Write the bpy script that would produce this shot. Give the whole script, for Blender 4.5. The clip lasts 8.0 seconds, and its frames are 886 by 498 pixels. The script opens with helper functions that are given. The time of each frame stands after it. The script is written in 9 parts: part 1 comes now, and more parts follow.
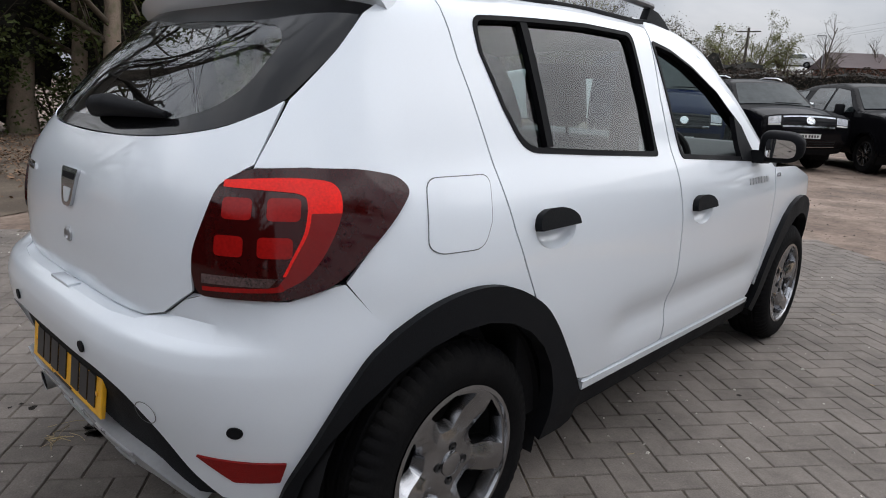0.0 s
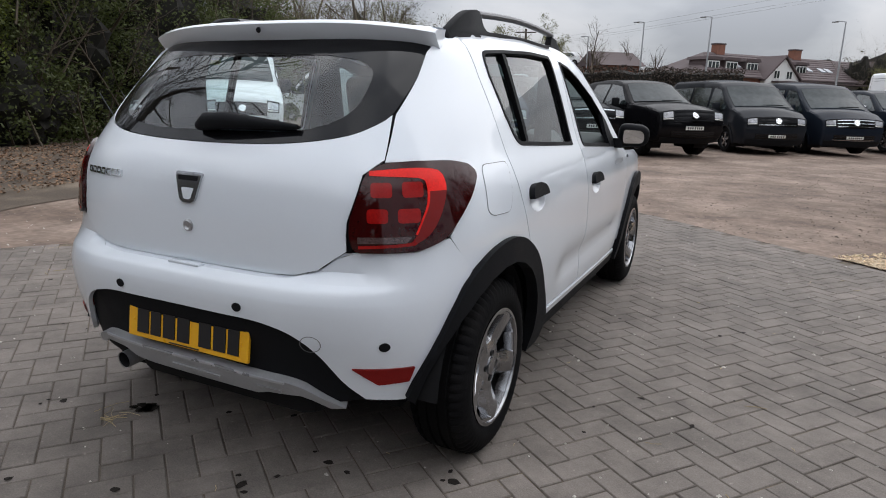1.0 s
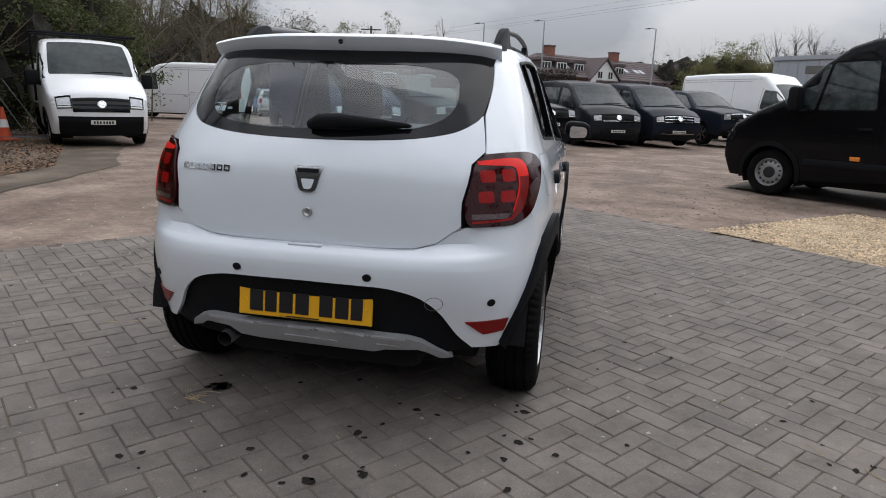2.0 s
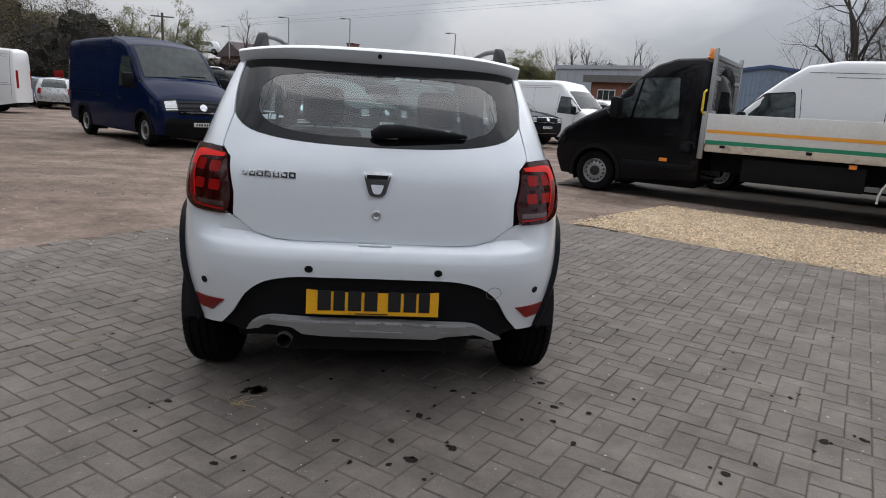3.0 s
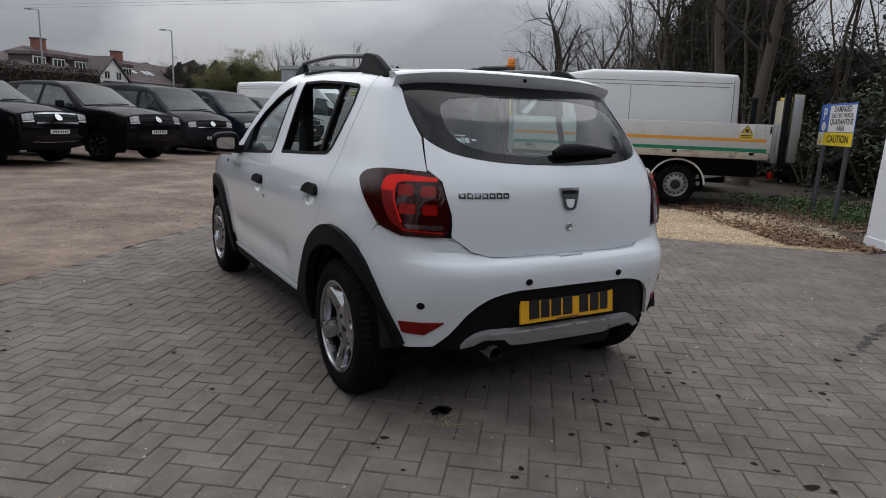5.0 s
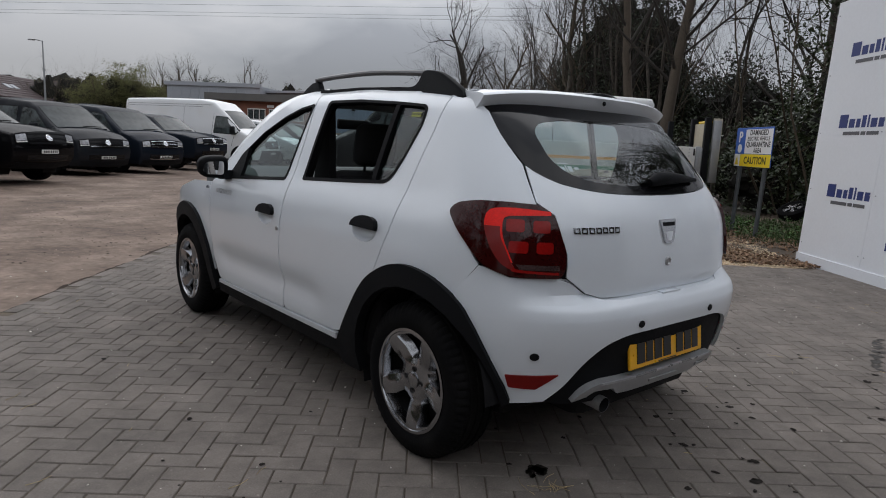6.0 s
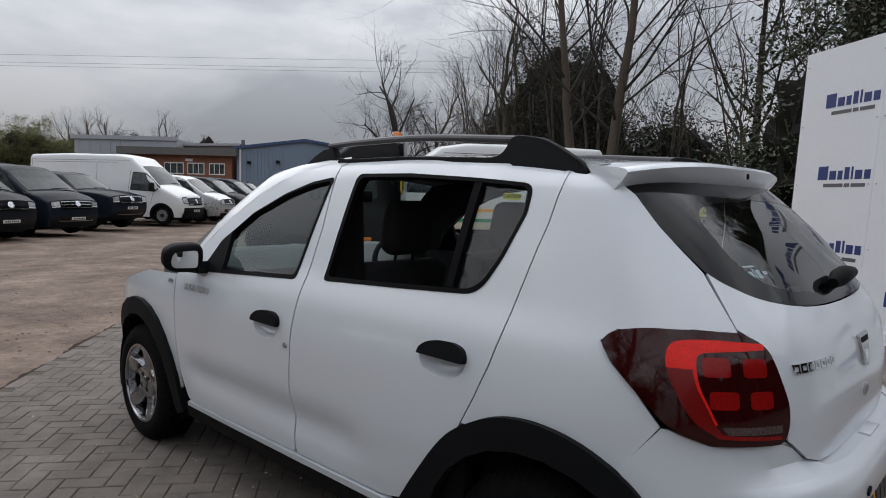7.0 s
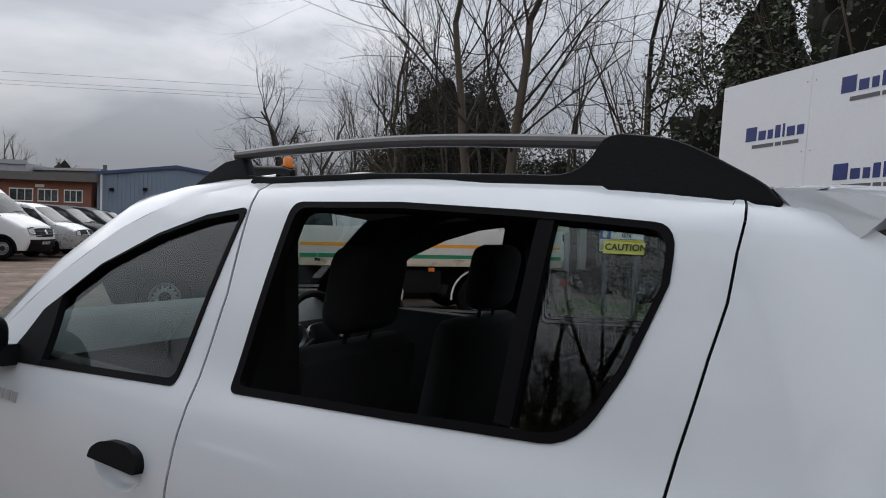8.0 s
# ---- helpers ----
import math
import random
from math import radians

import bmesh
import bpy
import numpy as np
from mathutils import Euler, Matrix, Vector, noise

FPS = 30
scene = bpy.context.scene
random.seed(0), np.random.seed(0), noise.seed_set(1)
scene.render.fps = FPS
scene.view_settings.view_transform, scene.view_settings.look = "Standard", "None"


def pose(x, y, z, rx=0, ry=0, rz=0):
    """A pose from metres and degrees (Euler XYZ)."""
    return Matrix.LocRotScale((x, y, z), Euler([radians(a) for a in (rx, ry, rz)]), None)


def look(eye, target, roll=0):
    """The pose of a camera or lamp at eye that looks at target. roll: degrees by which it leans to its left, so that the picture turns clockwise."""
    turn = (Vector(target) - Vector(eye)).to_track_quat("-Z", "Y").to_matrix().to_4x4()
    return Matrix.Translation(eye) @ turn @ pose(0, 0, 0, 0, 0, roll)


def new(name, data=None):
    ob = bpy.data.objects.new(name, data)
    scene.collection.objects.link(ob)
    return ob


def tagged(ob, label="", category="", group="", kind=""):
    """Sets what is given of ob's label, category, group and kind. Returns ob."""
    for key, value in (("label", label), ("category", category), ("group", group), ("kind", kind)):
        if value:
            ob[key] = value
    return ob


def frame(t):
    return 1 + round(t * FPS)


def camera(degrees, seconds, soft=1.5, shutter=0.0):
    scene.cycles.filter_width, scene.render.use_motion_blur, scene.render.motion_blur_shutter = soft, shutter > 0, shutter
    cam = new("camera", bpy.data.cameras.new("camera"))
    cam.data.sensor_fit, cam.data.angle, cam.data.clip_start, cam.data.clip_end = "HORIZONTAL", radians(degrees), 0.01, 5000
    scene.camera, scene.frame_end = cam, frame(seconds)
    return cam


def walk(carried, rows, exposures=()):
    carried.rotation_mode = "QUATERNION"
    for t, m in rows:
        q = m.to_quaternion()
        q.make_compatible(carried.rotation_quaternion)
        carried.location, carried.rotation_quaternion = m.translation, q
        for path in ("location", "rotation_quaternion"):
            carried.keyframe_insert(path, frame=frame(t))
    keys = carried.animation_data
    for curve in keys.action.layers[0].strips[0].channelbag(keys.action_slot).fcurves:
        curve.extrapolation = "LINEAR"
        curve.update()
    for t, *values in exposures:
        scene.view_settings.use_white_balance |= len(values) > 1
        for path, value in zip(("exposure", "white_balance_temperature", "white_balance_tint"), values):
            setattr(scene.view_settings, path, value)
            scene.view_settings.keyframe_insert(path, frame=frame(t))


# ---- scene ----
cam = camera(69.0, 8.0, soft=1.0)
PATH = [
    (0, (1.777, -1.088, 1.218), (0.447, 0.331, 0.748), 2.6),
    (0.5, (1.691, -1.583, 1.252), (0.571, 0.009, 0.793), 2.6),
    (1, (1.586, -2.022, 1.242), (0.742, -0.268, 0.786), 1.6),
    (1.5, (1.331, -2.405, 1.232), (0.756, -0.544, 0.779), 1.5),
    (1.7, (1.19, -2.548, 1.239), (0.681, -0.668, 0.787), 1.5),
    (2.8, (0.215, -3.049, 1.248), (0.278, -1.099, 0.807), 3.6),
    (3, (0.006, -3.082, 1.263), (0.211, -1.14, 0.831), 3.5),
    (3.5, (-0.505, -3.036, 1.273), (-0.08, -1.129, 0.848), 2.6),
    (4, (-1.004, -3.015, 1.282), (-0.331, -1.179, 0.86), 3.1),
    (4.5, (-1.479, -2.942, 1.282), (-0.614, -1.187, 0.869), 3.2),
    (4.7, (-1.644, -2.845, 1.269), (-0.731, -1.112, 0.865), 2.7),
    (5.8, (-2.283, -2.129, 1.253), (-1.053, -0.589, 0.912), 2.6),
    (6, (-2.332, -1.951, 1.252), (-1.062, -0.44, 0.931), 2.6),
    (6.5, (-2.343, -1.45, 1.309), (-1.013, 0.018, 1.033), 2.6),
    (7, (-2.219, -0.944, 1.368), (-0.768, 0.423, 1.202), 1.4),
    (7.5, (-1.963, -0.489, 1.395), (-0.391, 0.746, 1.33), 1.7),
    (8, (-1.664, -0.069, 1.39), (0.015, 1.016, 1.33), 1.7),
]
# the clip's camera stops down a little as it comes round
EXPOSURES = [(0, 0.09, 6280, 11), (0.5, 0.13, 6280, 11), (1.0, 0.14, 6280, 11), (1.5, 0.08, 6280, 11), (3.0, -0.02, 6280, 11), (4.5, -0.22, 6280, 11), (6.0, -0.42, 6280, 11), (7.0, -0.34, 6280, 11), (8.0, -0.36, 6280, 11)]
walk(cam, [(t, look(eye, target, roll)) for t, eye, target, roll in PATH], exposures=EXPOSURES)

# ---- sky and sun: a bright overcast noon ----
world = bpy.data.worlds.new("overcast")
scene.world = world
world.use_nodes = True
wn, wl = world.node_tree.nodes, world.node_tree.links
wn.clear()
w_out = wn.new("ShaderNodeOutputWorld")
w_bg = wn.new("ShaderNodeBackground")
w_bg.inputs["Strength"].default_value = 1.0
w_sky = wn.new("ShaderNodeTexSky")
w_sky.sky_type, w_sky.sun_disc = "NISHITA", False
w_sky.sun_elevation, w_sky.sun_rotation = radians(44), radians(23)
w_dim = wn.new("ShaderNodeMix")
w_dim.data_type, w_dim.blend_type = "RGBA", "MULTIPLY"
w_dim.inputs[0].default_value = 1.0
w_dim.inputs[7].default_value = (0.085, 0.085, 0.085, 1)
wl.new(w_sky.outputs[0], w_dim.inputs[6])
w_tc = wn.new("ShaderNodeTexCoord")
w_map = wn.new("ShaderNodeMapping")
w_map.inputs["Scale"].default_value = (1.0, 1.0, 2.6)
w_map.inputs["Location"].default_value = (3.1, 0.4, 0.2)
wl.new(w_tc.outputs["Generated"], w_map.inputs["Vector"])
w_noise = wn.new("ShaderNodeTexNoise")
w_noise.inputs["Scale"].default_value = 2.3
w_noise.inputs["Detail"].default_value = 7
w_noise.inputs["Roughness"].default_value = 0.5
w_noise.inputs["Distortion"].default_value = 0.25
wl.new(w_map.outputs[0], w_noise.inputs["Vector"])
w_ramp = wn.new("ShaderNodeValToRGB")
e = w_ramp.color_ramp.elements
e[0].position, e[0].color = 0.42, (0.62, 0.64, 0.68, 1)
e[1].position, e[1].color = 0.59, (1.0, 1.0, 1.01, 1)
e.new(0.50).color = (0.80, 0.82, 0.85, 1)
wl.new(w_noise.outputs["Fac"], w_ramp.inputs[0])
w_mix = wn.new("ShaderNodeMix")
w_mix.data_type = "RGBA"
w_mix.inputs[0].default_value = 0.93
wl.new(w_dim.outputs[2], w_mix.inputs[6])
wl.new(w_ramp.outputs[0], w_mix.inputs[7])
# an overcast sky is about twice as bright overhead as at the horizon
w_xyz = wn.new("ShaderNodeSeparateXYZ")
wl.new(w_tc.outputs["Generated"], w_xyz.inputs[0])
w_lift = wn.new("ShaderNodeMapRange")
w_lift.inputs["From Min"].default_value, w_lift.inputs["From Max"].default_value = 0.08, 0.44
w_lift.inputs["To Min"].default_value, w_lift.inputs["To Max"].default_value = 0.58, 1.56
wl.new(w_xyz.outputs["Z"], w_lift.inputs["Value"])
w_grade = wn.new("ShaderNodeMix")
w_grade.data_type, w_grade.blend_type = "RGBA", "MULTIPLY"
w_grade.inputs[0].default_value = 1.0
wl.new(w_mix.outputs[2], w_grade.inputs[6])
wl.new(w_lift.outputs[0], w_grade.inputs[7])
wl.new(w_grade.outputs[2], w_bg.inputs["Color"])
wl.new(w_bg.outputs[0], w_out.inputs[0])
sun_data = bpy.data.lights.new("sun", "SUN")
sun_data.energy, sun_data.angle, sun_data.color = 1.3, radians(80), (1.0, 0.97, 0.93)
sun = new("sun", sun_data)
sun.matrix_world = look((4, 11, 15), (0, 0, 0))

# ---- materials ----
def mat(name, color, rough=0.5, metal=0.0, vary=0.12, scale=6.0, fine=90.0, bump=0.0, coat=0.0, alt=None, alt_at=(0.45, 0.65), each=0.0, island=0.0, spec=0.5, rough_vary=0.08):
    """A surface with two scales of variation; alt: a second colour in patches; each: variation from object to object; island: from piece to piece."""
    m = bpy.data.materials.new(name)
    m.use_nodes = True
    n, l = m.node_tree.nodes, m.node_tree.links
    b = n["Principled BSDF"]
    b.inputs["Roughness"].default_value = rough
    b.inputs["Metallic"].default_value = metal
    b.inputs["Coat Weight"].default_value = coat
    b.inputs["Coat Roughness"].default_value = 0.03
    b.inputs["Specular IOR Level"].default_value = spec
    tc = n.new("ShaderNodeTexCoord")
    big = n.new("ShaderNodeTexNoise")
    big.inputs["Scale"].default_value, big.inputs["Detail"].default_value = scale, 5
    small = n.new("ShaderNodeTexNoise")
    small.inputs["Scale"].default_value, small.inputs["Detail"].default_value = fine, 4
    l.new(tc.outputs["Object"], big.inputs["Vector"])
    l.new(tc.outputs["Object"], small.inputs["Vector"])
    add = n.new("ShaderNodeMath")
    add.operation = "ADD"
    l.new(big.outputs["Fac"], add.inputs[0])
    l.new(small.outputs["Fac"], add.inputs[1])
    rng = n.new("ShaderNodeMapRange")
    rng.inputs["From Min"].default_value, rng.inputs["From Max"].default_value = 0.65, 1.35
    rng.inputs["To Min"].default_value, rng.inputs["To Max"].default_value = 1 - vary, 1 + vary
    l.new(add.outputs[0], rng.inputs["Value"])
    value = rng.outputs[0]
    for amount, node, socket in ((each, "ShaderNodeObjectInfo", "Random"), (island, "ShaderNodeNewGeometry", "Random Per Island")):
        if amount:
            info = n.new(node)
            r2 = n.new("ShaderNodeMapRange")
            r2.inputs["To Min"].default_value, r2.inputs["To Max"].default_value = 1 - amount, 1 + amount
            l.new(info.outputs[socket], r2.inputs["Value"])
            mul = n.new("ShaderNodeMath")
            mul.operation = "MULTIPLY"
            l.new(value, mul.inputs[0])
            l.new(r2.outputs[0], mul.inputs[1])
            value = mul.outputs[0]
    base = None
    if alt:
        ramp = n.new("ShaderNodeValToRGB")
        ramp.color_ramp.elements[0].position, ramp.color_ramp.elements[0].color = alt_at[0], (*color, 1)
        ramp.color_ramp.elements[1].position, ramp.color_ramp.elements[1].color = alt_at[1], (*alt, 1)
        l.new(big.outputs["Fac"], ramp.inputs[0])
        base = ramp.outputs[0]
    mix = n.new("ShaderNodeMix")
    mix.data_type, mix.blend_type = "RGBA", "MULTIPLY"
    mix.inputs[0].default_value = 1.0
    if base:
        l.new(base, mix.inputs[6])
    else:
        mix.inputs[6].default_value = (*color, 1)
    l.new(value, mix.inputs[7])
    l.new(mix.outputs[2], b.inputs["Base Color"])
    if rough_vary:
        rr = n.new("ShaderNodeMapRange")
        rr.inputs["From Min"].default_value, rr.inputs["From Max"].default_value = 0.3, 0.7
        rr.inputs["To Min"].default_value, rr.inputs["To Max"].default_value = max(rough - rough_vary, 0.02), min(rough + rough_vary, 1)
        l.new(big.outputs["Fac"], rr.inputs["Value"])
        l.new(rr.outputs[0], b.inputs["Roughness"])
    if bump:
        bp = n.new("ShaderNodeBump")
        bp.inputs["Strength"].default_value = min(bump, 1.0)
        bp.inputs["Distance"].default_value = 0.004
        l.new(small.outputs["Fac"], bp.inputs["Height"])
        l.new(bp.outputs[0], b.inputs["Normal"])
    return m


def glass(name, tint=(0.8, 0.86, 0.85), amount=0.8, rough=0.0, head_on=0.08):
    """Thin window glass: it lets tinted light straight through and mirrors the sky by its Fresnel gloss."""
    m = bpy.data.materials.new(name)
    m.use_nodes = True
    n, l = m.node_tree.nodes, m.node_tree.links
    n.remove(n["Principled BSDF"])
    clear = n.new("ShaderNodeBsdfTransparent")
    clear.inputs["Color"].default_value = (tint[0] * amount, tint[1] * amount, tint[2] * amount, 1)
    gloss = n.new("ShaderNodeBsdfGlossy")
    gloss.inputs["Roughness"].default_value = rough
    # gloss after Schlick, the same from both sides of the pane
    turn = n.new("ShaderNodeLayerWeight")
    turn.inputs["Blend"].default_value = 0.5
    fifth = n.new("ShaderNodeMath")
    fifth.operation = "POWER"
    fifth.inputs[1].default_value = 4.2
    span = n.new("ShaderNodeMapRange")
    span.inputs["To Min"].default_value, span.inputs["To Max"].default_value = head_on, 0.95
    l.new(turn.outputs["Facing"], fifth.inputs[0])
    l.new(fifth.outputs[0], span.inputs["Value"])
    mix = n.new("ShaderNodeMixShader")
    l.new(span.outputs[0], mix.inputs[0])
    l.new(clear.outputs[0], mix.inputs[1])
    l.new(gloss.outputs[0], mix.inputs[2])
    l.new(mix.outputs[0], n["Material Output"].inputs["Surface"])
    return m


WHITE_PAINT = mat("white_paint", (0.722, 0.765, 0.812), 0.32, vary=0.012, scale=1.6, fine=300, coat=1.0, alt=(0.712, 0.75, 0.79), alt_at=(0.4, 0.8), rough_vary=0.03)
BLACK_PLASTIC = mat("black_plastic", (0.008, 0.0085, 0.010), 0.62, vary=0.2, fine=260, bump=0.15, spec=0.10)
GLOSS_BLACK = mat("gloss_black", (0.006, 0.006, 0.007), 0.08, vary=0.1, rough_vary=0.02, spec=0.3)
RUBBER = mat("tyre_rubber", (0.0065, 0.0065, 0.007), 0.75, vary=0.3, fine=140, bump=0.25, alt=(0.012, 0.0115, 0.011), alt_at=(0.5, 0.75), spec=0.05)
SEAL = mat("window_rubber", (0.006, 0.006, 0.007), 0.5, vary=0.15, spec=0.05)
ALLOY = mat("wheel_alloy", (0.36, 0.365, 0.38), 0.20, metal=1.0, vary=0.1, alt=(0.20, 0.198, 0.20), alt_at=(0.5, 0.75))
# near-black alloy: shade inside wheels is in the colour; dark rims share it
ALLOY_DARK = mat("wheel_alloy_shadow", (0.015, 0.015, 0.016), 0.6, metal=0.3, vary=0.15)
SILVER = mat("silver_plastic", (0.40, 0.405, 0.415), 0.4, metal=0.25, vary=0.08, alt=(0.26, 0.255, 0.25), alt_at=(0.5, 0.8))
CHROME = mat("chrome", (0.75, 0.76, 0.78), 0.12, metal=1.0, vary=0.04, rough_vary=0.04)
MIRROR = mat("mirror", (0.85, 0.86, 0.87), 0.02, metal=1.0, vary=0.01, rough_vary=0.0)
STEEL = mat("brushed_steel", (0.45, 0.45, 0.46), 0.4, metal=0.9, vary=0.15)
CABIN = mat("cabin_plastic", (0.010, 0.010, 0.011), 0.8, vary=0.15, fine=160, spec=0.2)
FABRIC = mat("seat_fabric", (0.022, 0.022, 0.024), 0.95, vary=0.25, fine=260, bump=0.3)
CABIN_GREY = mat("cabin_grey", (0.055, 0.056, 0.058), 0.7, vary=0.12)
HEADLINER = mat("headliner", (0.12, 0.12, 0.115), 0.9, vary=0.08)
PLATE_YELLOW = mat("plate_yellow", (0.82, 0.42, 0.012), 0.35, vary=0.05)
PLATE_WHITE = mat("plate_white", (0.75, 0.75, 0.72), 0.35, vary=0.05)
INK = mat("plate_ink", (0.01, 0.01, 0.012), 0.4, vary=0.1)
LENS_DARK = mat("smoked_red_lens", (0.030, 0.002, 0.002), 0.06, vary=0.15, coat=0.0, rough_vary=0.0, spec=0.4)
LENS_RED = mat("red_light_guide", (0.80, 0.012, 0.006), 0.3, vary=0.2, scale=22, fine=200, coat=0.0, rough_vary=0.0, spec=0.3)
LENS_MID = mat("red_lamp_cell", (0.26, 0.006, 0.005), 0.15, vary=0.25, fine=160, coat=0.0, rough_vary=0.0, spec=0.3)
LENS_CLEAR = mat("clear_lamp_strip", (0.09, 0.055, 0.055), 0.12, metal=0.4, vary=0.9, fine=220, coat=1.0)
REFLECTOR = mat("red_reflector", (0.19, 0.005, 0.004), 0.35, vary=0.3, fine=300, bump=0.3, coat=0.0, spec=0.25)
WINDOW_GLASS = glass("window_glass", (0.80, 0.93, 0.92), 0.84, head_on=0.06)
TINTED_GLASS = glass("tinted_glass", (0.78, 0.91, 0.92), 0.88, head_on=0.10)
VAN_GLASS = mat("dark_cab_glass", (0.036, 0.046, 0.047), 0.04, vary=0.9, scale=1.6, fine=7, coat=0.7, spec=0.3, rough_vary=0.02)
WINDSCREEN = mat("windscreen_glass", (0.040, 0.048, 0.050), 0.05, vary=0.4, scale=1.4, fine=7, coat=0.12, spec=0.10, rough_vary=0.02)
LAMP_GLASS = mat("headlamp_glass", (0.50, 0.51, 0.53), 0.1, metal=0.5, vary=0.5, scale=14, fine=60, coat=1.0)
AMBER = mat("amber_lens", (0.75, 0.22, 0.02), 0.2, vary=0.15, coat=0.6)
from mathutils.geometry import delaunay_2d_cdt


# ---- building tools ----
def link_mesh(name, bm, material, parent=None, label="", smooth=35):
    me = bpy.data.meshes.new(name)
    bm.to_mesh(me)
    bm.free()
    for one in material if isinstance(material, (list, tuple)) else [material]:
        me.materials.append(one)
    if smooth:
        me.shade_smooth()
        me.set_sharp_from_angle(angle=radians(smooth))
    ob = new(name, me)
    if parent:
        ob.parent = parent
    if label:
        ob["label"] = label
    return ob


def part(name, bm, material, parent, label="", smooth=35):
    return link_mesh(name, bm, material, parent, label, smooth)


def thing(name, label, category, m=None, group="", kind=""):
    ob = new(name)
    ob.empty_display_size = 0.2
    if m:
        ob.matrix_basis = m
    return tagged(ob, label, category, group, kind)


def add_box(bm, x0, x1, y0, y1, z0, z1, bevel=0.0, m=None, segments=2):
    made = bmesh.ops.create_cube(bm, size=1.0)["verts"]
    bmesh.ops.scale(bm, vec=(abs(x1 - x0), abs(y1 - y0), abs(z1 - z0)), verts=made)
    bmesh.ops.translate(bm, vec=((x0 + x1) / 2, (y0 + y1) / 2, (z0 + z1) / 2), verts=made)
    if bevel:
        edges = list({e for v in made for e in v.link_edges})
        made = list({v for f in bmesh.ops.bevel(bm, geom=edges, offset=bevel, segments=segments, affect="EDGES", profile=0.5)["faces"] for v in f.verts} | {v for v in made if v.is_valid})
    if m:
        bmesh.ops.transform(bm, matrix=m, verts=[v for v in made if v.is_valid])
    return made


def box(x0, x1, y0, y1, z0, z1, bevel=0.0, m=None):
    bm = bmesh.new()
    add_box(bm, x0, x1, y0, y1, z0, z1, bevel, m)
    return bm


def add_tube(bm, points, radius, sides=8, cap=True):
    """A round bar along points; radius: one number or one for each point."""
    pts = [Vector(p) for p in points]
    rad = radius if isinstance(radius, (list, tuple)) else [radius] * len(pts)
    rings = []
    side = None
    for i, p in enumerate(pts):
        d = (pts[min(i + 1, len(pts) - 1)] - pts[max(i - 1, 0)]).normalized()
        if side is None:
            side = d.cross(Vector((0, 0, 1)) if abs(d.z) < 0.9 else Vector((1, 0, 0))).normalized()
        else:
            side = (side - d * side.dot(d)).normalized()
        up = d.cross(side)
        rings.append([bm.verts.new(p + (side * math.cos(2 * math.pi * k / sides) + up * math.sin(2 * math.pi * k / sides)) * rad[i]) for k in range(sides)])
    for a, b in zip(rings, rings[1:]):
        for k in range(sides):
            bm.faces.new((a[k], a[(k + 1) % sides], b[(k + 1) % sides], b[k]))
    if cap and sides > 2:
        bm.faces.new(rings[0][::-1])
        bm.faces.new(rings[-1])
    return rings


def tube(points, radius, sides=8):
    bm = bmesh.new()
    add_tube(bm, points, radius, sides)
    bmesh.ops.recalc_face_normals(bm, faces=bm.faces)
    return bm


def add_revolve(bm, profile, sides=32, m=None):
    """Turns pairs (radius, along) round the x axis."""
    rings = []
    for r, x in profile:
        rings.append([bm.verts.new((x, r * math.cos(2 * math.pi * k / sides), r * math.sin(2 * math.pi * k / sides))) for k in range(sides)])
    for a, b in zip(rings, rings[1:]):
        for k in range(sides):
            bm.faces.new((a[k], a[(k + 1) % sides], b[(k + 1) % sides], b[k]))
    if m:
        bmesh.ops.transform(bm, matrix=m, verts=[v for r in rings for v in r])
    return rings


def add_prism(bm, outline, a, b, axis="x", bevel=0.0):
    """An outline of pairs pushed from a to b along an axis (x: pairs are y, z; y: x, z; z: x, y)."""
    place = {"x": lambda p, q: (q, p[0], p[1]), "y": lambda p, q: (p[0], q, p[1]), "z": lambda p, q: (p[0], p[1], q)}[axis]
    low = [bm.verts.new(place(p, a)) for p in outline]
    high = [bm.verts.new(place(p, b)) for p in outline]
    faces = [bm.faces.new(low[::-1]), bm.faces.new(high)]
    n = len(outline)
    for i in range(n):
        faces.append(bm.faces.new((low[i], low[(i + 1) % n], high[(i + 1) % n], high[i])))
    bmesh.ops.recalc_face_normals(bm, faces=faces)
    if bevel:
        edges = list(faces[0].edges) + list(faces[1].edges)
        bmesh.ops.bevel(bm, geom=edges, offset=bevel, segments=2, affect="EDGES", profile=0.5)


def prism(outline, a, b, axis="x", bevel=0.0):
    bm = bmesh.new()
    add_prism(bm, outline, a, b, axis, bevel)
    return bm


def rounded(points, step=0.03):
    """A closed outline from (u, v) or (u, v, radius), with its corners rounded and its sides cut into short steps."""
    pts = [(p[0], p[1], p[2] if len(p) > 2 else 0.0) for p in points]
    out, n = [], len(pts)
    for i in range(n):
        p, r = Vector(pts[i][:2]), pts[i][2]
        a, b = Vector(pts[i - 1][:2]) - p, Vector(pts[(i + 1) % n][:2]) - p
        r = min(r, a.length * 0.48, b.length * 0.48)
        if r > 1e-4:
            s, e = p + a.normalized() * r, p + b.normalized() * r
            for k in range(6):
                u = k / 5
                out.append(s * (1 - u) ** 2 + p * 2 * u * (1 - u) + e * u * u)
        else:
            out.append(p)
    dense = []
    for i, p in enumerate(out):
        q = out[(i + 1) % len(out)]
        k = max(1, math.ceil((q - p).length / step))
        dense += [p.lerp(q, j / k) for j in range(k)]
    return [(p.x, p.y) for p in dense]


def inside_loop(u, v, loop):
    hit = False
    for i in range(len(loop)):
        (a, b), (c, d) = loop[i - 1], loop[i]
        if (b > v) != (d > v) and u < (c - a) * (v - b) / (d - b) + a:
            hit = not hit
    return hit


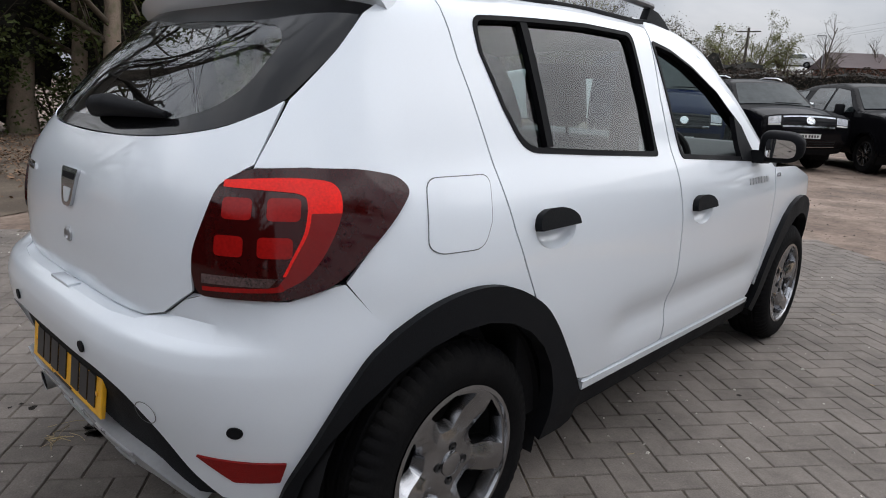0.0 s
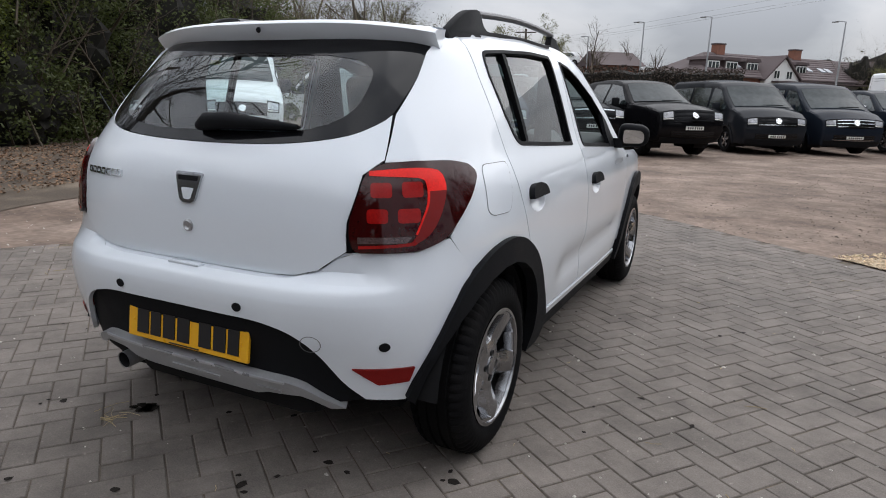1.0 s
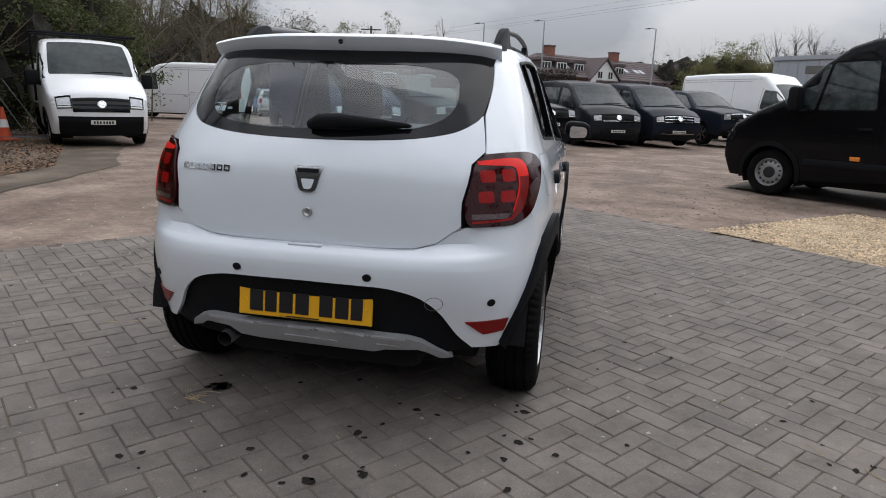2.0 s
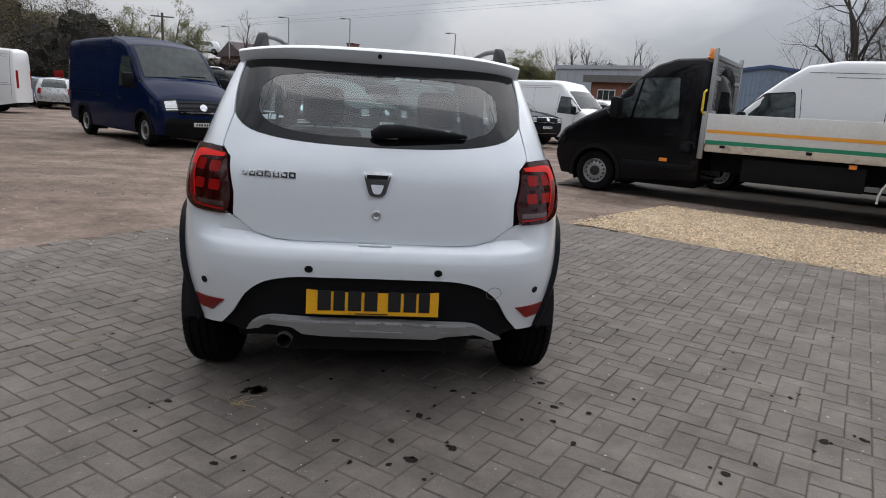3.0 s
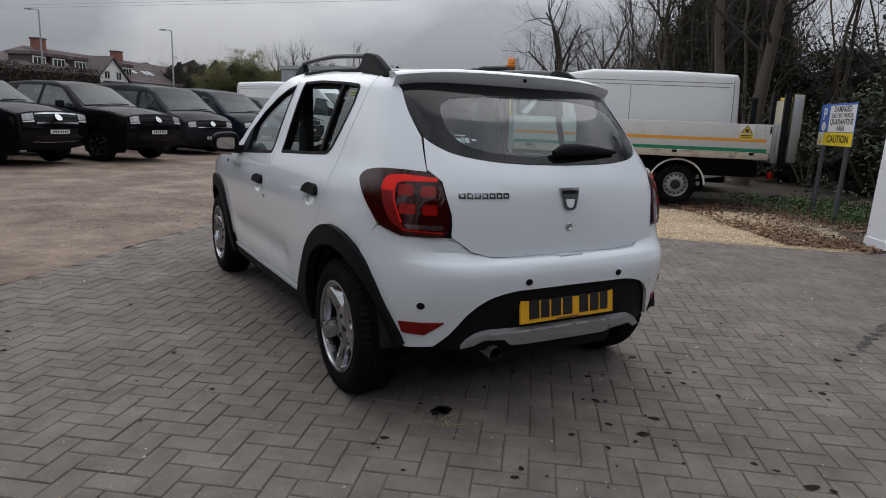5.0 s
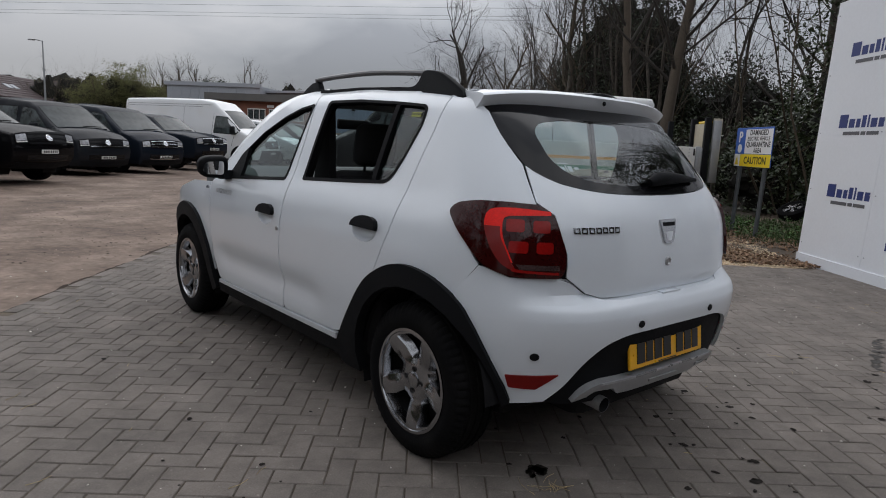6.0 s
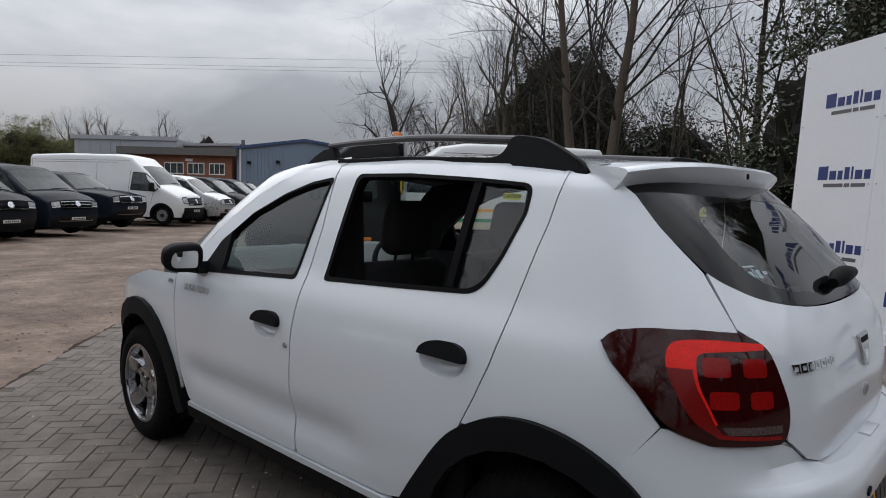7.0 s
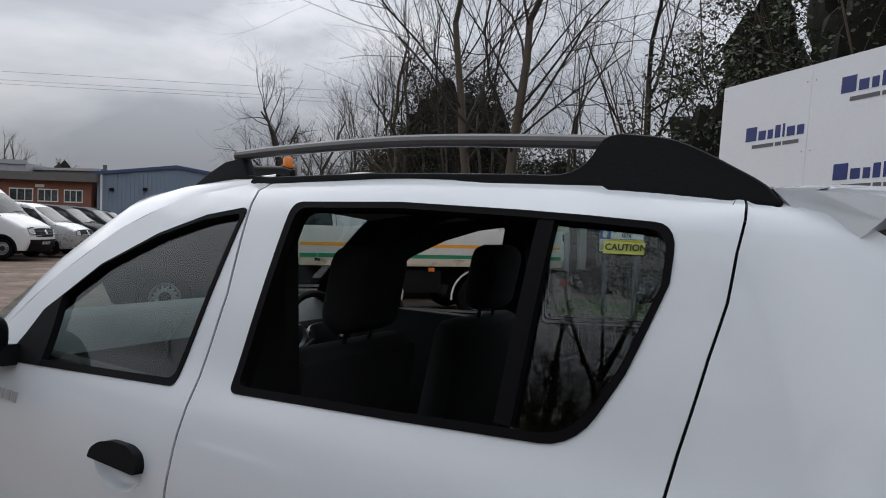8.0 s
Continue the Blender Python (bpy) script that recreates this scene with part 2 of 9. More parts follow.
def add_panel(bm, surface, loops, step=0.035, off=0.0, rim=0.015, extra=(), pins=()):
    """A sheet of skin: loops (outline, then holes) of (u, v) on a surface(u, v, off), its edges turned in by rim."""
    points, edges = [], []
    for loop in loops:
        k = len(points)
        points += loop
        edges += [(k + i, k + (i + 1) % len(loop)) for i in range(len(loop))]
    us, vs = [p[0] for p in loops[0]], [p[1] for p in loops[0]]
    vline = sorted(set([min(vs) + step * (i + 0.5) for i in range(int((max(vs) - min(vs)) / step) + 1)] + list(extra)))
    arr = np.array(points)
    inner = []
    for v in vline:
        for i in range(int((max(us) - min(us)) / step) + 1):
            u = min(us) + step * (i + 0.5)
            if np.min((arr[:, 0] - u) ** 2 + (arr[:, 1] - v) ** 2) > (step * 0.45) ** 2 and inside_loop(u, v, loops[0]) and not any(inside_loop(u, v, h) for h in loops[1:]):
                inner.append((u, v))
    inner += [p for p in pins if inside_loop(*p, loops[0]) and not any(inside_loop(*p, h) for h in loops[1:])]
    verts, _, faces, origin, _, _ = delaunay_2d_cdt([Vector(p) for p in points + inner], edges, [], 2, 1e-6)
    made = [bm.verts.new(surface(p.x, p.y, off)) for p in verts]
    sheet = []
    for f in faces:
        c = [sum(verts[i][k] for i in f) / len(f) for k in (0, 1)]
        if len(set(f)) > 2 and inside_loop(*c, loops[0]) and not any(inside_loop(*c, h) for h in loops[1:]):
            try:
                sheet.append(bm.faces.new([made[i] for i in f]))
            except ValueError:
                pass
    bmesh.ops.recalc_face_normals(bm, faces=sheet)
    if sheet:
        f = max(sheet, key=lambda g: g.calc_area())
        c = sum((Vector((verts[made.index(v)].x, verts[made.index(v)].y, 0)) for v in f.verts), Vector()) / len(f.verts)
        out = Vector(surface(c.x, c.y, off + 0.01)) - Vector(surface(c.x, c.y, off))
        if f.normal.dot(out) < 0:
            bmesh.ops.reverse_faces(bm, faces=sheet)
    if rim:
        low = {}
        for i, v in enumerate(made):
            if any(e.is_boundary for e in v.link_edges):
                low[v] = bm.verts.new(surface(verts[i].x, verts[i].y, off - rim))
        for e in [e for e in {e for v in low for e in v.link_edges} if e.is_boundary and e.verts[0] in low and e.verts[1] in low]:
            loop = e.link_loops[0]
            a, b = loop.vert, loop.link_loop_next.vert
            bm.faces.new((b, a, low[a], low[b]))
    return made


def panel(surface, loops, **kw):
    bm = bmesh.new()
    add_panel(bm, surface, loops, **kw)
    return bm


def grid_sheet(rows):
    """A sheet through rows of points."""
    bm = bmesh.new()
    made = [[bm.verts.new(p) for p in row] for row in rows]
    for a, b in zip(made, made[1:]):
        for i in range(len(a) - 1):
            bm.faces.new((a[i], a[i + 1], b[i + 1], b[i]))
    return bm


def writing(words, size, m, material, parent, name="writing", align="CENTER", depth=0.0006, bold=0.022):
    """Words as a thin mesh, in the x, z plane of m."""
    cu = bpy.data.curves.new(name, "FONT")
    cu.body, cu.size, cu.align_x, cu.align_y, cu.extrude = words, size, align, "CENTER", depth
    cu.offset = size * bold
    ob = bpy.data.objects.new(name, cu)
    me = bpy.data.meshes.new_from_object(ob)
    bpy.data.objects.remove(ob)
    me.transform(m @ pose(0, 0, 0, 90, 0, 0))
    me.materials.append(material)
    ob = new(name, me)
    ob.parent = parent
    return ob

# ---- ground ----
DIRT = mat("worn_tarmac", (0.178, 0.130, 0.102), 0.92, vary=0.3, scale=0.8, fine=17, bump=1.0, spec=0.25, alt=(0.238, 0.183, 0.148), alt_at=(0.42, 0.62))
BLOCKS = mat("paving_block", (0.160, 0.140, 0.124), 0.88, vary=0.24, scale=1.4, fine=170, bump=0.6, spec=0.3, each=0.065, island=0.065)
JOINT = mat("joint_sand", (0.092, 0.074, 0.056), 0.95, vary=0.3, scale=3, fine=120, bump=0.5, alt=(0.13, 0.10, 0.065), alt_at=(0.55, 0.7))
# a middle scale of worn and stained patches
n, l = DIRT.node_tree.nodes, DIRT.node_tree.links
d_tc, d_map, d_noise, d_rng, d_mul = n.new("ShaderNodeTexCoord"), n.new("ShaderNodeMapping"), n.new("ShaderNodeTexNoise"), n.new("ShaderNodeMapRange"), n.new("ShaderNodeMix")
d_noise.inputs["Scale"].default_value, d_noise.inputs["Detail"].default_value, d_noise.inputs["Roughness"].default_value = 2.2, 9, 0.72
d_rng.inputs["From Min"].default_value, d_rng.inputs["From Max"].default_value = 0.34, 0.6
d_rng.inputs["To Min"].default_value, d_rng.inputs["To Max"].default_value = 0.62, 1.12
d_mul.data_type, d_mul.blend_type = "RGBA", "MULTIPLY"
d_mul.inputs[0].default_value = 1.0
l.new(d_tc.outputs["Object"], d_map.inputs["Vector"])
l.new(d_map.outputs[0], d_noise.inputs["Vector"])
l.new(d_noise.outputs["Fac"], d_rng.inputs["Value"])
l.new(n["Principled BSDF"].inputs["Base Color"].links[0].from_socket, d_mul.inputs[6])
l.new(d_rng.outputs[0], d_mul.inputs[7])
l.new(d_mul.outputs[2], n["Principled BSDF"].inputs["Base Color"])
n, l = BLOCKS.node_tree.nodes, BLOCKS.node_tree.links
b_geo, b_noise, b_rng, b_mul, b_spot, b_srng = n.new("ShaderNodeNewGeometry"), n.new("ShaderNodeTexNoise"), n.new("ShaderNodeMapRange"), n.new("ShaderNodeMix"), n.new("ShaderNodeTexNoise"), n.new("ShaderNodeMapRange")
for one in [q for q in n if q.bl_idname == "ShaderNodeTexNoise"]:
    l.new(b_geo.outputs["Position"], one.inputs["Vector"])
b_noise.inputs["Scale"].default_value, b_noise.inputs["Detail"].default_value, b_noise.inputs["Roughness"].default_value = 3.2, 10, 0.74
b_rng.inputs["From Min"].default_value, b_rng.inputs["From Max"].default_value = 0.34, 0.64
b_rng.inputs["To Min"].default_value, b_rng.inputs["To Max"].default_value = 0.70, 1.22
b_spot.inputs["Scale"].default_value, b_spot.inputs["Detail"].default_value = 46, 3
b_srng.inputs["From Min"].default_value, b_srng.inputs["From Max"].default_value = 0.66, 0.74
b_srng.inputs["To Min"].default_value, b_srng.inputs["To Max"].default_value = 1.0, 1.5
b_mul.data_type, b_mul.blend_type = "RGBA", "MULTIPLY"
b_mul.inputs[0].default_value = 1.0
b_two = n.new("ShaderNodeMath")
b_two.operation = "MULTIPLY"
l.new(b_noise.outputs["Fac"], b_rng.inputs["Value"])
l.new(b_spot.outputs["Fac"], b_srng.inputs["Value"])
l.new(b_rng.outputs[0], b_two.inputs[0])
l.new(b_srng.outputs[0], b_two.inputs[1])
l.new(n["Principled BSDF"].inputs["Base Color"].links[0].from_socket, b_mul.inputs[6])
l.new(b_two.outputs[0], b_mul.inputs[7])
l.new(b_mul.outputs[2], n["Principled BSDF"].inputs["Base Color"])
CORNER = Vector((0.22, 5.85))  # corner of the paving towards the yard
ALONG = Vector((-0.62, -0.785)).normalized()
ACROSS = Vector((0.785, -0.62)).normalized()


def ground_z(x, y):
    """The yard falls a few centimetres towards the gravel."""
    return -0.07 * ramp01(2.0, 6.5, x)


def ground_sheet():
    bm = bmesh.new()
    xs = [-3000, -400, -120, -60] + [-40 + 2 * i for i in range(51)] + [90, 150, 400, 3000]
    ys = [-3000, -400, -100, -30] + [-20 + 2 * i for i in range(51)] + [110, 170, 400, 3000]
    made = [[bm.verts.new((x, y, ground_z(x, y) - 0.016)) for x in xs] for y in ys]
    for a, b in zip(made, made[1:]):
        for i in range(len(xs) - 1):
            bm.faces.new((a[i], a[i + 1], b[i + 1], b[i]))
    ob = link_mesh("ground", bm, DIRT)
    tagged(ob, "worn brown tarmac and dirt yard", "ground", kind="structure")


def ramp01(a, b, v):
    u = min(max((v - a) / (b - a), 0.0), 1.0)
    return u * u * (3 - 2 * u)


ground_sheet()

# ---- the white hatchback: its skin as one smooth surface ----
def curve(*tab):
    """A smooth curve through the pairs (v, value)."""
    v = [p[0] for p in tab]
    f = [p[1] for p in tab]
    n = len(v)
    d = [(f[i + 1] - f[i]) / (v[i + 1] - v[i]) for i in range(n - 1)]
    m = [d[0]] + [0.0 if d[i - 1] * d[i] <= 0 else 2 * d[i - 1] * d[i] / (d[i - 1] + d[i]) for i in range(1, n - 1)] + [d[-1]]

    def at(q):
        q = min(max(q, v[0]), v[-1])
        i = 0
        while i < n - 2 and q > v[i + 1]:
            i += 1
        h = v[i + 1] - v[i]
        u = (q - v[i]) / h
        return ((2 * u**3 - 3 * u**2 + 1) * f[i] + (u**3 - 2 * u**2 + u) * h * m[i] + (3 * u**2 - 2 * u**3) * f[i + 1] + (u**3 - u**2) * h * m[i + 1])

    return at


# half width over height, rear line over height, taper along the length, roof drop
HALF = curve((.12, .76), (.25, .802), (.36, .83), (.5, .848), (.65, .858), (.8, .855), (.92, .838), (1.0, .813), (1.06, .786), (1.2, .742), (1.32, .702), (1.42, .664), (1.455, .645), (1.48, .612), (1.495, .57), (1.505, .52))
REAR_LOW = curve((.12, -.47), (.2, -.53), (.3, -.58), (.45, -.617), (.56, -.643), (.64, -.65), (.69, -.635), (.715, -.60), (.73, -.57))
REAR_UP = curve((.66, -.562), (.75, -.578), (.83, -.578), (.97, -.562), (1.04, -.535), (1.1, -.495), (1.2, -.415), (1.3, -.335), (1.41, -.25), (1.46, -.2), (1.5, -.12))
REAR_CORNER = curve((.12, -.47), (.2, -.53), (.3, -.58), (.45, -.617), (.56, -.636), (.64, -.632), (.73, -.606), (.80, -.582), (.90, -.574))
TAPER = curve((.3, 1.0), (1.5, 1.0), (2.4, .985), (2.8, .95), (3.05, .87), (3.3, .74))
DROP = curve((-.4, -.065), (0, -.035), (.3, -.012), (.8, .008), (1.2, .002), (1.6, -.035), (2.0, -.10))
Y0, ROUND, ARC = .30, 3.7, 1.3195


def body_point(s, z, low=False):
    """A point of the body's skin: s runs from the middle of the tail round the corner and along the flank."""
    side = 1 if s >= 0 else -1
    s = abs(s)
    if s >= ARC:
        y = Y0 + s - ARC
        w = HALF(z - DROP(y) * ramp01(1.05, 1.42, z)) * TAPER(y)
        return (side * w, y, z)
    a = min(s / .84, math.pi / 2)
    w = HALF(z - DROP(Y0 - .75 * math.cos(a)) * ramp01(1.05, 1.42, z))
    f = ramp01(.48, .70, s)
    depth = Y0 - ((REAR_LOW(z) * (1 - f) + REAR_CORNER(z) * f) if low else REAR_UP(z))
    r = ((math.sin(a) / w) ** ROUND + (max(math.cos(a), 0.0) / depth) ** ROUND) ** (-1 / ROUND)
    return (side * r * math.sin(a), Y0 - r * math.cos(a), z)


def s_at_y(y, z, low=False):
    """s of the right flank at y."""
    if y >= Y0:
        return ARC + y - Y0
    a, b = 0.0, ARC
    for _ in range(40):
        c = (a + b) / 2
        a, b = (c, b) if body_point(c, z, low)[1] < y else (a, c)
    return (a + b) / 2


def s_at_x(x, z, low=False):
    """s of the tail at x."""
    a, b = 0.0, ARC
    for _ in range(40):
        c = (a + b) / 2
        a, b = (c, b) if body_point(c, z, low)[0] < abs(x) else (a, c)
    return math.copysign((a + b) / 2, x)


def on_skin(u, v, off=0.0, low=False):
    p = Vector(body_point(u, v, low))
    if p.y > .55:
        # the doors are hollowed above the sill
        p.x -= math.copysign(.020 * math.exp(-((v - .505) / .062) ** 2) * ramp01(.62, .86, p.y) * (1 - ramp01(1.88, 2.1, p.y)), p.x)
    if off:
        du = Vector(body_point(u + 1e-3, v, low)) - Vector(body_point(u - 1e-3, v, low))
        dv = Vector(body_point(u, v + 1e-3, low)) - Vector(body_point(u, v - 1e-3, low))
        p += du.cross(dv).normalized() * off
    return p


def on_glass(u, v, off=0.0):
    """The rear window leans in under the spoiler towards its top."""
    p = on_skin(u, v, off)
    p.y += .062 * ramp01(1.24, 1.43, v) * (1 - min(1, abs(p.x) / .62) ** 5)
    return p


def on_bumper(u, v, off=0.0):
    return on_skin(u, v, off, True)


def flank(points):
    """(y, z[, radius]) of the flank as (s, z[, radius])."""
    return [(s_at_y(p[0], p[1]), *p[1:]) for p in points]


def tail(points, low=False):
    """(x, z[, radius]) of the tail as (s, z[, radius])."""
    return [(s_at_x(p[0], p[1], low), *p[1:]) for p in points]


def mixed(points):
    """(x, y, z) near the skin as (s, z)."""
    return [(math.atan2(x, Y0 - y) * 0.84 if y < Y0 else ARC + y - Y0, z) for x, y, z in points]


def turned(loop, side):
    return [(side * p[0], *p[1:]) for p in loop]


def arc(yc, r, a0, a1, n=14, zc=0.305):
    return [(yc + r * math.cos(radians(a0 + (a1 - a0) * k / n)), zc + r * math.sin(radians(a0 + (a1 - a0) * k / n))) for k in range(n + 1)]


def top_line(y, h=1.492):
    return h + DROP(y)


def flow(points, n=5, closed=False):
    """More points along a smooth line through the given ones (Catmull-Rom)."""
    P = [Vector(p) for p in points]
    m = len(P)
    out = []
    for i in range(m if closed else m - 1):
        a, b, c, d = (P[(i + k) % m] if closed else P[min(max(i + k, 0), m - 1)] for k in (-1, 0, 1, 2))
        for k in range(n):
            u = k / n
            out.append(tuple(.5 * ((2 * b) + (c - a) * u + (2 * a - 5 * b + 4 * c - d) * u * u + (3 * b - a - 3 * c + d) * u ** 3)))
    return out if closed else out + [tuple(P[-1])]


def dish_loop(shift, lift):
    return [(s_at_y(.346 + shift + .094 * math.cos(a), .88 + lift), .882 + lift + .054 * math.sin(a)) for a in [2 * math.pi * k / 28 for k in range(28)]]


LAMP = [(.791, -.148, 1.012), (.775, -.174, 1.040), (.740, -.240, 1.055), (.69, -.34, 1.056), (.616, -.424, 1.05), (.583, -.465, 1.022), (.562, -.515, .89), (.565, -.517, .84), (.582, -.515, .804), (.728, -.407, .806), (.776, -.33, .834), (.796, -.25, .91), (.798, -.19, .965)]
REAR_ARCH = [(.555, .335), (.516, .392), (.43, .51), (.335, .63), (.257, .702), (.129, .766), (.0, .784), (-.133, .76), (-.246, .697), (-.3, .63), (-.341, .551), (-.395, .419), (-.415, .34)]
DOOR_SEAM = [(.252, .715), (.207, .80), (.165, .90), (.140, 1.0), (.122, 1.10), (.096, 1.226), (.080, 1.30), (.075, 1.37), (.088, top_line(.088))]


def build_wheel(parent, m, radius=0.316, rim=0.213, width=0.205, spokes=5):
    """A wheel with its outer side towards +x of m: a treaded tyre and a five-spoke rim."""
    w = width / 2
    bm = bmesh.new()
    prof = [(rim - .008, -w + .012), (rim + .006, -w + .004), (rim + .05, -w - .004), (radius - .03, -w + .004), (radius - .008, -w + .022)]
    groove = [(-.055, .012), (-.018, .012), (.018, .012), (.055, .012)]
    for x, d in groove:
        prof += [(radius, x - .0065), (radius - .009, x - .005), (radius - .009, x + .005), (radius, x + .0065)]
    prof += [(radius - .008, w - .022), (radius - .03, w - .004), (radius - .06, w + .003), (rim + .03, w + .004), (rim + .006, w - .002), (rim - .008, w - .010)]
    rings = add_revolve(bm, prof, 180)
    # shoulder sipes
    for ring in rings:
        for k, v in enumerate(ring):
            if k % 3 == 0 and abs(v.co.x) > .058 and math.hypot(v.co.y, v.co.z) > radius - .034:
                q = .972 if math.hypot(v.co.y, v.co.z) > radius - .025 else .985
                v.co.y, v.co.z = v.co.y * q, v.co.z * q
    bmesh.ops.transform(bm, matrix=m, verts=bm.verts)
    wheel = part("wheel", bm, RUBBER, parent, "black rubber tyre on a silver alloy wheel")
    wheel.name = "wheel"
    bm = bmesh.new()
    add_revolve(bm, [(rim - .002, w - .008), (rim - .001, w - .001), (rim - .012, w), (rim - .016, w - .012)], 64)
    bmesh.ops.transform(bm, matrix=m, verts=bm.verts)
    part("rim", bm, ALLOY, wheel)
    # barrel and disc near black, painting the shade behind the spokes
    bm = bmesh.new()
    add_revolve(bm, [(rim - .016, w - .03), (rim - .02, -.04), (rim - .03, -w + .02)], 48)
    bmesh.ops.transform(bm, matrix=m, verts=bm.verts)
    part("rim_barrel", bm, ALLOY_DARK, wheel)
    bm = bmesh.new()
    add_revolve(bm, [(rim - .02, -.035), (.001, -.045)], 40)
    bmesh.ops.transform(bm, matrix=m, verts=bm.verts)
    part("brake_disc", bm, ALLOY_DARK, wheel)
    R = rim - .013

    def face(u, v, off=0.0):
        """The dished front of the rim, with a low ridge along the middle of each spoke."""
        r = math.hypot(u, v)
        phi = math.degrees(math.atan2(u, v)) % (360 / spokes)
        phi = min(phi, 360 / spokes - phi) / 20
        x = w - .004 - .020 * (1 - ramp01(.05, R, r)) - .016 * min(1.0, phi) * ramp01(.05, .10, r) * (1 - .7 * ramp01(.13, R, r))
        return Vector((x + off, u, v))

    def polar_loop(k, pts):
        out = []
        for r, deg, *rad in pts:
            a = 2 * math.pi * (k + .5) / spokes + radians(deg)
            out.append((r * math.sin(a), r * math.cos(a), *rad))
        return rounded(out, .012)

    wide = [polar_loop(k, ((.090, -15, .012), (.150, -22, .01), (R - .008, -28, .012), (R - .006, 0), (R - .008, 25, .012), (.150, 19, .01), (.090, 14, .012))) for k in range(spokes)]
    deep = [polar_loop(k, ((.104, -7, .012), (.150, -14, .01), (R - .016, -22, .012), (R - .014, 0), (R - .016, 22, .012), (.150, 16, .01), (.104, 11, .012))) for k in range(spokes)]
    edge = [(R * math.sin(2 * math.pi * k / 80), R * math.cos(2 * math.pi * k / 80)) for k in range(80)]
    bm = panel(face, [edge] + wide, rim=.004, step=.016)
    for big, small in zip(wide, deep):
        top = [bm.verts.new(face(*p)) for p in big]
        mid = []
        for p in big:
            q = min(small, key=lambda c: (c[0] - p[0]) ** 2 + (c[1] - p[1]) ** 2)
            mid.append(bm.verts.new(face(*q, -.030)))
        low = [bm.verts.new(v.co - Vector((.008, 0, 0))) for v in mid]
        for a, b in ((top, mid), (mid, low)):
            for i in range(len(a)):
                ring = [a[i], a[(i + 1) % len(a)], b[(i + 1) % len(a)], b[i]]
                bm.faces.new(ring)
    bmesh.ops.remove_doubles(bm, verts=bm.verts, dist=1e-5)
    bmesh.ops.recalc_face_normals(bm, faces=bm.faces)
    bmesh.ops.transform(bm, matrix=m, verts=bm.verts)
    part("spokes", bm, ALLOY, wheel, smooth=22)
    bm = bmesh.new()
    add_revolve(bm, [(.034, w - .034), (.033, w - .020), (.028, w - .017), (.0005, w - .016)], 32)
    bmesh.ops.transform(bm, matrix=m, verts=bm.verts)
    part("hub_cap", bm, ALLOY, wheel)
    for k in range(4):
        a = 2 * math.pi * (k + .5) / 4
        bm = bmesh.new()
        add_revolve(bm, [(.012, w - .03), (.012, w - .021), (.009, w - .024), (.0005, w - .024)], 12, m @ Matrix.Translation((0, .046 * math.sin(a), .046 * math.cos(a))))
        part("wheel_bolt", bm, ALLOY_DARK, wheel)
    return wheel


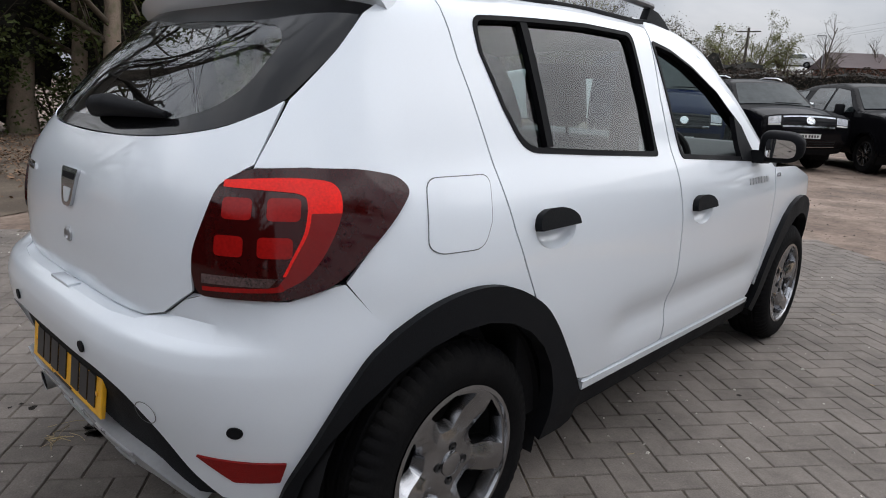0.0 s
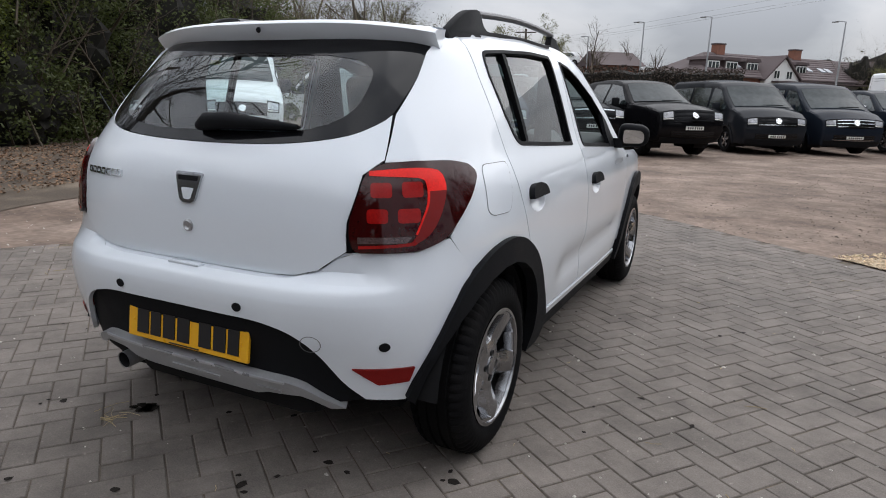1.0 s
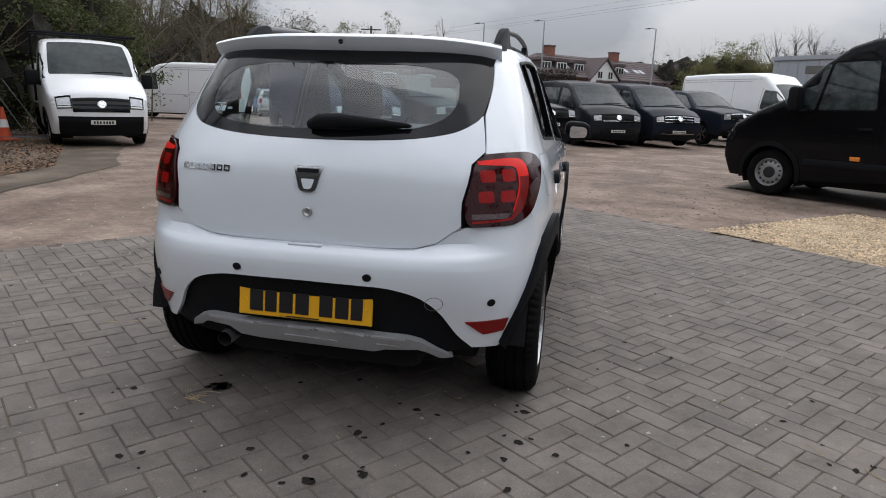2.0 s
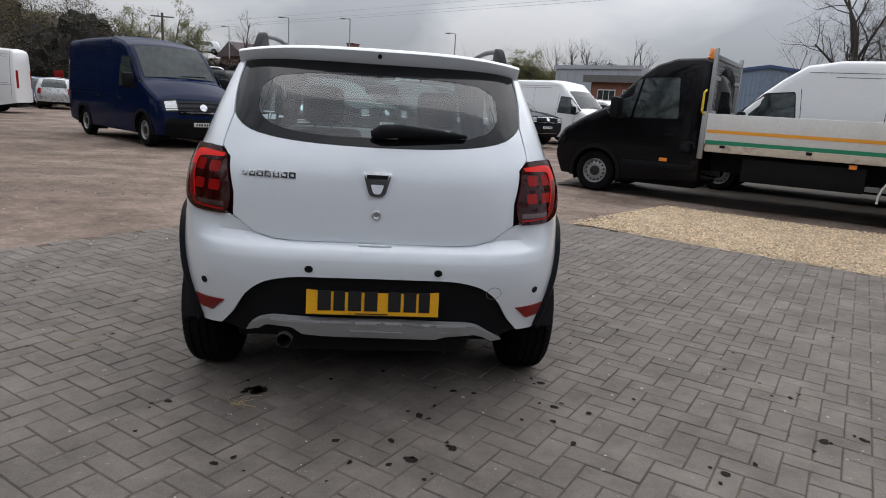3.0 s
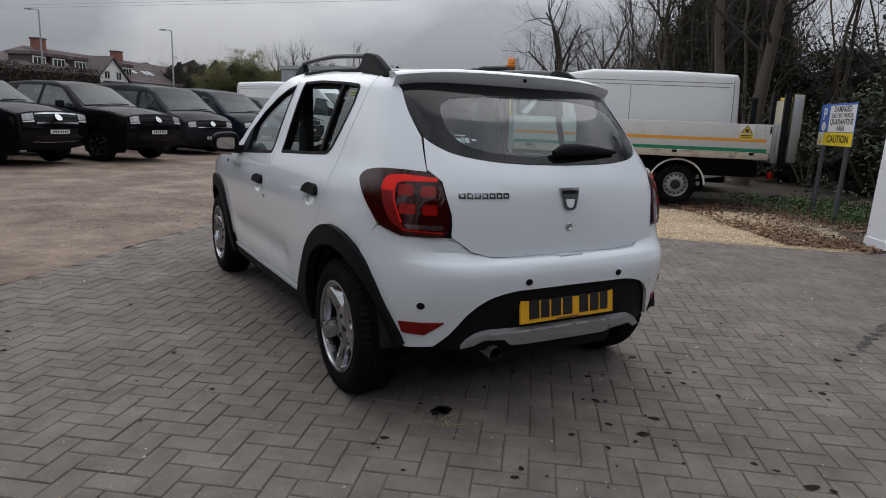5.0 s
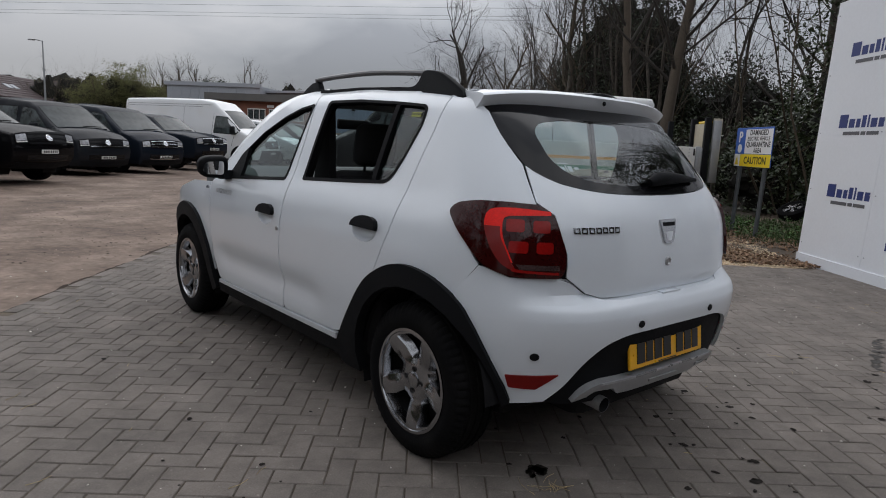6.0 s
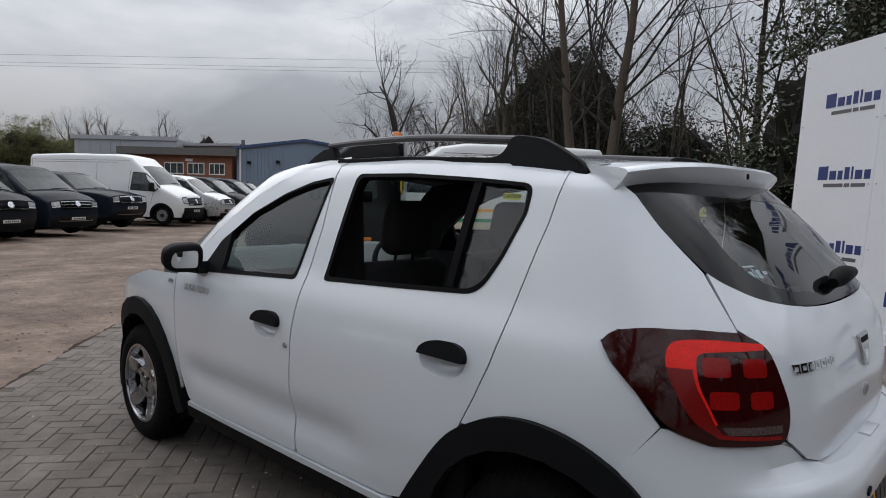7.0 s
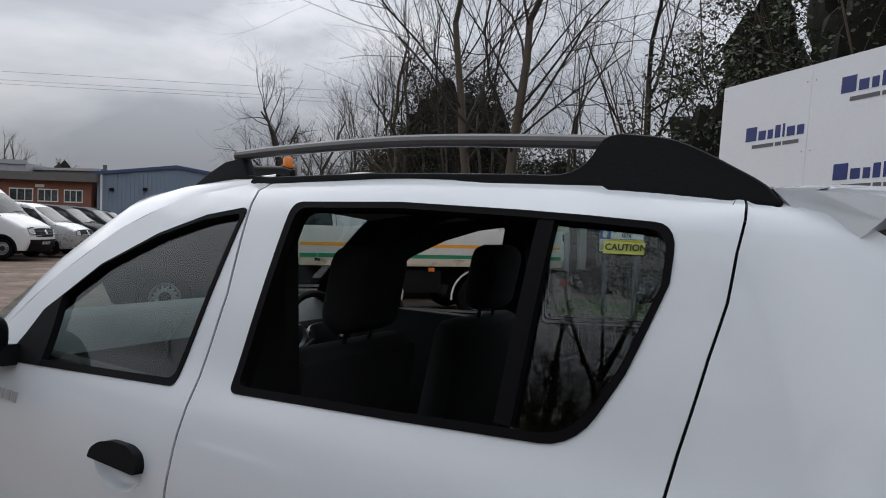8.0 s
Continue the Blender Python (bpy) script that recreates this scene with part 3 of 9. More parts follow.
def build_hatchback():
    car = thing("hatchback_car", "white five-door hatchback with black wheel-arch trim parked on block paving", "car")
    lamp_s = mixed(LAMP)
    # --- flanks ---
    for side in (1, -1):
        quarter = [(s_at_y(y, z), z) for y, z in DOOR_SEAM[::-1]]
        quarter += flank([p for p in flow(REAR_ARCH) if -.23 < p[0] < .25]) + flank([(-.222, .716)])
        quarter += mixed([(.787, -.31, .836), (.80, -.25, .91), (.802, -.185, .967), (.79, -.145, 1.016), (.768, -.18, 1.047), (.69, -.338, 1.061), (.622, -.418, 1.056)])
        quarter += mixed([(.594, -.313, 1.19), (.606, -.2, 1.30), (.598, -.125, 1.382), (.566, -.012, 1.448), (.535, .03, 1.468)])
        q_ob = part("quarter_panel", panel(on_skin, [turned(rounded(quarter), side)]), WHITE_PAINT, car)
        part("quarter_lining", panel(on_skin, [turned(rounded(quarter), side)], off=-.05, rim=0, step=.08), CABIN, q_ob)
        seam = [(s_at_y(y, z) + .005, z) for y, z in DOOR_SEAM]
        rear_win = flank([(.965, 1.437, .03), (.68, 1.437), (.42, 1.424), (.165, 1.405, .05), (.165, 1.32), (.21, 1.19), (.27, 1.082, .06), (.6, 1.064), (1.0, 1.046, .02)])
        front_win = flank([(1.115, 1.425, .02), (1.25, 1.405), (1.42, 1.357), (1.63, 1.27), (1.83, 1.135), (1.93, .992, .02), (1.185, 1.032, .02)])
        door = flank([(.60, .37, .05)] + [(y + .006, z) for y, z in flow(REAR_ARCH[1:5])]) + seam[1:] + flank([(.5, top_line(.5)), (.9, top_line(.9)), (1.108, top_line(1.1)), (1.092, 1.236), (1.114, 1.0), (1.127, .827), (1.129, .65), (1.119, .42), (1.117, .362, .02)])
        dr = part("rear_door", panel(on_skin, [turned(rounded(door), side), turned(rounded(rear_win), side), turned(dish_loop(0, 0), side)]), WHITE_PAINT, car)
        part("door_lining", panel(on_skin, [turned(rounded(door), side), turned(rounded(rear_win), side)], off=-.045, rim=0, step=.08), CABIN, dr)
        fdoor = flank([(1.124, .362, .02), (1.126, .42), (1.136, .65), (1.134, .827), (1.121, 1.0), (1.099, 1.236), (1.115, top_line(1.12)), (1.4, 1.447), (1.62, 1.365), (1.85, 1.225), (2.02, 1.075), (2.1, .99), (2.165, .952), (2.126, .672), (2.10, .49), (2.04, .347, .03)])
        df = part("front_door", panel(on_skin, [turned(rounded(fdoor), side), turned(rounded(front_win), side), turned(dish_loop(.962, -.042), side)]), WHITE_PAINT, car)
        part("door_lining", panel(on_skin, [turned(rounded(fdoor), side), turned(rounded(front_win), side)], off=-.045, rim=0, step=.08), CABIN, df)
        fender = flank([(2.172, .952), (2.133, .672), (2.108, .49), (2.105, .40)] + [p for p in arc(2.589, .475, 170, -6)] + [(3.06, .28), (3.14, .35), (3.18, .58), (3.06, .76), (2.80, .875), (2.5, .94)])
        part("front_wing", panel(on_skin, [turned(rounded(fender), side)]), WHITE_PAINT, car)
        # the dark gaps between the panels
        gaps = [[(y + .003, z) for y, z in flow(DOOR_SEAM, 3)], [(y + .003, z) for y, z in flow([(1.117, .362), (1.119, .42), (1.129, .65), (1.127, .827), (1.114, 1.0), (1.092, 1.236), (1.108, top_line(1.1))], 3)], [(2.169, .952), (2.130, .672), (2.105, .49), (2.08, .40)]]
        for line in gaps:
            strip = [(s_at_y(y - .007, z), z) for y, z in line] + [(s_at_y(y + .007, z), z) for y, z in line[::-1]]
            part("panel_gap", panel(on_skin, [turned(rounded(strip), side)], off=-.004, rim=0, step=.05), SEAL, car)
        strip = mixed([(.782, -.324, .838), (.783, -.316, .826), (.822, -.226, .717), (.826, -.214, .721), (.790, -.305, .839)])
        part("panel_gap", panel(on_skin, [turned(rounded(strip), side)], off=-.003, rim=0, step=.05), SEAL, car)
        # window rubber, panes
        for d, loop, inner, is_open in ((dr, rear_win, .02, side < 0), (df, front_win, .02, side > 0)):
            c = [sum(p[i] for p in loop) / len(loop) for i in (0, 1)]
            grow = [(c[0] + (p[0] - c[0]) * 1.012, c[1] + (p[1] - c[1]) * 1.02, *p[2:]) for p in loop]
            shrink = [(c[0] + (p[0] - c[0]) * .972, c[1] + (p[1] - c[1]) * .945, *p[2:]) for p in loop]
            part("window_seal", panel(on_skin, [turned(rounded(grow), side), turned(rounded(shrink), side)], off=.003, rim=.02), SEAL, d)
            if d is dr:
                bar = flank([(.388, 1.412), (.358, 1.412), (.372, 1.09), (.402, 1.09)])
                part("window_divider", panel(on_skin, [turned(rounded(bar), side)], off=.001, rim=.02), SEAL, d)
                fixed = flank([(.365, 1.425), (.16, 1.398, .04), (.148, 1.32), (.19, 1.18), (.262, 1.088, .06), (.38, 1.075)])
                drop = flank([(.96, 1.437, .03), (.68, 1.437), (.38, 1.425), (.395, 1.075), (.6, 1.064), (.995, 1.046, .02)])
                part("fixed_pane", panel(on_skin, [turned(rounded(fixed), side)], off=-.014, rim=0), WINDOW_GLASS, d).visible_shadow = False
                if not is_open:
                    part("door_pane", panel(on_skin, [turned(rounded(drop), side)], off=-.014, rim=0), WINDOW_GLASS, d).visible_shadow = False
            elif not is_open:
                part("door_pane", panel(on_skin, [turned(rounded(loop), side)], off=-.014, rim=0), WINDOW_GLASS, d).visible_shadow = False
        if side < 0:
            strip = part("caution_sticker", panel(on_skin, [turned(flank([(.207, 1.364), (.271, 1.364), (.271, 1.384), (.207, 1.382)]), side)], off=-.010, rim=0), STICKER_YELLOW, dr, "small yellow caution sticker")
            spot = on_skin(-s_at_y(.236, 1.3735), 1.3735, -.0085)
            writing("CAUTION", .0145, Matrix.Translation(spot) @ pose(0, 0, 0, 0, 0, -90) @ pose(0, 0, 0, -16, 0, 0), INK, strip, depth=.0002)
        corner = flank([(1.93, .992), (1.83, 1.135), (1.76, 1.18), (1.74, 1.0)])
        part("mirror_mount", panel(on_skin, [turned(rounded(corner), side)], off=.005, rim=.02), BLACK_PLASTIC, df)
        # handles in their dished cups
        for d, shift, lift in ((dr, 0.0, 0.0), (df, .962, -.042)):
            cup = dish_loop(shift, lift)
            c = (sum(p[0] for p in cup) / len(cup), sum(p[1] for p in cup) / len(cup))
            bm = bmesh.new()
            rings = []
            for r, o in ((1.0, 0.0), (.97, -.003), (.88, -.014), (.7, -.024), (.35, -.030), (.02, -.030)):
                rings.append([bm.verts.new(on_skin(side * (c[0] + (u - c[0]) * r), c[1] + (v - c[1]) * r, o)) for u, v in cup])
            for a, b in zip(rings, rings[1:]):
                for k in range(len(cup)):
                    bm.faces.new((a[k], a[(k + 1) % len(cup)], b[(k + 1) % len(cup)], b[k]))
            bmesh.ops.recalc_face_normals(bm, faces=bm.faces)
            out = on_skin(side * c[0], c[1], .1) - on_skin(side * c[0], c[1], 0)
            if sum((f.normal for f in bm.faces), Vector()).dot(out) < 0:
                bmesh.ops.reverse_faces(bm, faces=bm.faces)
            part("handle_recess", bm, WHITE_PAINT, d, smooth=60)
            grip = flank([(y + shift, z + lift, r) for y, z, r in ((.436, .886, .006), (.428, .908, .01), (.398, .926, .015), (.350, .936, .015), (.292, .937, .015), (.258, .924, .012), (.247, .900, .01), (.250, .884, .006))])
            part("handle", panel(on_skin, [turned(rounded(grip, .012), side)], off=.022, rim=.035, step=.02), BLACK_PLASTIC, d, "black plastic door handle", smooth=60)
        if side < 0:
            bm = bmesh.new()
            p = on_skin(-s_at_y(1.16, .78), .78, .0)
            add_revolve(bm, [(.011, .0), (.011, -.006), (.0005, -.007)], 16, Matrix.Translation(p))
            part("lock_cylinder", bm, STEEL, df)
        # sills and arches
        sill = flank([(.58, .362), (2.05, .34), (2.06, .318), (.585, .334)])
        part("sill_strip", panel(on_skin, [turned(rounded(sill), side)], off=.006, rim=.02), WHITE_PAINT, car)
        skirt = flank([(.55, .328), (2.09, .314), (2.1, .252), (.52, .262)])
        part("sill_trim", panel(on_skin, [turned(rounded(skirt), side)], off=.004, rim=.05), BLACK_PLASTIC, car, "black plastic sill")
        outer = flank(flow(REAR_ARCH[:-1] + [(-.412, .352)]))
        inner = flank([(-.385, .322)]) + flank(arc(0, .392, 176, -10))
        bm = panel(on_bumper, [turned(rounded(outer + inner + flank([(.5, .235), (.545, .25)])), side)], off=.022, rim=.045, step=.03)
        part("rear_arch_trim", bm, BLACK_PLASTIC, car, "black plastic wheel-arch moulding")
        outer = flank(arc(2.589, .482, -8, 176) + [(2.10, .28)])
        inner = flank(arc(2.589, .39, 190, -12))
        part("front_arch_trim", panel(on_skin, [turned(rounded(outer + inner), side)], off=.022, rim=.045, step=.03), BLACK_PLASTIC, car, "black plastic wheel-arch moulding")
        for yc in (0.0, 2.589):
            bm = bmesh.new()
            pts = arc(yc, .40, -14 if yc else -18, 194 if yc else 176, 20)
            a = [bm.verts.new((side * .80, *p)) for p in pts]
            b = [bm.verts.new((side * .42, *p)) for p in pts]
            for i in range(len(pts) - 1):
                bm.faces.new((a[i], a[i + 1], b[i + 1], b[i]))
            bm.faces.new(b)
            part("wheel_well", bm, CABIN, car)
            build_wheel(car, Matrix.Translation((side * .738, yc, .314)) @ (pose(0, 0, 0, 39 + 40 * yc, 0, 0) if side > 0 else pose(0, 0, 0, 40 - 20 * yc, 0, 180)))
        # door mirror
        bm = bmesh.new()
        mirror = bmesh.ops.create_uvsphere(bm, u_segments=24, v_segments=14, radius=1)["verts"]
        for v in bm.verts:
            x, y, z = v.co
            v.co = (abs(x) ** .6 * math.copysign(.088, x), (abs(y) ** .7 * math.copysign(.075 if y > 0 else .035, y)), abs(z) ** .65 * math.copysign(.066, z) * (1 + .18 * side * (-1) * x))
        bmesh.ops.transform(bm, matrix=Matrix.Translation((side * .915, 1.90, 1.058)) @ pose(0, 0, 0, 10, 0, side * 8), verts=bm.verts)
        shell = part("door_mirror", bm, BLACK_PLASTIC, car, "black plastic door mirror housing")
        bm = bmesh.new()
        loop = rounded([(-.058, -.040, .02), (.060, -.036, .03), (.058, .036, .04), (-.056, .042, .02)], .02)
        add_prism(bm, loop, -.0375, -.030, axis="y")
        bmesh.ops.transform(bm, matrix=Matrix.Translation((side * .915, 1.90, 1.058)) @ pose(0, 0, 0, 10, 0, side * 8) @ Matrix.Diagonal((side, 1, 1, 1)), verts=bm.verts)
        bmesh.ops.recalc_face_normals(bm, faces=bm.faces)
        part("mirror_glass", bm, MIRROR, shell, smooth=0)
        part("mirror_arm", prism([(1.86, .985), (1.97, .98), (1.96, 1.03), (1.87, 1.04)], side * .80, side * .86, bevel=.008), BLACK_PLASTIC, shell)
        # model name on the door as raised bars, side marker
        for k in range(7):
            y = 2.055 - k * .037
            l = flank([(y, .893), (y - .026, .894), (y - .026, .921), (y, .920)])
            part("badge_bar", panel(on_skin, [turned(rounded(l), side)], off=.003, rim=.003), SILVER_BADGE, df)
        l = flank([(2.235, .905, .008), (2.19, .907, .008), (2.19, .925, .008), (2.235, .923, .008)])
        part("side_marker", panel(on_skin, [turned(rounded(l), side)], off=.005, rim=.005), LAMP_GLASS, car)
        # tail lamp
        base = part("tail_lamp", panel(on_skin, [turned(flow(rounded([(u, v, .035) for u, v in lamp_s], .03), 3, True), side)], off=.012, rim=.03, step=.025), LENS_DARK, car, "smoked red tail lamp with a bright red light guide")
        def lamp_piece(name, pts, material, off):
            loop = rounded([(p[0], p[1], p[2] if len(p) > 2 else 0) for p in pts], .012)
            part(name, panel(on_skin, [turned(loop, side)], off=off, rim=.002, step=.018), material, base)
        S = lambda x, y, z: (math.atan2(x, Y0 - y) * .84, z)
        G = lambda pts: flow([(.508 + .352 * a, 1.056 - .252 * b) for a, b in pts], 4)
        # the guide's gleam is in the colours: bright top and inner line, dimmer below
        lamp_piece("light_guide", G([(.14, .112), (.42, .080), (.61, .094), (.678, .148), (.70, .238), (.70, .33)]) + G([(.548, .33), (.55, .26), (.514, .20), (.42, .179), (.14, .161)]), LENS_RED, .0132)
        lamp_piece("light_guide", G([(.70, .33), (.675, .462), (.617, .655), (.542, .812), (.45, .90)]) + G([(.43, .85), (.467, .762), (.511, .596), (.533, .462), (.548, .33)]), LENS_GUIDE, .0130)
        lamp_piece("light_guide", G([(.45, .90), (.40, .925), (.06, .950)]) + G([(.06, .915), (.38, .89), (.43, .85)]), LENS_MID, .0128)
        lamp_piece("inner_glint", G([(.545, .20), (.56, .30), (.548, .47), (.50, .64), (.455, .80)]) + G([(.44, .80), (.485, .64), (.53, .47), (.542, .30), (.53, .21)]), LENS_RED, .0136)
        for x0, y0_, x1, y1_, z0, z1 in ((.603, -.468, .645, -.427, .958, .998), (.668, -.41, .708, -.362, .958, 1.0), (.603, -.487, .645, -.447, .888, .928), (.668, -.432, .71, -.381, .888, .928)):
            lamp_piece("lamp_cell", [(*S(x0, y0_, z0), .01), (*S(x1, y1_, z0), .01), (*S(x1, y1_, z1), .01), (*S(x0, y0_, z1), .01)], LENS_MID, .0126)
        lamp_piece("reversing_strip", [S(.588, -.509, .832), S(.70, -.43, .832), S(.708, -.415, .850), S(.585, -.505, .850)], LENS_CLEAR, .0127)
    # --- tail ---
    glass_low = [(.0, 1.090), (.2, 1.094), (.37, 1.106), (.50, 1.130), (.565, 1.165), (.589, 1.192)]
    glass_side = mixed([(.602, -.2, 1.30), (.594, -.125, 1.382), (.575, -.07, 1.415)])
    half = tail([(.001, .716), (.30, .716), (.40, .722), (.475, .744), (.53, .785), (.558, .805), (.556, .85), (.556, .89), (.577, 1.022), (.606, 1.052), (.6165, 1.063)]) + tail([(x, z - .004) for x, z in flow(glass_low)[:0:-1]])
    outline = half + [(-p[0], p[1]) for p in half[::-1]]
    hatch_ob = part("tailgate", panel(on_skin, [rounded(outline)], extra=[.722]), WHITE_PAINT, car)
    half = tail(flow(glass_low)[1:]) + glass_side + tail([(.5, 1.43), (.3, 1.44), (.001, 1.443)])
    frit_out = half + [(-p[0], p[1]) for p in half[::-1]]
    half = tail([(.0, 1.122), (.2, 1.124), (.36, 1.138, .03), (.45, 1.165, .04), (.497, 1.22, .05), (.487, 1.315, .04), (.43, 1.352, .05), (.3, 1.368), (.001, 1.378)])
    clear = half[1:] + [(-p[0], *p[1:]) for p in half[::-1][:-1]]
    part("glass_border", panel(on_glass, [rounded(frit_out), rounded(clear)], off=-.002, rim=.004, step=.025), GLOSS_BLACK, hatch_ob)
    part("rear_glass", panel(on_glass, [rounded(clear)], off=-.003, rim=0), TINTED_GLASS, hatch_ob).visible_shadow = False
    # spoiler: a blade over the glass with an upright face; a black strip paints the shadow below
    rows, shade_rows = [], []
    for k in range(41):
        q = -1 + 2 * k / 40
        x, f = .616 * q, abs(q)
        yl = -.214 + .102 * f ** 2.8
        zt, zb = 1.481 - .030 * f ** 3.5, 1.411 - .012 * f ** 2 - .010 * f ** 9
        roof = 1.466 + .033 * (1 - q * q)
        rows.append([(x * .935, .045, roof + .001), (x * .965, -.03, roof + .001), (x * .985, yl + .10, zt * .6 + .4 * roof + .004), (x * .99, yl + .035, zt + .005), (x, yl + .012, zt), (x * 1.002, yl + .002, zt - .009), (x * 1.002, yl + .018, zt * .5 + zb * .5), (x, yl + .042, zb + .007), (x * .998, yl + .050, zb), (x * .99, yl + .085, zb + .004)])
        shade_rows.append([(x * .985, yl + .050, zb + .004), (x * .985, yl + .052, zb - .028 * (1 - .8 * f ** 3)), (x * .97, yl + .095, zb - .026 * (1 - .8 * f ** 3))])
    bm = grid_sheet(rows)
    for end in (rows[0], rows[-1]):
        bm.faces.new([bm.verts.new(p) for p in end])
    bmesh.ops.remove_doubles(bm, verts=bm.verts, dist=1e-5)
    bmesh.ops.recalc_face_normals(bm, faces=bm.faces)
    spoiler = part("roof_spoiler", bm, WHITE_PAINT, hatch_ob, "white roof spoiler", smooth=50)
    part("spoiler_shade_strip", grid_sheet(shade_rows), SEAL, spoiler)
    bm = bmesh.new()
    add_revolve(bm, [(.010, .0), (.009, -.004), (.0005, -.004)], 14, Matrix.Translation((-.01, -.213, 1.452)) @ pose(0, 0, 0, 0, 0, 90))
    part("washer_nozzle", bm, BLACK_PLASTIC, hatch_ob)
    for x0, x1, z0, z1 in ((-.475, -.448, 1.176, 1.193), (-.444, -.438, 1.176, 1.200), (-.434, -.416, 1.176, 1.196), (-.405, -.385, 1.184, 1.192), (-.470, -.425, 1.203, 1.207)):
        part("sticker_bar", panel(on_glass, [tail([(x0, z0), (x1, z0), (x1, z1), (x0, z1)])], off=-.006, rim=0), SILVER_BADGE, hatch_ob)
    # wiper
    bm = bmesh.new()
    arm = [on_skin(s_at_x(x, z), z, o) for x, z, o in ((-.03, 1.128, .012), (.01, 1.134, .026), (.09, 1.138, .028), (.22, 1.138, .022), (.345, 1.137, .014))]
    add_tube(bm, arm, [.016, .028, .027, .018, .008], 12)
    part("rear_wiper", bm, BLACK_PLASTIC, hatch_ob)
    bm = bmesh.new()
    add_tube(bm, [on_skin(s_at_x(x, z), z, .010) for x, z in ((-.02, 1.126), (.16, 1.133), (.35, 1.139))], .006, 6)
    part("wiper_blade", bm, SEAL, hatch_ob)
    # emblem, lock, model name
    shield = tail([(-.056, .995, .008), (.056, .995, .008), (.03, .902, .02), (-.03, .902, .02)])
    em = part("emblem", panel(on_skin, [rounded(shield, .01)], off=.008, rim=.01, step=.015), EMBLEM_SILVER, hatch_ob, "plain chrome shield emblem")
    inner = tail([(-.026, .948, .006), (.026, .948, .006), (.014, .912, .01), (-.014, .912, .01)])
    part("emblem_recess", panel(on_skin, [rounded(inner, .008)], off=.009, rim=.001, step=.012), WHITE_PAINT, em)
    bar = tail([(-.042, .984), (.042, .984), (.040, .970), (-.040, .970)])
    part("emblem_bar", panel(on_skin, [rounded(bar, .01)], off=.009, rim=.001), BLACK_PLASTIC, em)
    bm = bmesh.new()
    add_revolve(bm, [(.019, .0), (.019, -.006), (.014, -.009), (.008, -.004), (.0005, -.004)], 20, Matrix.Translation((0, -.577, .831)) @ pose(0, 0, 0, 0, 0, 90))
    part("tailgate_lock", bm, STEEL, hatch_ob)
    for k in range(7):
        x = -.527 + k * .0312
        l = tail([(x, .958), (x + .026, .957), (x + .026, .979), (x, .980)])
        hole = tail([(x + .006, .9635), (x + .020, .963), (x + .020, .9735), (x + .006, .974)])
        part("badge_bar", panel(on_skin, [rounded(l), rounded(hole)], off=.004, rim=.004), CHROME, hatch_ob)
    # bumper
    low = lambda pts: tail(pts, True)
    top = low([(.001, .7125), (.30, .7125), (.40, .717), (.475, .739), (.53, .781), (.582, .800)]) + mixed([(.728, -.407, .802), (.779, -.33, .831), (.786, -.312, .8335), (.823, -.222, .7195)])
    arch = [(s_at_y(y, z, True), z) for y, z in flow(REAR_ARCH[8:12])] + [(s_at_y(-.405, .365, True), .365)]
    bottom = low([(.70, .336), (.612, .350), (.562, .405, .03), (.50, .508, .05), (.43, .563, .05), (.32, .589, .06), (.001, .591)])
    half = top + arch + bottom
    bumper = part("rear_bumper", panel(on_bumper, [rounded(half + [(-p[0], *p[1:]) for p in half[::-1]])], extra=[.66, .675, .685, .692, .698, .703, .707, .71], step=.03), WHITE_PAINT, car)
    half = low([(.001, .598), (.32, .596), (.44, .57), (.51, .513), (.56, .43), (.59, .385), (.68, .358), (.735, .352)]) + low([(.72, .333), (.60, .333), (.53, .318), (.45, .31), (.001, .305)])
    part("bumper_insert", panel(on_bumper, [rounded(half + [(-p[0], *p[1:]) for p in half[::-1]])], off=-.022, rim=.06), BLACK_PLASTIC, bumper, "black plastic lower bumper")
    # silver skid plate, curling in under the car
    def on_skid(u, v, off=0.0):
        p = on_bumper(u, v, off)
        p.y += .25 * max(0.0, .402 - v)
        p.z -= .016
        return p
    plate_line = low([(-.487, .386), (-.455, .410, .02), (-.40, .424, .02), (-.2, .419), (.1, .419), (.38, .409, .02), (.435, .398, .02), (.49, .362), (.548, .326, .005), (.50, .321, .005), (.455, .350, .01), (.42, .361), (.30, .352), (.26, .338, .01), (-.20, .345), (-.28, .352, .01), (-.32, .385, .01), (-.42, .392, .01), (-.45, .37), (-.505, .354, .005)])
    skid = part("skid_plate", panel(on_skid, [rounded(plate_line, .02)], off=.006, rim=.05, step=.025), SILVER, bumper, "silver skid plate")
    for x0, x1 in ((-.09, .12), (.27, .36)):
        l = low([(x0, .378, .005), (x1, .374, .005), (x1 - .006, .360, .004), (x0 + .008, .363, .004)])
        part("skid_slot", panel(on_skid, [rounded(l, .015)], off=.0115, rim=.006), SILVER, skid)
    # lighter silver strip, a painted highlight along the plate's top
    lip = low([(-.40, .4245), (-.2, .4195), (.1, .4195), (.38, .4095), (.38, .402), (.1, .411), (-.2, .411), (-.40, .416)])
    part("skid_highlight", panel(on_skid, [rounded(lip, .03)], off=.011, rim=.005), SILVER_BADGE, skid)
    for x, z in ((.676, .53), (.25, .622)):
        for sgn in (1, -1):
            u = s_at_x(x, z, True)
            loop = [(sgn * u + .0135 * math.cos(a), z + .0135 * math.sin(a)) for a in [2 * math.pi * k / 20 for k in range(20)]]
            part("parking_sensor", panel(on_bumper, [loop], off=.004, rim=.004, step=.012), BLACK_PLASTIC, bumper)
    u = s_at_x(.485, .535, True)
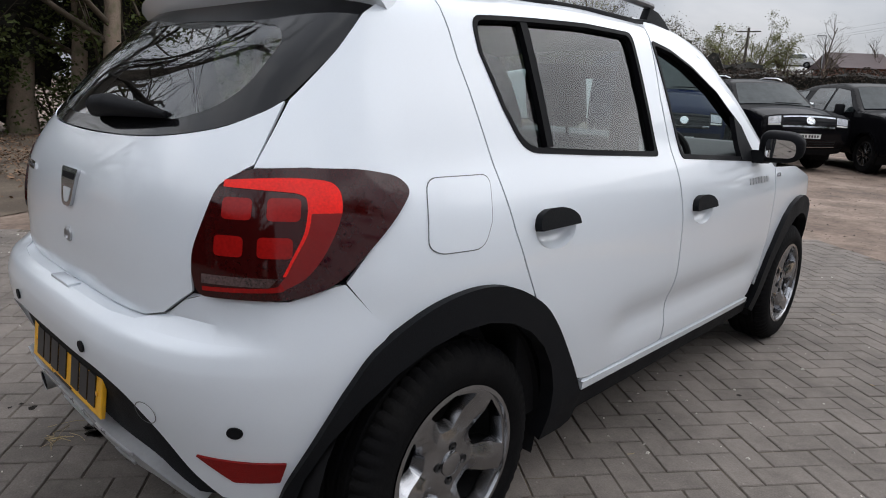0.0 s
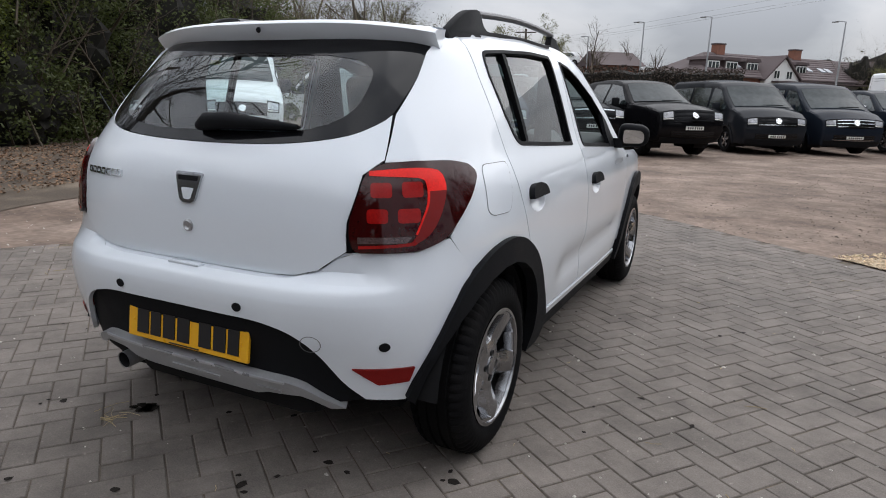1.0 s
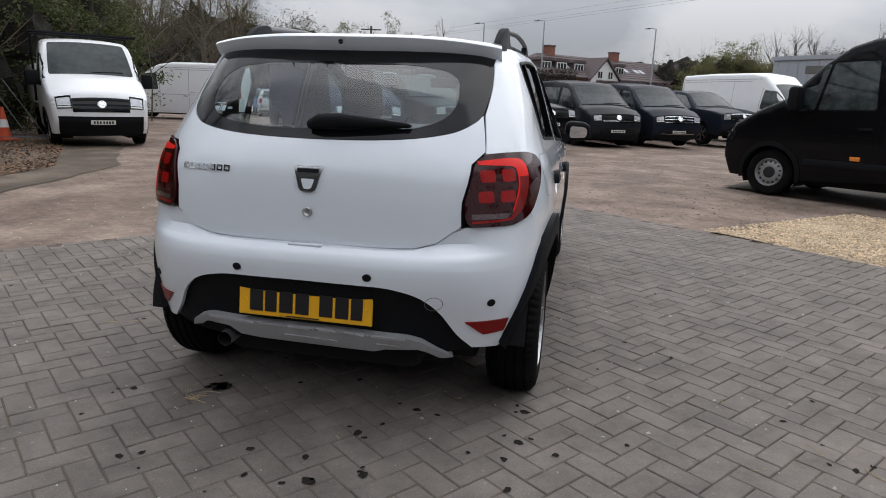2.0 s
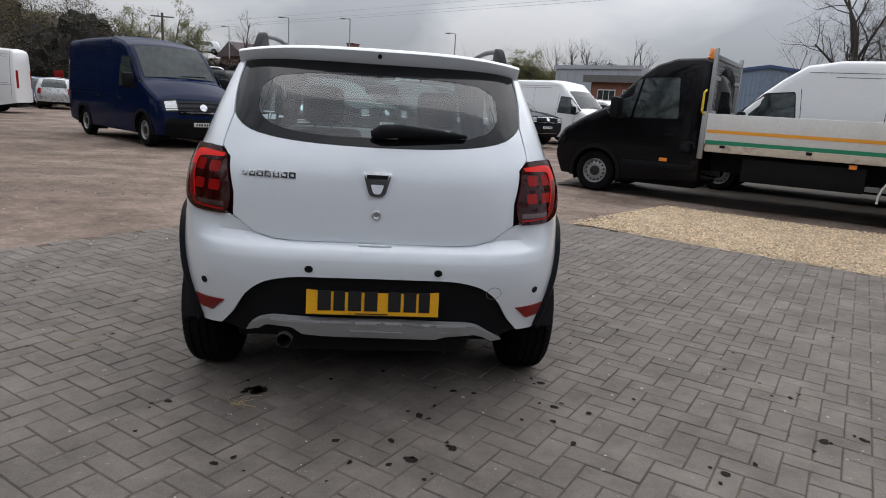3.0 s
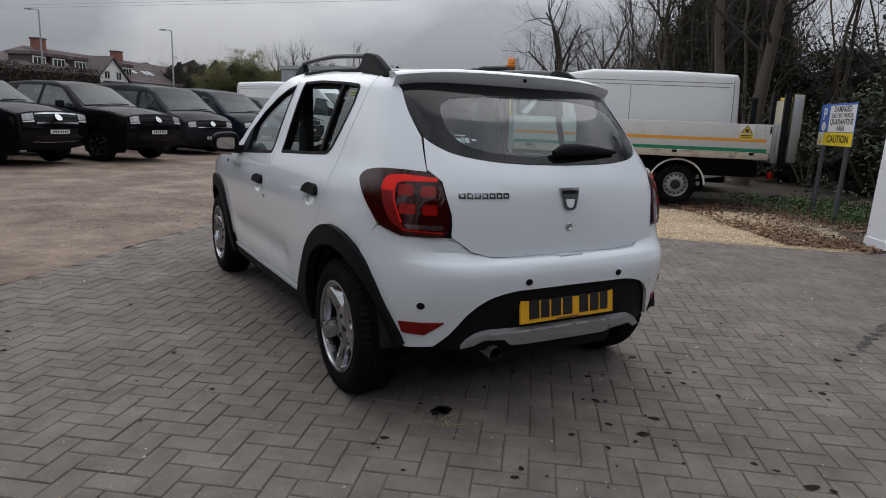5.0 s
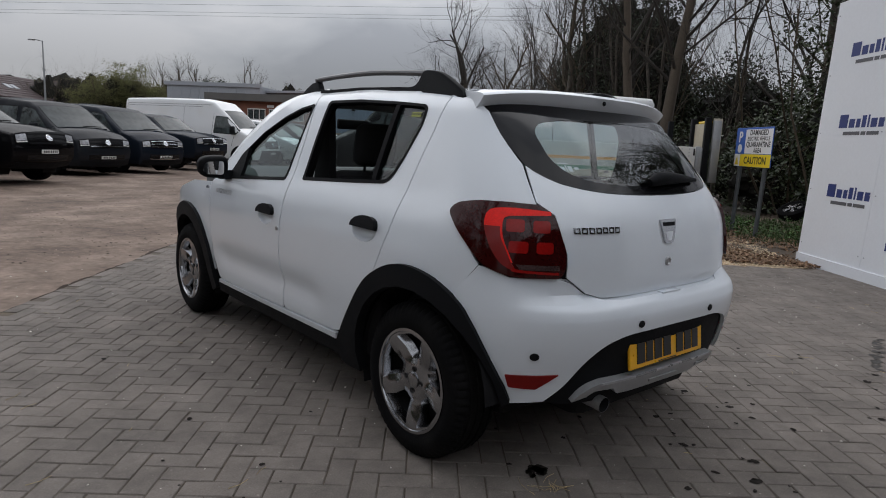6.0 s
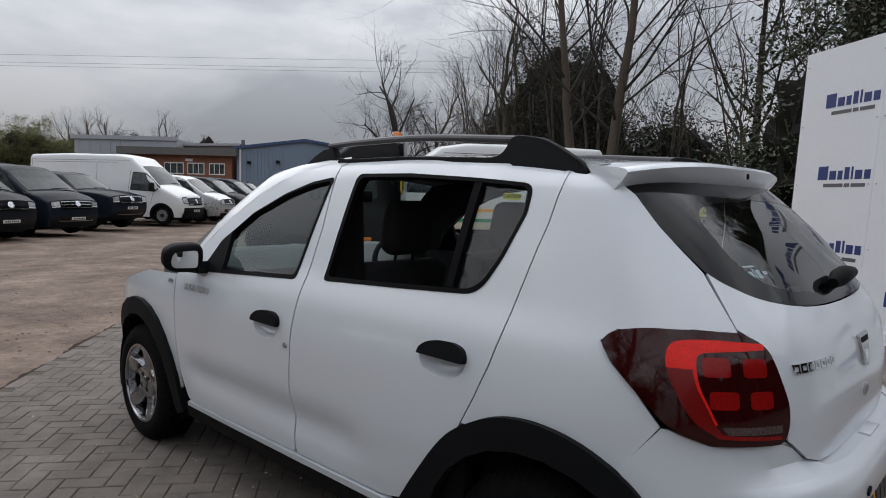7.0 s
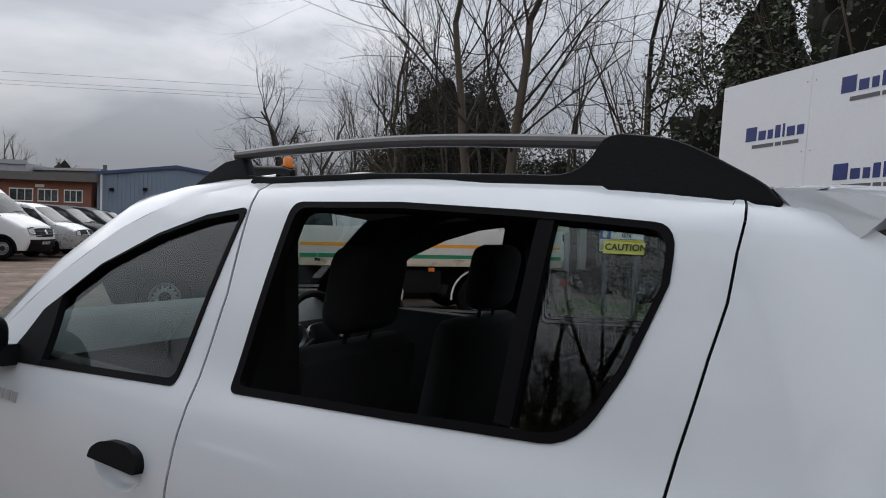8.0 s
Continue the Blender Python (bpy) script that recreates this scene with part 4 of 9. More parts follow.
    ring = [[(u + r * math.cos(a), .535 + r * math.sin(a)) for a in [2 * math.pi * k / 28 for k in range(28)]] for r in (.0265, .0245)]
    part("tow_cover", panel(on_bumper, ring, off=.0008, rim=.0, step=.02), SEAM_GREY, bumper)
    for sgn in (1, -1):
        l = [(s_at_x(x, z, True), z, .004) for x, z in ((.588, .460), (.732, .452), (.716, .404), (.648, .402))]
        part("reflector", panel(on_bumper, [turned(rounded(l, .015), sgn)], off=.005, rim=.01), REFLECTOR, bumper, "red reflector")
    # ledge between the bumper's top edge and the tailgate
    edge_b = [(.001, .7125), (.15, .7125), (.30, .7125), (.40, .717), (.475, .739), (.53, .781), (.582, .800)]
    edge_h = [(.001, .716), (.15, .716), (.30, .716), (.40, .722), (.475, .744), (.53, .785), (.560, .805)]
    for sgn in (1, -1):
        rows = []
        for (xb, zb), (xh, zh) in zip(flow(edge_b, 4), flow(edge_h, 4)):
            a, b = on_bumper(s_at_x(xb, zb, True), zb, -.002), on_skin(s_at_x(xh, zh), zh - .002, -.014)
            rows.append([Vector((sgn * p.x, p.y, p.z)) for p in (a, a.lerp(b, .5) - Vector((0, 0, .001)), b)])
        bm = grid_sheet(rows)
        bmesh.ops.recalc_face_normals(bm, faces=bm.faces)
        if sum(f.normal.z for f in bm.faces) < 0:
            bmesh.ops.reverse_faces(bm, faces=bm.faces)
        part("bumper_ledge", bm, WHITE_PAINT, bumper)
        part("tailgate_gap", grid_sheet([[r[0].lerp(r[2], .72) + Vector((0, 0, .0025)), r[2] + Vector((0, 0, .0025))] for r in rows]), SEAL, bumper)
    for sgn in (1, -1):
        line = [(.562, .80), (.560, .85), (.560, .89), (.581, 1.022), (.606, 1.053)]
        strip = tail([(x - .012, z) for x, z in line]) + tail([(x + .010, z) for x, z in line[::-1]])
        part("tailgate_gap", panel(on_skin, [turned(rounded(strip), sgn)], off=-.006, rim=0, step=.05), SEAL, hatch_ob)
        line = mixed([(.619, -.418, 1.058), (.600, -.350, 1.125), (.592, -.313, 1.19), (.604, -.2, 1.30), (.596, -.125, 1.382), (.572, -.03, 1.44)])
        strip = [(u - .008, z) for u, z in line] + [(u + .008, z) for u, z in line[::-1]]
        part("tailgate_gap", panel(on_skin, [turned(rounded(strip), sgn)], off=-.008, rim=0, step=.05), SEAL, hatch_ob)
    # latch pull under the tailgate
    part("latch_recess", box(-.065, .065, -.612, -.58, .709, .7175, .003), WHITE_PAINT, bumper)
    # number plate, its characters as plain bars
    tilt = pose(0, -.612, .489, -7, 0, 0)
    plate = part("number_plate", box(-.262, .262, -.006, .006, -.057, .057, .003, tilt), PLATE_YELLOW, car, "yellow number plate with black characters as plain bars", smooth=0)
    for x0, x1 in ((-.205, -.153), (-.143, -.098), (-.086, -.034), (-.022, .030), (.072, .122), (.134, .184), (.194, .238)):
        part("plate_bar", box(x0 - .012, x1 - .012, -.0095, -.0055, -.039, .040, 0, tilt), INK, plate, smooth=0)
    part("plate_bar", box(-.07, .06, -.0085, -.0055, -.0525, -.0485, 0, tilt), INK, plate, smooth=0)
    for x in (-.235, .235):
        bm = bmesh.new()
        add_revolve(bm, [(.007, .0), (.006, -.003), (.0005, -.0035)], 12, tilt @ Matrix.Translation((x, -.006, 0)) @ pose(0, 0, 0, 0, 0, 90))
        part("plate_screw", bm, PLATE_YELLOW, plate)
    # exhaust
    bm = bmesh.new()
    add_tube(bm, [(-.34, -.2, .318), (-.345, -.40, .318), (-.352, -.585, .304)], .030, 16, cap=False)
    pipe = part("exhaust_pipe", bm, STEEL, car)
    bm = bmesh.new()
    add_tube(bm, [(-.352, -.583, .304), (-.345, -.40, .318)], .0285, 16, cap=False)
    add_tube(bm, [(-.345, -.42, .318), (-.345, -.40, .318)], .028, 16)
    part("pipe_inside", bm, CABIN, pipe)
    bm = bmesh.new()
    add_box(bm, -.30, .35, -.40, -.1, .27, .36, .04)
    part("silencer", bm, CABIN, car)
    # fuel flap
    flap = flank([(-.095, 1.037, .03), (.108, 1.036, .03), (.085, .93), (.05, .868, .05), (-.09, .872, .04), (-.122, .89, .02)])
    grow = [(u, v) for u, v in rounded(flap, .02)]
    cu, cv = sum(p[0] for p in grow) / len(grow), sum(p[1] for p in grow) / len(grow)
    shrink = [(cu + (u - cu) * .975, cv + (v - cv) * .972) for u, v in grow]
    part("fuel_flap_gap", panel(on_skin, [grow, shrink], off=.0006, rim=0), SEAM_GREY, car)
    part("fuel_flap", panel(on_skin, [shrink], off=.0015, rim=.002), WHITE_PAINT, car)
    # --- roof, rails, screen, bonnet ---
    rows = []
    for j in range(26):
        y = .03 + (1.72 - .03) * j / 25
        w = .545 - .02 * ramp01(1.2, 1.8, y)
        rows.append([(w * q, y, top_line(y, 1.500) + .03 * (1 - q * q)) for q in [-1 + 2 * i / 16 for i in range(17)]])
    bm = grid_sheet(rows)
    part("roof", bm, WHITE_PAINT, car)
    part("headliner", grid_sheet([[(x * .98, y, z - .03) for x, y, z in r] for r in rows]), HEADLINER, car)
    for side in (1, -1):
        X = lambda y: side * (.572 + .012 * math.sin(max(0, min(1, y / 1.4)) * math.pi))
        base = lambda y: top_line(y, 1.478)
        lower = [(y, base(y) - .012) for y in (1.48, 1.2, .9, .6, .3, .03)]
        bm = bmesh.new()
        rise = flow([(.03, .0), (.055, .026), (.10, .050), (.15, .074), (.20, .090), (.275, .096)], 3) + flow([(.275, .096), (.305, .086), (.335, .045), (.38, .024), (.46, .022)], 3)[1:] + [(.80, .020), (1.12, .022), (1.20, .030), (1.225, .074), (1.29, .070), (1.36, .048), (1.43, .018), (1.48, 0)]
        outline = [(y, base(y) + h) for y, h in rise] + lower
        add_prism(bm, outline, -.02, .02, bevel=.007)
        for v in bm.verts:
            v.co.x = v.co.x * (1.25 if v.co.z < base(v.co.y) + .01 else .85) + X(v.co.y)
        rail = part("roof_rail", bm, BLACK_PLASTIC, car, "black roof rail with a grey bar")
        bm = bmesh.new()
        add_tube(bm, [(X(y), y, base(y) + .082 + .003 * math.sin((y - .3) * 3)) for y in [.26 + (1.26 - .26) * k / 12 for k in range(13)]], .013, 10)
        part("rail_bar", bm, RAIL_GREY, rail)
        edge_line = [(1.112, top_line(1.11)), (1.25, 1.472), (1.4, 1.447), (1.51, 1.408), (1.62, 1.365), (1.735, 1.297), (1.85, 1.225), (1.94, 1.15), (2.02, 1.075), (2.1, .99)]
        inner_line = [(.545, 1.112, 1.50), (.545, 1.27, 1.496), (.54, 1.44, 1.49), (.537, 1.58, 1.478), (.535, 1.70, 1.462), (.565, 1.82, 1.39), (.60, 1.94, 1.305), (.632, 2.04, 1.22), (.66, 2.13, 1.13), (.70, 2.22, 1.02)]
        rows = []
        for (y, z), (x2, y2, z2) in zip(edge_line, inner_line):
            a, b = on_skin(side * s_at_y(y, z), z), Vector((side * x2, y2, z2))
            mid = (a + b) / 2 + Vector((side * .012, .008, .014))
            rows.append([a, a.lerp(mid, .5) + Vector((side * .003, 0, .003)), mid, mid.lerp(b, .5) + Vector((0, 0, .003)), b])
        bm = grid_sheet(rows)
        bmesh.ops.recalc_face_normals(bm, faces=bm.faces)
        part("windscreen_pillar", bm, WHITE_PAINT, car, smooth=60)
        part("pillar_trim", grid_sheet([[p + Vector((-side * .022, -.006, -.016)) for p in r] for r in rows]), CABIN, car)
    rows = []
    for j in range(9):
        f = j / 8
        yc, zc, w = 1.72 + (2.62 - 1.72) * f, 1.468 - (1.468 - 1.0) * f ** 1.1, .535 + (.74 - .535) * f
        rows.append([(w * q, yc - .24 * f * q * q - .04 * q * q, zc) for q in [-1 + 2 * i / 12 for i in range(13)]])
    part("windscreen", grid_sheet(rows), WINDOW_GLASS, car).visible_shadow = False
    rows = []
    for j in range(9):
        f = j / 8
        y = 2.35 + (3.12 - 2.35) * f
        w = .76 - .22 * f * f
        rows.append([(w * q, y + .1 * (1 - q * q) * (.5 + f), .905 - .15 * f ** 1.6 + .05 * (1 - q ** 4)) for q in [-1 + 2 * i / 12 for i in range(13)]])
    part("bonnet", grid_sheet(rows), WHITE_PAINT, car)
    rows = []
    for j in range(7):
        z = .22 + (.83 - .22) * j / 6
        rows.append([(.60 * q, 3.06 + .24 * (1 - q * q) + .03 * math.sin(j / 6 * math.pi), z) for q in [-1 + 2 * i / 12 for i in range(13)]])
    part("front_bumper", grid_sheet(rows), WHITE_PAINT, car)
    # --- cabin ---
    part("floor_pan", box(-.60, .60, -.28, 3.0, .21, .30, .02), CABIN, car)
    # unseen underbody parts, added to keep light off the ground below
    part("fuel_tank", box(-.50, .50, .25, .95, .165, .25, .03), CABIN, car)
    part("rear_axle_beam", tube([(-.62, .0, .22), (-.2, .03, .20), (.2, .03, .20), (.62, .0, .22)], .05, 10), CABIN, car)
    part("spare_wheel_pan", box(-.40, .42, -.50, -.12, .215, .36, .06), CABIN, car)
    part("front_light_shield", box(-.62, .62, 2.05, 3.05, .15, .24, .03), CABIN, car)
    for side in (1, -1):
        part("side_light_shield", box(side * .60, side * .745, .44, 2.12, .20, .30, .02), CABIN, car)
    part("boot_trim", box(-.55, .55, -.40, .10, .30, .86, .03), CABIN, car)
    for side in (1, -1):
        part("door_card", box(side * .73, side * .78, .30, 2.0, .30, 1.02, .01), CABIN, car)
        part("cabin_pillar", prism([(1.00, 1.0), (1.17, 1.0), (1.10, 1.44), (1.02, 1.44)], side * .60, side * .64), CABIN, car)
    part("dashboard", prism([(2.05, .55), (1.98, .80), (2.02, .96), (2.2, 1.045), (2.5, 1.04), (2.62, .98), (2.6, .55)], -.70, .70, bevel=.02), CABIN_GREY, car)
    bm = bmesh.new()
    add_box(bm, -.62, .62, .12, .26, .55, 1.06, .05, pose(0, 0, 0))
    add_box(bm, -.62, .62, .2, .72, .42, .60, .05)
    part("rear_bench", bm, FABRIC, car)
    for x in (-.35, .35):
        bm = bmesh.new()
        back = pose(x, 1.17, .50, 12, 0, 0)
        add_box(bm, -.24, .24, -.06, .07, 0, .60, .05, back)
        add_box(bm, -.25, .25, 0, .52, -.14, .06, .05, pose(x, 1.15, .52))
        seat = part("front_seat", bm, FABRIC, car)
        bm = bmesh.new()
        add_box(bm, -.125, .125, -.05, .055, .63, .86, .05, back, 4)
        for q in (-.05, .05):
            add_tube(bm, [back @ Vector((q, 0, .56)), back @ Vector((q, 0, .70))], .007, 6)
        part("headrest", bm, FABRIC, seat)
    bm = bmesh.new()
    ring = [pose(.36, 1.83, .93, 65, 0, 0) @ Vector((.185 * math.cos(a), .185 * math.sin(a), 0)) for a in [2 * math.pi * k / 28 for k in range(29)]]
    add_tube(bm, ring, .016, 8, cap=False)
    add_box(bm, -.06, .06, -.05, .05, -.02, .03, .015, pose(.36, 1.83, .93, 65, 0, 0))
    for a in (200, 340, 270):
        add_tube(bm, [pose(.36, 1.83, .93, 65, 0, 0) @ Vector((.18 * math.cos(radians(a)), .18 * math.sin(radians(a)), 0)), (.36, 1.84, .93)], .013, 6)
    part("steering_wheel", bm, CABIN, car)
    for x, r in ((.36, .055), (.26, .04), (.46, .04), (.0, .045), (-.11, .045), (.62, .05), (-.62, .05)):
        bm = bmesh.new()
        add_revolve(bm, [(r * .8, .012), (r * .86, -.004), (r, -.006), (r * 1.06, .012)], 20, pose(x, 1.985, .90, 0, 0, 90) @ Matrix.Diagonal((1, 1, 1, 1)))
        part("dial_ring", bm, SILVER, car)
    part("centre_console", box(-.13, .13, 1.35, 2.02, .36, .62, .03), CABIN_GREY, car)
    part("rear_view_mirror", box(-.12, .12, 1.80, 1.83, 1.32, 1.385, .012), CABIN, car)
    part("parcel_shelf_support", box(-.60, .60, -.25, .12, .84, .87, .01), CABIN, car)
    return car


EMBLEM_SILVER = mat("emblem_silver", (0.50, 0.51, 0.53), 0.16, metal=0.95, vary=0.06)
STICKER_YELLOW = mat("sticker_yellow", (0.42, 0.47, 0.08), 0.5, vary=0.1)
LENS_GUIDE = mat("dim_red_guide", (0.18, 0.005, 0.004), 0.3, vary=0.12, fine=200, coat=0.3, rough_vary=0.0, spec=.2)
SEAM_GREY = mat("seam_shadow_gap", (0.12, 0.125, 0.13), 0.6, vary=0.1)
SILVER_BADGE = mat("badge_silver", (0.52, 0.53, 0.55), 0.3, metal=0.5, vary=0.08)
RAIL_GREY = mat("rail_grey", (0.10, 0.10, 0.105), 0.4, metal=0.3, vary=0.1)
hatchback = build_hatchback()

# ---- the other vehicles ----
BLUE_PAINT = mat("navy_paint", (0.004, 0.010, 0.040), 0.25, vary=0.08, scale=1.5, coat=0.3, spec=0.0, rough_vary=0.04)
BLACK_PAINT = mat("black_paint", (0.005, 0.005, 0.006), 0.25, vary=0.15, scale=1.5, coat=0.3, spec=0.0, rough_vary=0.05)
GREY_PAINT = mat("dark_grey_paint", (0.016, 0.018, 0.022), 0.25, vary=0.1, scale=1.5, coat=0.3, spec=0.0, rough_vary=0.05)
SLATE_PAINT = mat("slate_blue_paint", (0.012, 0.016, 0.024), 0.25, vary=0.1, scale=1.5, coat=0.3, spec=0.0, rough_vary=0.05)
for one in (BLUE_PAINT, BLACK_PAINT, GREY_PAINT, SLATE_PAINT):
    one.node_tree.nodes["Principled BSDF"].inputs["Coat Roughness"].default_value = 0.05
VAN_WHITE = mat("van_white", (0.72, 0.73, 0.74), 0.35, vary=0.05, scale=1.2, fine=40, coat=0.6, alt=(0.66, 0.655, 0.64), alt_at=(0.5, 0.8))
SILVER_PAINT = mat("silver_paint", (0.42, 0.43, 0.44), 0.3, metal=0.5, vary=0.06, coat=0.8)
CAR_BLUE = mat("mid_blue_paint", (0.05, 0.11, 0.22), 0.3, vary=0.06, coat=0.8)
STEEL_WHEEL = mat("steel_wheel", (0.30, 0.305, 0.31), 0.45, metal=0.6, vary=0.15)


def plain_wheel(parent, m, r=0.34, w=0.225, holes=14, dark=False):
    """A wheel with its outer side towards +x of m: tyre, dished rim with a ring of dark blocks as shaded holes, hub
    cap.
    """
    h = w / 2
    rim = r * 0.63
    bm = bmesh.new()
    add_revolve(bm, [(rim - .01, -h + .02), (rim + .02, -h), (r - .03, -h + .005), (r, -h + .03), (r, h - .03), (r - .03, h - .005), (rim + .02, h), (rim - .005, h - .015)], 36)
    bmesh.ops.transform(bm, matrix=m, verts=bm.verts)
    wheel = part("wheel", bm, RUBBER, parent)
    bm = bmesh.new()
    add_revolve(bm, [(rim, h - .018), (rim - .012, h - .008), (rim - .025, h - .02), (rim * .82, h - .055), (rim * .62, h - .035), (rim * .45, h - .03), (.001, h - .05)], 36)
    bmesh.ops.transform(bm, matrix=m, verts=bm.verts)
    part("rim", bm, ALLOY_DARK if dark else STEEL_WHEEL, wheel)
    # dark blocks on the closed rim paint the shade of its holes
    bm = bmesh.new()
    for k in range(holes):
        a = 2 * math.pi * k / holes
        add_box(bm, h - .052, h - .038, -.014, .014, rim * .66, rim * .80, .003, Matrix.Rotation(a, 4, "X"))
    bmesh.ops.transform(bm, matrix=m, verts=bm.verts)
    part("rim_hole_shade", bm, ALLOY_DARK, wheel)["kind"] = "stuff"
    bm = bmesh.new()
    add_revolve(bm, [(rim * .40, h - .04), (rim * .38, h - .012), (rim * .2, h - .006), (.001, h - .004)], 24)
    bmesh.ops.transform(bm, matrix=m, verts=bm.verts)
    part("hub_cap", bm, ALLOY_DARK, wheel)
    return wheel


def spoked_wheel(parent, m, r=0.36, w=0.235, n=5, paint=None):
    h, rim = w / 2, r * 0.66
    bm = bmesh.new()
    add_revolve(bm, [(rim - .01, -h + .02), (rim + .02, -h), (r - .03, -h + .005), (r, -h + .03), (r, h - .03), (r - .03, h - .005), (rim + .02, h), (rim - .005, h - .015)], 36)
    bmesh.ops.transform(bm, matrix=m, verts=bm.verts)
    wheel = part("wheel", bm, RUBBER, parent)
    # near-black rim: the shadow between the spokes is its colour
    bm = bmesh.new()
    add_revolve(bm, [(rim, h - .02), (rim - .012, h - .006), (rim - .02, h - .02), (rim - .03, -.02), (.001, -.03)], 36)
    bmesh.ops.transform(bm, matrix=m, verts=bm.verts)
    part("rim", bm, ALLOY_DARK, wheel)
    bm = bmesh.new()
    for k in range(n):
        for d in (-.16, .16):
            a = 2 * math.pi * k / n + d
            add_box(bm, h - .05, h - .012, -.018, .018, .03, rim - .012, .006, Matrix.Rotation(a, 4, "X"))
    add_revolve(bm, [(.07, h - .04), (.065, h - .01), (.001, h - .006)], 20)
    bmesh.ops.transform(bm, matrix=m, verts=bm.verts)
    part("spokes", bm, paint or ALLOY, wheel)
    return wheel


def make_vehicle(name, label, category, m, paint, line, half, axles, plan=None, radius=.34, arch=.40, edge=.07, bulge=.05, nose=.10, nose_to=4,
                 windows=(), screen=None, grille=None, lamps=None, intake=None, seams=(), plate=True, group="", wheel=plain_wheel, trim=None, rear_screen=None, mirrors=None, handles=(), cladding=True, rails=False, tail_lamps=None, chrome=()):
    """A van, pickup or car from its side line (front foot, over the roof, to the rear foot), its half width over height and its openings."""
    car = thing(name, label, category, m, group)
    w_at = curve(*half)
    p_at = curve(*plan) if plan else (lambda y: 1.0)
    pts = [Vector(p) for p in line]

    def gap(y, z):
        best = 9.0
        for a, b in zip(pts, pts[1:]):
            d = b - a
            u = min(max(((y - a.x) * d.x + (z - a.y) * d.y) / d.length_squared, 0), 1)
            best = min(best, math.hypot(y - a.x - d.x * u, z - a.y - d.y * u))
        return best

    def side_surface(side):
        def at(y, z, off=0.0):
            d = gap(y, z)
            e = edge - math.sqrt(max(edge * edge - (edge - d) ** 2, 0)) if d < edge else 0.0
            return Vector((side * (w_at(z) * p_at(y) - e + off), y, z))
        return at

    normals = []
    for i in range(len(pts)):
        d = (pts[min(i + 1, len(pts) - 1)] - pts[max(i - 1, 0)]).normalized()
        normals.append(Vector((d.y, -d.x)))
    if normals[len(pts) // 2].y < 0:
        normals = [-n for n in normals]

    def wrap(q, t, off=0.0):
        i = min(int(t), len(pts) - 2)
        u = t - i
        p = pts[i].lerp(pts[i + 1], u)
        n = normals[i].lerp(normals[i + 1], u).normalized()
        w = w_at(p.y) * p_at(p.x) - edge
        b = (nose if t < nose_to else bulge) * (1 - abs(q) ** 2.2) + off
        return Vector((q * w, p.x + n.x * b, p.y + n.y * b))

    def over(part_name, t0, t1, q0, q1, material, off=.006, parent=None, r=.03, rim=.02, label=""):
        loop = rounded([(q0, t0, r), (q1, t0, r), (q1, t1, r), (q0, t1, r)], .12)
        return part(part_name, panel(wrap, [loop], off=off, rim=rim, step=.16), material, parent or car, label)

    bm = bmesh.new()
    zb = min(pts[0].y, pts[-1].y)
    pins = []
    for a, b in zip(pts, pts[1:]):
        d = (b - a)
        n = Vector((-d.y, d.x)).normalized()
        for k in range(max(1, int(d.length / .07))):
            p = a + d * ((k + .5) / max(1, int(d.length / .07)))
            for e in (.012, .03, .06):
                for s in (-1, 1):
                    pins.append((p.x + n.x * e * s, p.y + n.y * e * s))
    for side in (1, -1):
        outline = [tuple(p) for p in pts]
        for yc in sorted(axles):
            lim = math.degrees(math.asin(max(-1, min(1, (zb - radius) / arch))))
            outline += arc(yc, arch, 180 - lim, lim, 12, radius)
        outline = rounded(outline, .05)
        add_panel(bm, side_surface(side), [outline], step=.11, rim=.03, pins=[p for p in pins if inside_loop(*p, outline)])
    n_t = [i + k / 3 for i in range(len(pts) - 1) for k in range(3)] + [len(pts) - 1]
    made = [[bm.verts.new(wrap(-1 + 2 * k / 12, t)) for k in range(13)] for t in n_t]
    faces = []
    for a, b in zip(made, made[1:]):
        for k in range(12):
            faces.append(bm.faces.new((a[k], a[k + 1], b[k + 1], b[k])))
    bmesh.ops.recalc_face_normals(bm, faces=faces)
    f = faces[len(faces) // 2]
    if f.normal.z < 0:
        bmesh.ops.reverse_faces(bm, faces=faces)
    body = part("body", bm, paint, car, smooth=40)
    part("underbody", box(-.70, .70, pts[-1].x + .1, pts[0].x - .15, zb - .06, zb + .25, .03), CABIN, car)
    for side in (1, -1):
        surf = side_surface(side)
        for w in windows:
            c = [sum(p[i] for p in w) / len(w) for i in (0, 1)]
            big = [(c[0] + (p[0] - c[0]) * 1.03, c[1] + (p[1] - c[1]) * 1.06, .05) for p in w]
            pane = part("side_window", panel(surf, [rounded([(p[0], p[1], .04) for p in w], .1)], off=.006, rim=.012, step=.18), VAN_GLASS, car)
            part("window_seal", panel(surf, [rounded(big, .1), rounded([(p[0], p[1], .04) for p in w], .1)], off=.005, rim=.01, step=.3), SEAL, pane)
        for s in seams:
            for a, b in zip(s, s[1:]):
                d = (Vector(b) - Vector(a)).normalized() * .005
                part("panel_gap", panel(surf, [rounded([(a[0] - d.y, a[1] + d.x), (b[0] - d.y, b[1] + d.x), (b[0] + d.y, b[1] - d.x), (a[0] + d.y, a[1] - d.x)], .12)], off=.0025, rim=0, step=.3), SEAL, body)
        for y, z in handles:
            part("door_handle", panel(surf, [rounded([(y - .09, z - .015, .01), (y + .09, z - .015, .01), (y + .09, z + .02, .01), (y - .09, z + .02, .01)], .05)], off=.03, rim=.03, step=.1), trim or BLACK_PLASTIC, car)
